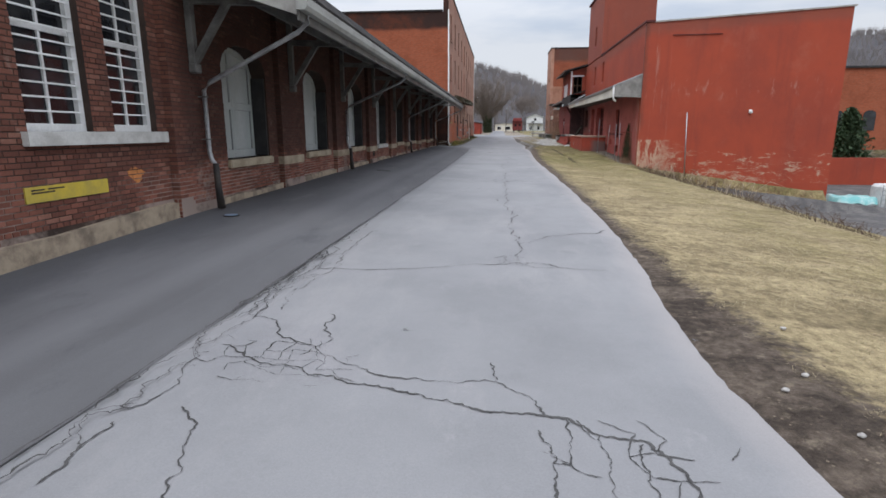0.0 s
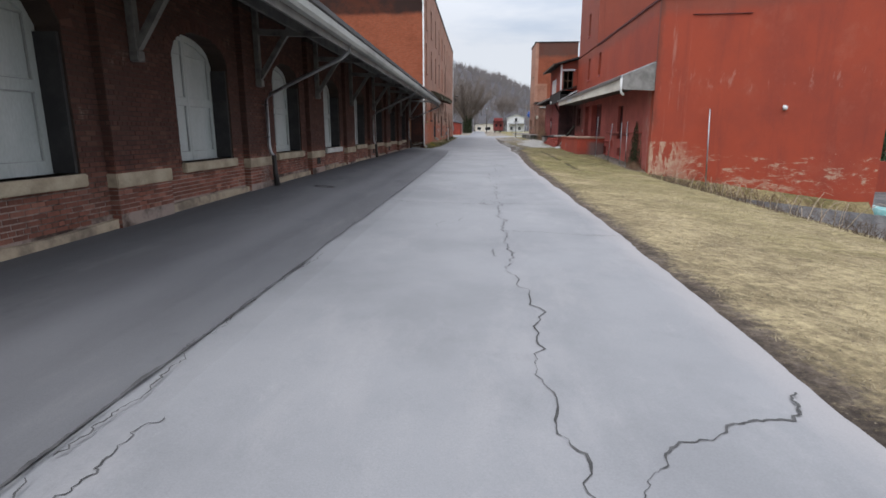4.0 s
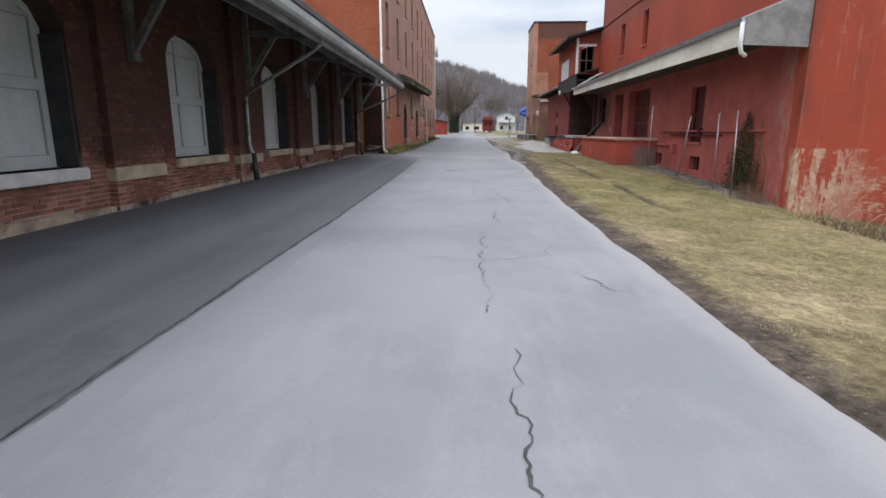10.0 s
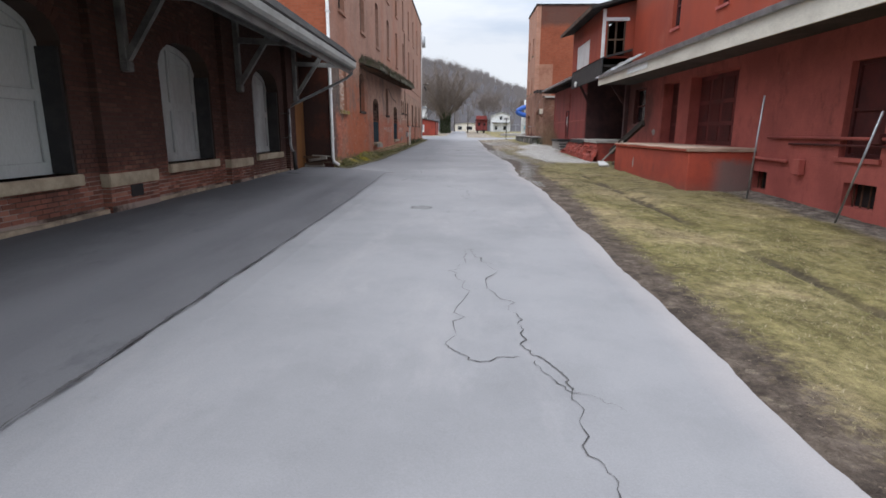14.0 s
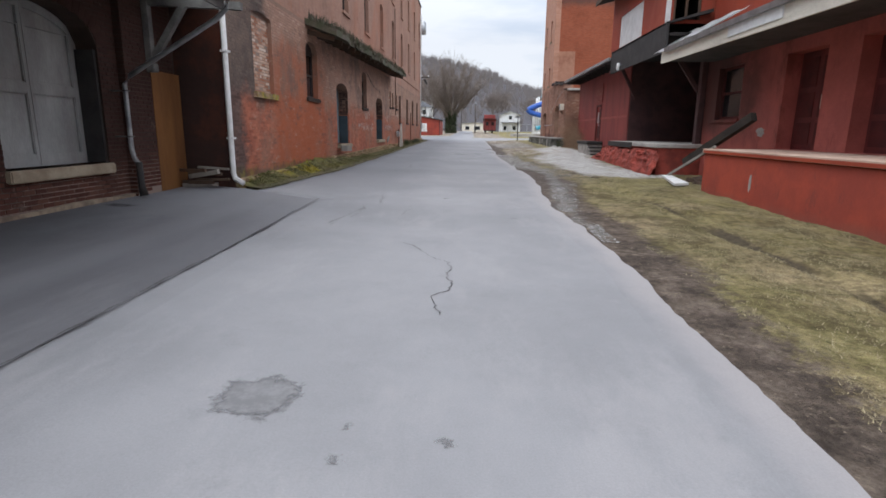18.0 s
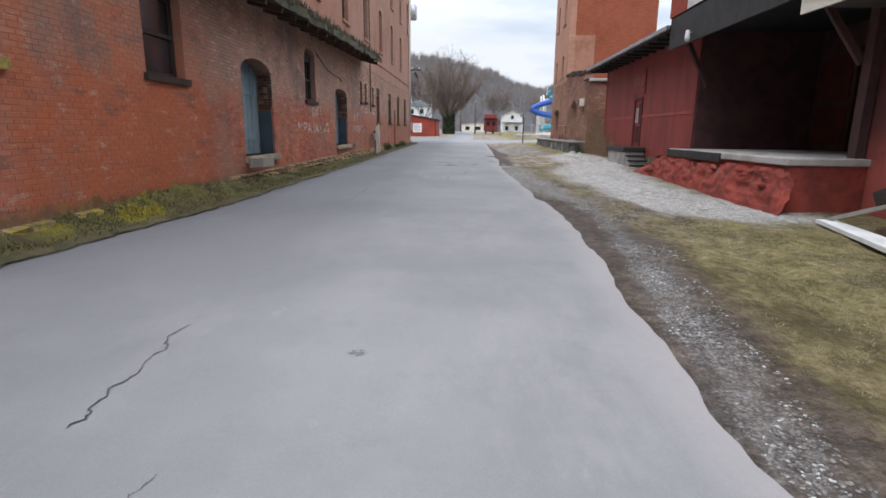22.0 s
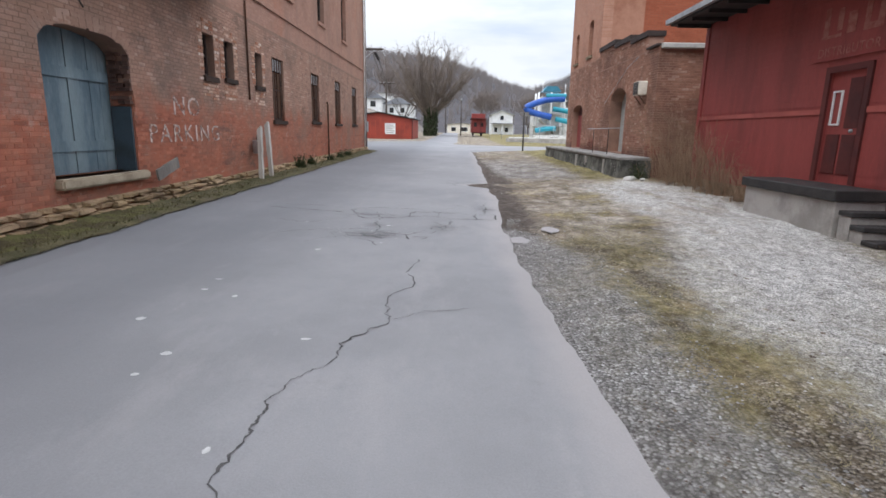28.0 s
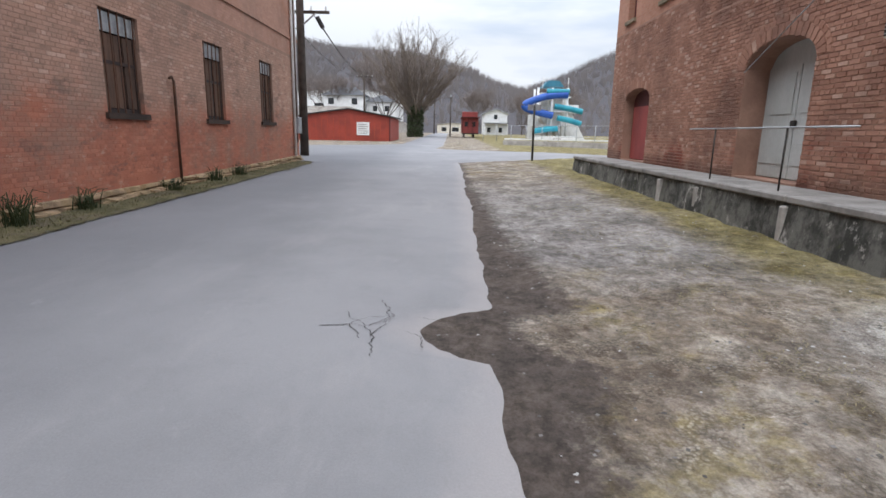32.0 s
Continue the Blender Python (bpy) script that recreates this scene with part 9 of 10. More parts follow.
CRACKS_H = [
    ([(-2.38, 18.05), (-1.99, 17.9), (-1.28, 17.84), (-0.68, 17.82), (-0.25, 17.79), (0.15, 17.89), (0.55, 17.88), (1.11, 17.84), (1.63, 17.78), (2.14, 17.73)], 0.016),
    ([(-0.25, 17.79), (-0.19, 18.31), (-0.13, 18.63)], 0.012), ([(-0.25, 17.79), (-0.06, 18.22), (0.13, 18.53), (0.14, 17.97)], 0.012),
    ([(-0.21, 17.95), (-0.03, 17.8), (0.15, 17.89)], 0.011), ([(0.02, 17.56), (-0.14, 17.77), (-0.06, 18.04)], 0.011),
    ([(-0.67, 25.21), (-0.02, 25.19), (0.24, 25.04), (0.65, 25.13)], 0.009), ([(0.65, 25.13), (0.97, 24.79), (1.28, 24.12), (1.54, 23.85)], 0.011),
    ([(0.31, 34.8), (0.15, 34.8), (-0.02, 33.7), (0.01, 31.62), (0.18, 31.28), (0.56, 31.36)], 0.010), ([(0.66, 31.3), (0.8, 30.88), (1.12, 30.63)], 0.011),
    ([(-0.59, 15.39), (-0.58, 15.62), (-0.49, 15.85)], 0.011)]
for group_ in (CRACKS_A, CRACKS_B, CRACKS_C, CRACKS_D, CRACKS_E, CRACKS_F, CRACKS_G, CRACKS_I, CRACKS_J, CRACKS_H):
    for pts, w in group_:
        crack(pts, w)
# cells where the old cracks meet
for spot in ((-1.6, 3.35, 0.62, 0.32, 0.125, 1.15, 0.009), (0.75, 2.5, 0.45, 0.33, 0.17, 0.9, 0.011), (0.27, 6.55, 0.3, 0.3, 0.14, 0.5, 0.010),
             (-0.25, 64.62, 0.45, 0.3, 0.2, 0.7, 0.011), (-0.2, 66.4, 0.4, 0.2, 0.24, 0.6, 0.011), (1.1, 72.0, 0.4, 0.35, 0.2, 0.5, 0.010)):
    craze(*spot)
# the broken line beside the apron seam
for off, y0, y1, w in ((0.14, 1.9, 7.6, 0.018), (0.26, 2.6, 6.6, 0.014), (0.4, 4.4, 8.4, 0.011), (0.1, 8.0, 12.5, 0.012)):
    ys_ = spread(y0, y1, 0.42)
    crack([(left_edge(y) + off + crack_rnd.uniform(-0.07, 0.07), y) for y in ys_], w, 0.14)
for k in range(12):
    y = crack_rnd.uniform(2.2, 7.4)
    crack([(left_edge(y) + 0.06, y), (left_edge(y) + crack_rnd.uniform(0.2, 0.42), y + crack_rnd.uniform(0.1, 0.35))], 0.011)
crack([(left_edge(y) + 0.05, y) for y in spread(-2, 46.2, 0.5)], 0.022, 0.03)


def on_road(name, x, y, rx, ry, material, seed, parent=None, extra=0.0055, base=road_z):
    """A thin worn patch; its rim is ragged."""
    pts, inside = [(x, y, base(x, y) + extra)], [min(rx, ry)]
    for ring, share in enumerate((0.5, 1.0)):
        for k in range(22):
            a = 6.2832 * k / 22
            r = share * (1 + 0.3 * noise.noise((math.cos(a) * 1.5, math.sin(a) * 1.5, seed * 3.1)))
            px, py = x + math.cos(a) * rx * r, y + math.sin(a) * ry * r
            pts.append((px, py, base(px, py) + extra))
            inside.append(min(rx, ry) * (1 - share))
    fs = [(0, 1 + k, 1 + (k + 1) % 22) for k in range(22)]
    fs += [(1 + k, 23 + k, 23 + (k + 1) % 22, 1 + (k + 1) % 22) for k in range(22)]
    ob = from_lists(name, pts, fs, material, parent or road)
    ob.data.attributes.new("inside", "FLOAT", "POINT").data.foreach_set("value", inside)
    return ob


for i, (x, y, rx, ry) in enumerate(((-0.7, 38.5, 0.29, 0.27), (-0.13, 37.95, 0.07, 0.06), (0.38, 38.11, 0.07, 0.06), (0.0, 46.95, 0.09, 0.09), (1.2, 44.6, 0.08, 0.07), (-0.13, 38.2, 0.05, 0.07), (-0.75, 4.1, 0.08, 0.05), (1.55, 4.15, 0.07, 0.04))):
    on_road("tar_patch", x, y, rx, ry, repair_tar, i + 1)
s = Surf("oil stain")
s.feather(0.22, 0.06, 0.26, 6.0)
oil = s.done((0.05, 0.05, 0.053), 0.7)
for i, (x, y, rx, ry) in enumerate(((-4.25, 19.4, 0.4, 0.35), (-5.0, 43.9, 0.35, 0.25))):
    on_road("oil_stain", x, y, rx, ry, oil, 50 + i, apron, 0.0295, land)
s = Surf("damp stain")
s.feather(0.8, 0.15, 1.0, 4.0)
damp = s.done(s.mix(s.noise(40, 5, 0.75), (0.12, 0.118, 0.122), (0.19, 0.187, 0.19)), 0.85)
for i, (x, y, rx, ry) in enumerate(((0.0, 64.7, 0.75, 0.55), (-0.5, 66.45, 0.75, 0.45), (0.95, 65.4, 0.5, 0.6), (1.2, 66.2, 0.9, 0.28), (-0.15, 65.5, 0.45, 0.5), (1.65, 67.4, 0.45, 0.7), (-1.5, 66.7, 0.8, 0.3))):
    on_road("damp_stain", x, y, rx, ry, damp, 70 + i, None, 0.003)
pale_spot = plain("pale droppings", (0.5, 0.5, 0.5), (0.4, 0.4, 0.4), 6.0, 0.9)
spot_rnd = random.Random(88)
for i in range(12):
    on_road("pale_spot", spot_rnd.uniform(-1.5, 0.2), spot_rnd.uniform(59.2, 65.5), spot_rnd.uniform(0.015, 0.04), spot_rnd.uniform(0.015, 0.04), pale_spot, i + 30)
ww = thing("wall_wire", (WX + 0.03, 62.0, 3.9), "thin black wire sagging along the brick wall", "cable")
pipe("wire", [(WX + 0.03, 61.9, 4.1), (WX + 0.04, 63.0, 3.75), (WX + 0.04, 64.2, 3.62), (WX + 0.03, 65.2, 3.6), (WX + 0.03, 65.3, 3.5)], 0.014, iron, ww, n=5)
vc = thing("valve_cover", (-4.7, 8.9, land(-4.7, 8.9) + 0.026), "worn blue iron valve cover set in the asphalt", "cover")
bm = bmesh.new()
zc = land(-4.7, 8.9) + 0.028
tube(bm, [(-4.7, 8.9, zc - 0.01), (-4.7, 8.9, zc + 0.018)], 0.11, 20)
part("lid", bm, plain("blue worn paint", (0.12, 0.2, 0.3), (0.2, 0.24, 0.28), 8.0, 0.6), vc)
bm = bmesh.new()
tube(bm, [(-4.7, 8.9, zc - 0.01), (-4.7, 8.9, zc + 0.012)], 0.14, 20)
part("ring", bm, iron, vc)

# ---------------------------------------------------------------- grass, stones, brush
def chips(name, n, area, sizes, material, label, seed, base=rough_land, lift=0.02, flat=0.6, cat="gravel"):
    """Loose stones strewn over an area; area: function giving a random (x, y) or None."""
    rnd = random.Random(seed)
    vs, fs = [], []
    for _ in range(n):
        p = area(rnd)
        if not p:
            continue
        x, y = p
        r = rnd.uniform(*sizes)
        z = base(x, y) + lift
        k = len(vs)
        a = rnd.uniform(0, 6.28)
        for j in range(4):
            vs.append((x + math.cos(a + j * 1.57) * r * rnd.uniform(0.7, 1.2), y + math.sin(a + j * 1.57) * r * rnd.uniform(0.7, 1.2), z + r * 0.1))
        vs += [(x + rnd.uniform(-0.3, 0.3) * r, y + rnd.uniform(-0.3, 0.3) * r, z + r * flat * rnd.uniform(0.7, 1.2))]
        fs += [(k, k + 1, k + 4), (k + 1, k + 2, k + 4), (k + 2, k + 3, k + 4), (k + 3, k, k + 4)]
    return tagged(from_lists(name, vs, fs, material), label, cat, kind="stuff")


s = Surf("mixed stone chips")
r_ = s.rand()
stone_mix = s.done(s.mix(s.step(r_, 0.88, 0.98), s.mix(r_, (0.09, 0.085, 0.08), (0.27, 0.26, 0.25)), (0.50, 0.495, 0.49)), 0.9)
s = Surf("white stone chips")
r_ = s.rand()
stone_white = s.done(s.mix(r_, (0.26, 0.25, 0.24), (0.50, 0.49, 0.48)), 0.9)
s = Surf("straw and grass blades")
r_ = s.rand()
col = s.mix(r_, (0.44, 0.37, 0.24), (0.27, 0.22, 0.14))
green = s.op("MULTIPLY", s.step(s.noise(0.45, 5, 0.65, (1, 1, 1), 5), 0.34, 0.56), s.step(s.y, 14.0, 36.0))
col = s.mix(s.op("MULTIPLY", green, s.step(r_, 0.2, 0.5)), col, (0.20, 0.19, 0.08))
blade = s.done(s.mix(s.op("MULTIPLY", s.step(s.op("ADD", s.y, s.op("MULTIPLY", s.noise(0.6, 5, 0.65, (1, 1, 1), 9), 8.0)), 42.0, 47.0), 0.6), col, (0.25, 0.22, 0.125)), 0.9)
s = Surf("dead leaves")
r_ = s.rand()
leaf_dead = s.done(s.mix(s.step(r_, 0.7, 1.0), s.mix(r_, (0.06, 0.045, 0.036), (0.17, 0.13, 0.095)), (0.21, 0.17, 0.125)), 0.9)


def yard(rnd):
    y, x = rnd.uniform(52.5, 72.5), rnd.uniform(3.2, 7.3)
    if ground_zone(x, y)[2] + 0.5 * noise.noise((x * 0.9, y * 0.9, 50.0)) < 0.9 * rnd.random() - 0.2 or (y > 64 and rnd.random() < 0.6):
        return None
    return x, y


def edge_grit(rnd):
    y = rnd.uniform(43.0, 66.5)
    w = max(0.2, float(np.interp(y, GRIT_Y, GRIT_W)))
    d = float(np.interp(y, [46, 53, 55, 57], [0.0, 0.4, 0.3, 0.0])) + w * rnd.random() ** 1.2 * 1.1
    x = right_edge(y) + 0.04 + d
    if noise.noise((x * 1.4, y * 1.1, 33.0)) + 0.25 < rnd.random() * 0.8:
        return None
    return x, y


def verge_spot(rnd):
    y = rnd.uniform(56, 84)
    return right_edge(y) + rnd.uniform(0.1, 4.6), y


chips("gravel_stones", 8000, yard, (0.006, 0.017), stone_white, "loose white crushed stones", 41, lift=0.0)
chips("edge_stones", 24000, edge_grit, (0.005, 0.017), stone_mix, "mixed grey stones along the road edge", 42, lift=0.0)
def broken_road(rnd):
    return rnd.gauss(-0.2, 0.45), rnd.gauss(64.8, 0.45)


chips("road_crumbs", 120, broken_road, (0.004, 0.014), stone_chip, "pale crumbs of broken asphalt on the road", 44, base=road_z, lift=0.004, flat=0.5)
for k, (x, y, r) in enumerate(((2.62, 65.35, 0.17), (2.07, 64.65, 0.17))):
    fr = thing("asphalt_fragment", (x, y, top_of(x, y)), "pale broken piece of asphalt in the mud", "rubble", "asphalt fragments")
    bm = bmesh.new()
    z = top_of(x, y) + 0.008
    ring = [(x + r * math.cos(a * 0.3491) * (0.85 + 0.42 * noise.noise((math.cos(a * 0.3491) * 2.0, math.sin(a * 0.3491) * 2.4, k * 5.0))), y + 1.7 * r * math.sin(a * 0.3491) * (0.85 + 0.42 * noise.noise((math.cos(a * 0.3491) * 2.0, math.sin(a * 0.3491) * 2.4, k * 5.0)))) for a in range(18)]
    lo, hi = [bm.verts.new((px, py, z)) for px, py in ring], [bm.verts.new((x + (px - x) * 0.93, y + (py - y) * 0.93, z + 0.009)) for px, py in ring]
    bm.faces.new(hi)
    for a in range(18):
        bm.faces.new((lo[a], lo[(a + 1) % 18], hi[(a + 1) % 18], hi[a]))
    part("slab", bm, asphalt, fr)
chips("verge_stones", 3500, verge_spot, (0.005, 0.02), stone_mix, "scattered stones in the dirt verge", 43, lift=0.0)


def grass(name, n, y0, y1, x0, x1, hts, seed, inset=0.0):
    rnd = random.Random(seed)
    vs, fs = [], []
    for _ in range(n):
        y = rnd.uniform(y0, y1)
        e = right_edge(y) + 0.7 * float(np.interp(y, SOIL_Y, SOIL_W)) + (0.0 if y < 44 else 0.9 * max(0.0, float(np.interp(y, GRIT_Y, GRIT_W))) if y < 66 else 0.3) + inset
        x = rnd.uniform(e, x1)
        if noise.noise((x * 0.9, y * 0.9, 14.0)) < -0.28 or (x < e + 0.5 and noise.noise((x * 3.0, y * 3.0, 24.0)) < 0.1) or ground_zone(x, y)[2] > 0.15 or abs(x - rut_x(y)) < (0.16 if 30 < y < 48 else 0.0):
            continue
        z = rough_land(x, y) - 0.005
        for _ in range(3):
            a, l = rnd.uniform(0, 6.283), rnd.uniform(*hts)
            ox, oy = x + rnd.uniform(-0.05, 0.05), y + rnd.uniform(-0.05, 0.05)
            w = rnd.uniform(0.002, 0.0045)
            lean = l * rnd.uniform(0.8, 2.2)
            k = len(vs)
            vs += [(ox - math.sin(a) * w, oy + math.cos(a) * w, z), (ox + math.sin(a) * w, oy - math.cos(a) * w, z), (ox + math.cos(a) * lean, oy + math.sin(a) * lean, z + l)]
            fs.append((k, k + 1, k + 2))
    return tagged(from_lists(name, vs, fs, blade), "short straw coloured winter grass", "grass", kind="stuff")


grass("lawn_grass", 52000, -1.0, 34.0, 2.4, 7.4, (0.012, 0.03), 51)
grass("verge_grass", 34000, 34.0, 58.0, 2.4, 6.8, (0.012, 0.03), 52)
grass("path_grass", 16000, 53.0, 66.0, 2.4, 4.3, (0.008, 0.02), 54, 0.05)
grass("rough_grass", 16000, 66.0, 92.0, 2.6, 6.0, (0.008, 0.022), 53, 0.4)


def litter(rnd):
    y = rnd.uniform(0.5, 60)
    return right_edge(y) + 0.03 + abs(rnd.gauss(0.1, 0.35)), y


chips("yard_litter", 700, yard, (0.008, 0.03), leaf_dead, "dark leaf litter on the white stones", 62, lift=0.036, flat=0.3, cat="leaves")
chips("dead_leaves", 5000, litter, (0.004, 0.014), leaf_dead, "brown dead leaves and crumbs on the verge", 61, lift=0.024, flat=0.35, cat="leaves")
for i, (x, y) in enumerate(((2.42, 4.55), (2.0, 2.85), (2.1, 3.6), (1.85, 3.35))):
    st = thing("white_stone", (x, y, rough_land(x, y)), "small pale stone lying in the mud", "stone", "stones in the mud")
    bm = bmesh.new()
    bmesh.ops.create_icosphere(bm, subdivisions=2, radius=0.02, matrix=pose(x, y, rough_land(x, y) + 0.014) @ Matrix.Diagonal((1.2, 0.9, 0.7, 1)))
    for v in bm.verts:
        v.co += v.normal * 0.006 * noise.noise(v.co * 40)
    part("stone", bm, stone_chip, st)


def brush(name, spots, label, mat, seed, n=60, hts=(0.4, 1.1), thick=0.006, arch_=0.6, cat="bush"):
    """A tangle of thin arching canes, one thing a clump."""
    for i, (x, y, r, sc) in enumerate(spots):
        rnd = random.Random(seed + i)
        z = land(x, y) - 0.03
        b = thing(name, (x, y, z), label, cat, name + " clumps")
        bm = bmesh.new()
        for _ in range(n):
            a = rnd.uniform(0, 6.283)
            l = rnd.uniform(*hts) * sc
            px, py = x + rnd.gauss(0, r), y + rnd.gauss(0, r)
            out = Vector((math.cos(a), math.sin(a), 0)) * l * arch_ * rnd.uniform(0.2, 1.2)
            p0 = Vector((px, py, land(px, py) - 0.03))
            pts = [p0, p0 + out * 0.3 + Vector((0, 0, l * 0.6)), p0 + out * 0.7 + Vector((0, 0, l * 0.95)), p0 + out * 1.15 + Vector((rnd.gauss(0, 0.05), rnd.gauss(0, 0.05), l * rnd.uniform(0.7, 1.1)))]
            tube(bm, pts, [thick, thick * 0.8, thick * 0.6, thick * 0.3], 3, cap=False)
        tagged(part("cane_tangle", bm, mat, b), kind="stuff")


brush_dark = plain("dark dead brush", (0.12, 0.085, 0.062), (0.07, 0.052, 0.04), 2.0, 0.95)
pale_cane = plain("pale dead canes", (0.46, 0.38, 0.29), (0.31, 0.24, 0.18), 3.0, 0.9)
brush("bramble", [(8.3 + 0.75 * k, 31.7 - 0.15 * (k % 3), 0.35, (0.45 if k < 2 else 0.8) + 0.2 * (k % 2)) for k in range(13)], "brown dead bramble canes at the red wall's foot", bramble, 71, 24, (0.25, 0.8), 0.010, 1.0)
brush("bramble", [(7.7 + 0.3 * (k % 2), 12 + 1.25 * k, 0.35, 0.75 + 0.2 * (k % 3)) for k in range(16)], "low dead brush on the slope edge", brush_dark, 191, 55, (0.12, 0.4), 0.006, 1.1)
brush("bramble", [(8.0 + 0.6 * (k % 2), 19.5 + 2.2 * k, 0.4, 0.8) for k in range(6)], "sparse pale canes on the slope edge", pale_cane, 231, 9, (0.5, 1.0), 0.011, 0.9)
brush("dead_bush", [(7.6, 34.0, 0.2, 0.35), (7.5, 33.3, 0.2, 0.3)], "low dead bush with dry leaves by the red wall", bramble, 101, 120, (0.5, 1.2), 0.006, 0.4)
cane_brown = plain("brown canes", (0.34, 0.235, 0.16), (0.22, 0.15, 0.105), 2.0, 0.95)
brush("brown_brush", [(7.15, 72.7, 0.3, 1.75), (7.35, 72.2, 0.3, 1.9), (7.1, 71.7, 0.25, 1.6), (7.3, 71.0, 0.22, 1.5), (7.25, 70.2, 0.18, 1.2), (7.2, 69.4, 0.14, 0.9), (7.2, 68.6, 0.12, 0.6)], "tall brown leafless brush between the buildings", cane_brown, 111, 130, (0.3, 1.3), 0.0038, 0.75)
brush("wall_weed", [(-4.2, 76.6, 0.1, 0.5), (-4.15, 79.3, 0.08, 0.4), (-4.2, 81.4, 0.1, 0.5), (-4.2, 83.0, 0.1, 0.5), (-4.2, 75.2, 0.08, 0.7)], "dark weed growing at the brick wall's foot", ivy, 131, 60, (0.2, 0.8), 0.012, 0.5, "weed")
rnd = random.Random(15)
vs, fs = [], []
for k in range(9000):
    y = rnd.uniform(47.2, 89)
    x = rnd.uniform(-4.4, left_edge(y) - 0.02)
    z = land(x, y) + 0.02
    a, l, w = rnd.uniform(0, 6.28), rnd.uniform(0.02, 0.07), 0.008
    k0 = len(vs)
    vs += [(x - math.sin(a) * w, y + math.cos(a) * w, z), (x + math.sin(a) * w, y - math.cos(a) * w, z), (x + math.cos(a) * l * 0.6, y + math.sin(a) * l * 0.6, z + l)]
    fs.append((k0, k0 + 1, k0 + 2))
s = Surf("moss blades")
moss_blade = s.done(s.mix(s.rand(), (0.07, 0.075, 0.03), (0.18, 0.155, 0.08)), 0.9)
tagged(from_lists("wall_foot_grass", vs, fs, moss_blade), "short green weeds along the brick wall", "grass", kind="stuff")

# bank of moss and dead weeds against the warehouse foot
BY, BH = [47.0, 48.2, 50, 53, 55.5, 58, 64, 90], [0.10, 0.22, 0.34, 0.36, 0.24, 0.10, 0.05, 0.02]
s = Surf("weedy bank")
col = s.mix(s.step(s.noise(1.8, 7, 0.75, (1, 1, 1), 3), 0.38, 0.62), (0.085, 0.07, 0.045), (0.15, 0.145, 0.06))
yel = s.op("MULTIPLY", s.step(s.noise(1.2, 6, 0.7, (1, 1, 1), 29), 0.48, 0.58), s.op("MULTIPLY", s.step(s.y, 49.0, 50.0), s.op("SUBTRACT", 1.0, s.step(s.y, 51.5, 53.5))))
col = s.mix(s.op("MULTIPLY", yel, 0.7), col, (0.28, 0.235, 0.035))
col = s.mix(0.65, col, s.mix(s.noise(26, 6, 0.78), (0.35, 0.35, 0.35), (1.65, 1.65, 1.65)), "MULTIPLY")
s.bump(s.noise(15, 6, 0.78), 0.9, 0.05)
weed_bank = s.done(col, 0.97, 0.0, 0.08)


def bank_z(x, y):
    e = left_edge(y) - 0.1
    k = max(0.0, min(1.0, (e - x) / (e - WX)))
    n = 0.7 + 0.6 * noise.noise((x * 2.0, y * 1.3, 61.0)) + 0.35 * noise.noise((x * 6.0, y * 5.0, 62.0))
    return land(x, y) + 0.03 + float(np.interp(y, BY, BH)) * k ** 1.2 * max(0.25, n)


vs, fs = [], []
ys = spread(47.0, 66.0, 0.1)
for y in ys:
    e = left_edge(y) - 0.12
    vs += [(WX + 0.03 + (e - WX - 0.03) * i / 9, y, bank_z(WX + 0.03 + (e - WX - 0.03) * i / 9, y)) for i in range(10)]
for j in range(len(ys) - 1):
    fs += [(j * 10 + i, j * 10 + i + 1, j * 10 + 11 + i, j * 10 + 10 + i) for i in range(9)]
wb_ = from_lists("weed_bank", vs, fs, weed_bank)
wb_.data.shade_smooth()
tagged(wb_, "bank of moss and dead weeds at the warehouse foot", "bank", kind="structure")
vs, fs = [], []
for k in range(15000):
    y = 47.3 + 13.0 * rnd.random() ** 1.2
    x = WX + 0.05 + (left_edge(y) - WX - 0.2) * rnd.random() ** 1.3
    if noise.noise((x * 1.5, y * 1.1, 71.0)) < rnd.uniform(-0.35, 0.25):
        continue
    z = bank_z(x, y) - 0.01
    a, l, w = rnd.uniform(0, 6.28), rnd.uniform(0.02, 0.06), rnd.uniform(0.005, 0.012)
    k0 = len(vs)
    vs += [(x - math.sin(a) * w, y + math.cos(a) * w, z), (x + math.sin(a) * w, y - math.cos(a) * w, z), (x + math.cos(a) * l * 0.8, y + math.sin(a) * l * 0.8, z + l)]
    fs.append((k0, k0 + 1, k0 + 2))
s = Surf("bank blades")
r_ = s.rand()
yel = s.op("MULTIPLY", s.step(s.noise(1.2, 6, 0.7, (1, 1, 1), 29), 0.50, 0.58), s.op("MULTIPLY", s.step(s.y, 48.5, 50.0), s.op("SUBTRACT", 1.0, s.step(s.y, 52.0, 54.5))))
bank_blade = s.done(s.mix(yel, s.mix(r_, (0.07, 0.08, 0.025), (0.20, 0.18, 0.085)), s.mix(r_, (0.17, 0.15, 0.02), (0.40, 0.32, 0.035))), 0.9)
tagged(from_lists("bank_weeds", vs, fs, bank_blade), "yellow moss tufts and dead weeds on the bank", "weeds", kind="stuff")

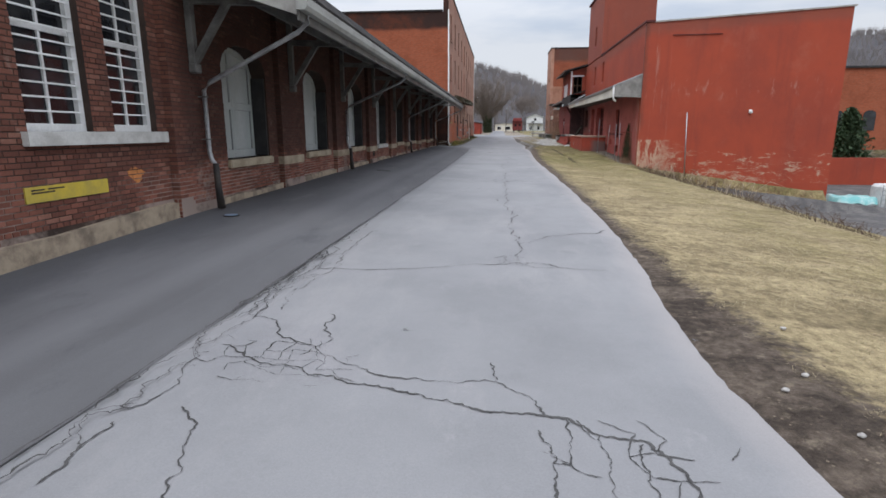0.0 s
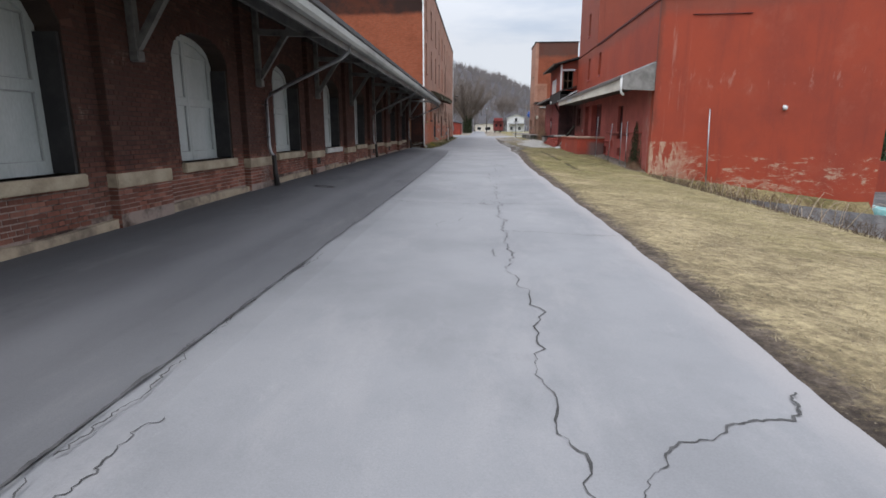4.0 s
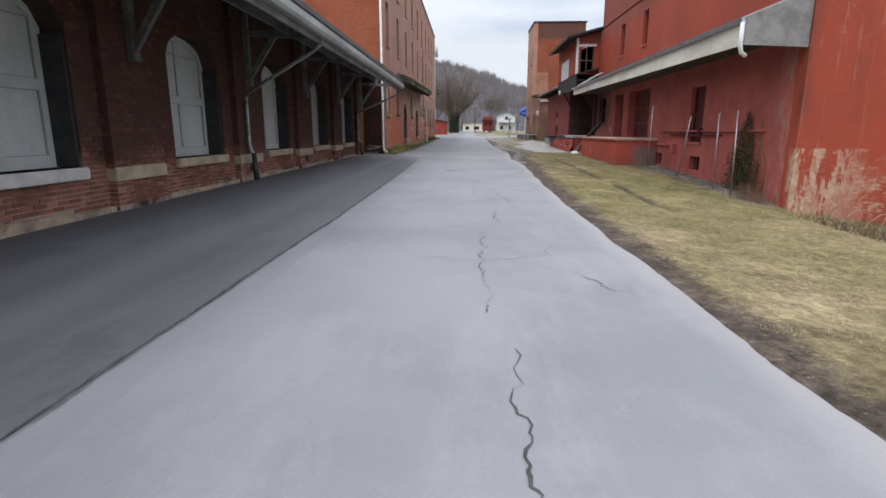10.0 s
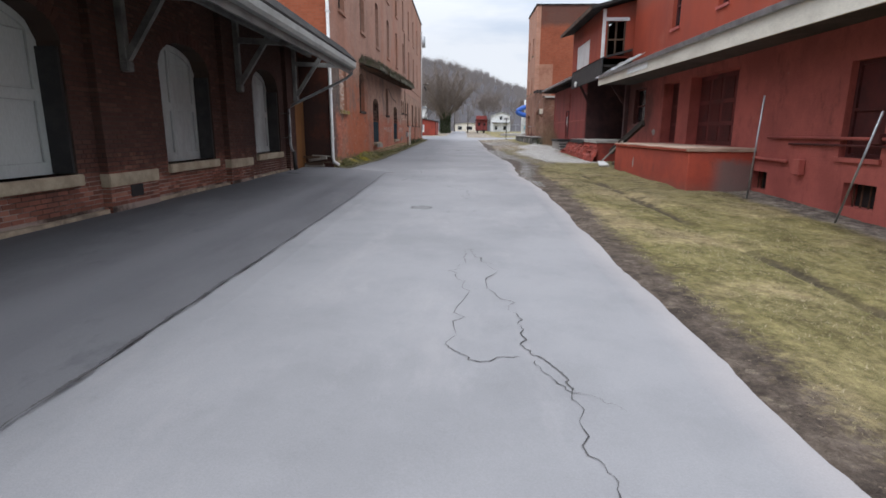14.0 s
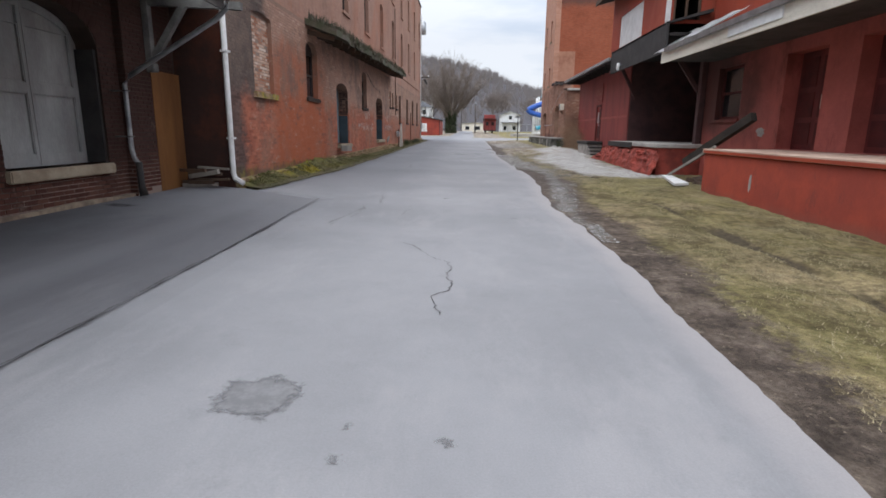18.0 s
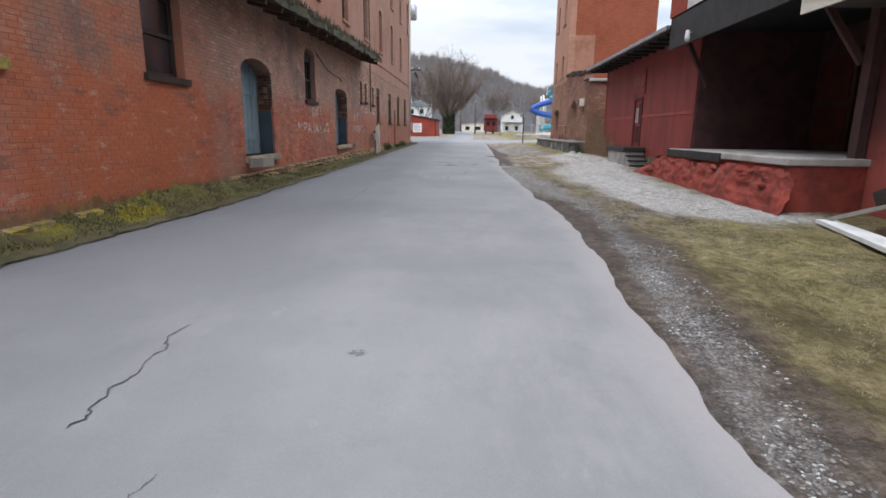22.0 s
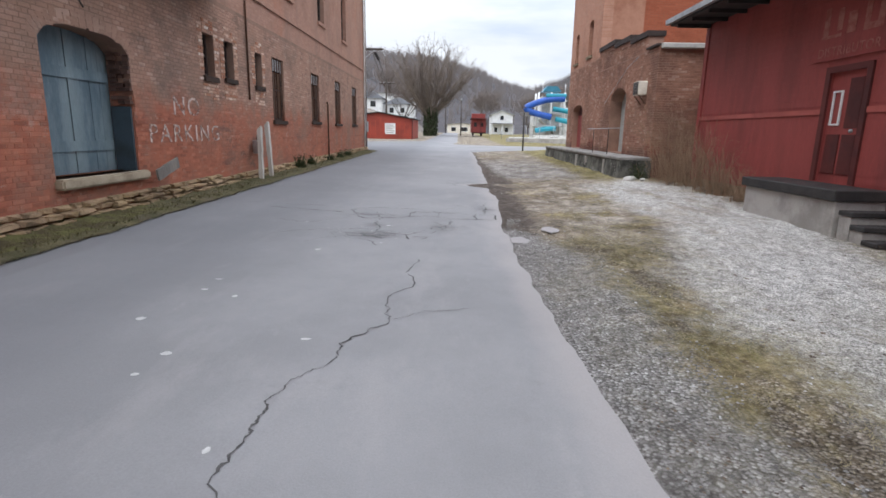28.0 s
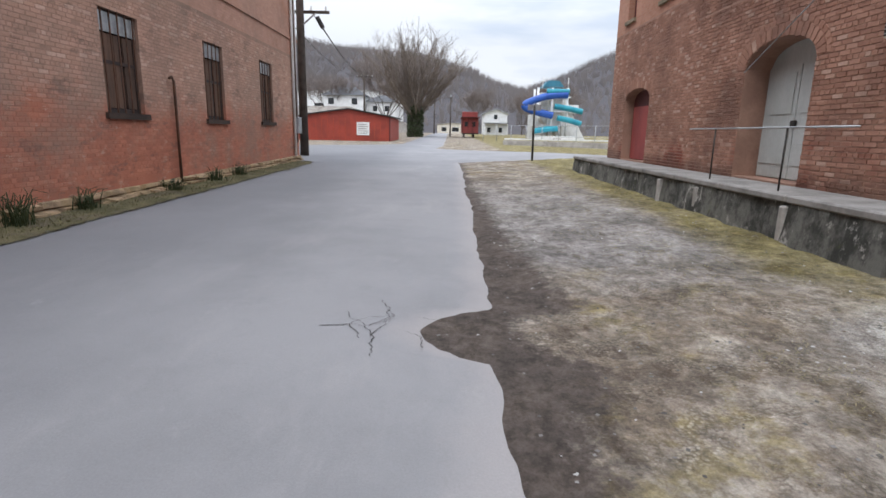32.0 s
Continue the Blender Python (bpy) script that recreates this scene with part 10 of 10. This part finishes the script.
# ivy and stones at the end of the platform
iv = thing("ivy", (6.15, 73.1, 0.5), "dark green ivy tumbling over the platform end", "ivy")
vs, fs = [], []
for k in range(420):
    x, y = 6.5 + rnd.gauss(0, 0.13), 73.12 + rnd.gauss(0, 0.12)
    z = land(x, y) + 0.03 + 0.4 * rnd.random() ** 1.5
    k0, e = len(vs), 0.04
    for _ in range(3):
        vs.append((x + rnd.uniform(-e, e), y + rnd.uniform(-e, e), z + rnd.uniform(-e, e)))
    fs.append((k0, k0 + 1, k0 + 2))
tagged(from_lists("foliage", vs, fs, ivy, iv), kind="stuff")
for k, (x, y, r) in enumerate(((6.15, 72.8, 0.15), (6.5, 72.7, 0.08))):
    st = thing("loose_stone", (x, y, land(x, y)), "dull grey broken stone by the platform end", "stone", "stones by the platform")
    bm = bmesh.new()
    bmesh.ops.create_icosphere(bm, subdivisions=2, radius=r, matrix=pose(x, y, land(x, y) + r * 0.3, 8, -6, 40 * k) @ Matrix.Diagonal((1.3, 0.9, 0.55, 1)))
    for v in bm.verts:
        v.co += v.normal * 0.3 * r * noise.noise(v.co * 9.0)
    part("stone", bm, stone_sill_grey, st)
# added mound: carries the darkness of the gap and its small debris
hp2 = thing("dark_mound", (6.75, 51.2, 0.2), "low dark mound standing for debris and the dark gap between the docks", "rubbish")
bm = bmesh.new()
bmesh.ops.create_icosphere(bm, subdivisions=3, radius=0.5, matrix=pose(7.05, 51.3, 0.16) @ Matrix.Diagonal((0.7, 1.6, 0.3, 1)))
for v in bm.verts:
    v.co += v.normal * (0.16 * noise.noise(v.co * 3.0) + 0.07 * noise.noise(v.co * 9.0))
part("heap", bm, wood_brown, hp2)

# dead vine on the red wall
vn = thing("wall_vine", (7.9, 34.8, -0.3), "dark green and brown vine climbing the red wall", "vine")
vs, fs = [], []
for k in range(3400):
    y = 34.9 + rnd.gauss(0, 0.42)
    z = -0.25 + 2.3 * rnd.random() ** 1.3 * max(0.2, 1 - abs(y - 34.9) / 1.3)
    x = RX - 0.03 - 0.22 * rnd.random() * (1.2 - z / 2.6)
    k0, e = len(vs), 0.045
    for _ in range(3):
        vs.append((x + rnd.uniform(-e, e) * 0.7, y + rnd.uniform(-e, e), z + rnd.uniform(-e, e)))
    fs.append((k0, k0 + 1, k0 + 2))
tagged(from_lists("foliage", vs, fs, plain("dead vine leaves", (0.065, 0.055, 0.03), (0.04, 0.055, 0.025), 1.6, 0.9), vn), kind="stuff")
for k in range(9):
    y0 = 34.6 + rnd.gauss(0, 0.35)
    pipe("stem", [(RX - 0.05, y0, -0.3), (RX - 0.04, y0 + rnd.gauss(0, 0.15), 0.6), (RX - 0.03, y0 + rnd.gauss(0, 0.3), 1.2 + 0.8 * rnd.random())], [0.014, 0.01, 0.006], bramble, vn, n=5)

# ---------------------------------------------------------------- bricks and stones, piece by piece
depot_foot = lambda u: float(np.interp(u, LY, LZ)) + (0.28 if u < 9 else 0.13 if u < 26 else 0.05)
b_all = df.bricks(3.0, 46.85, -0.05, 4.3, door_holes + win_holes, 0.007, 1, base=depot_foot)
near_b = [b for b in b_all if 9.85 < b[0] < 13.5 and b[2] < 0.86][:300]
skip = set(near_b)
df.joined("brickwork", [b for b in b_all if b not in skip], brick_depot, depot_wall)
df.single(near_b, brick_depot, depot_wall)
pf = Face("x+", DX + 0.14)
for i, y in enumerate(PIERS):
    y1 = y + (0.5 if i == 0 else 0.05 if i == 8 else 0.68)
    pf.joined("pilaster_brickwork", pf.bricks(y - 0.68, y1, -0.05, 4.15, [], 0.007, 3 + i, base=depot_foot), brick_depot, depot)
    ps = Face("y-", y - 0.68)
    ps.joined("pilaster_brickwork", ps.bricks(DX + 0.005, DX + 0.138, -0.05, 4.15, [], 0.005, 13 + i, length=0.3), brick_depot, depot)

store_foot = lambda u: land(WX, u) + 0.30
b_all = wf_.bricks(46.92, 90.0, 0.3, 4.6, holes, 0.0035, 2, base=store_foot, ragged=0.008)
near_b = [b for b in b_all if 66.6 < b[0] < 69.4 and 0.75 < b[2] < 1.62][:300]
skip = set(near_b)
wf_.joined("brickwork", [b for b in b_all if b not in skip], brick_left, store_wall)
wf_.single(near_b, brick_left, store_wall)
stones(store_wall, Face("x+", WX), 47.0, 54.6, lambda u: land(WX, u) - 0.05, 2, 0.13, 0.42, 0.10, stone_mossy, 20)
stones(store_wall, Face("x+", WX), 54.6, 90.0, lambda u: land(WX, u) - 0.05, 1, 0.15, 0.46, 0.16, stone_mossy, 21)
stones(store_wall, Face("x+", WX), 54.6, 70.5, lambda u: land(WX, u) + 0.095, 1, 0.10, 0.34, 0.12, stone_mossy, 22)
stones(store_wall, Face("x+", WX), 54.9, 69.5, lambda u: land(WX, u) + 0.19, 1, 0.09, 0.30, 0.09, stone_mossy, 23)
stones(store_wall, Face("x+", WX), 70.5, 90.0, lambda u: land(WX, u) + 0.095, 1, 0.12, 0.55, 0.10, stone_mossy, 24)

b_all = tf2.bricks(MY, MS - 0.02, 0.9, 4.37, [WD], 0.008, 5)
for a, b, h in STEPS[1:]:
    b_all += tf2.bricks(a, b, 4.39, h, [], 0.008, 15)
near_b = [b for b in b_all if 74.2 < b[0] < 76.2 and 1.3 < b[2] < 2.3][:300]
skip = set(near_b)
tf2.joined("brickwork", [b for b in b_all if b not in skip], brick_tower, mill_wall)
tf2.single(near_b, brick_tower, mill_wall)
tf2.joined("brickwork", tf2.bricks(MS, ME, 0.9, 4.93, [RD], 0.006, 6), brick_tower, mill_wall2)
tnf.joined("brickwork", tnf.bricks(TX + 0.01, 9.7, 0.4, 4.37, [], 0.008, 7), brick_tower, wing_end)
# pale toothed brick round the small windows
sf = Face("x+", WX + 0.007)
for o in G_OPEN:
    if o[5] == "small":
        near_w = [(o[0], o[1], o[2] - 0.13, o[3], o[4])]
        for u0, u1, z0, z1 in ((o[0] - 0.24, o[0] - 0.01, o[2] - 0.1, o[3] + 0.2), (o[1] + 0.01, o[1] + 0.24, o[2] - 0.1, o[3] + 0.2), (o[0], o[1], o[3] + 0.01, o[3] + 0.3), (o[0] - 0.1, o[1] + 0.1, o[2] - 0.5, o[2] - 0.14)):
            sf.single(sf.bricks(u0, u1, z0, z1, near_w, 0.007, int(u0 * 100), ragged=0.22), brick_pale, store_wall, 60)
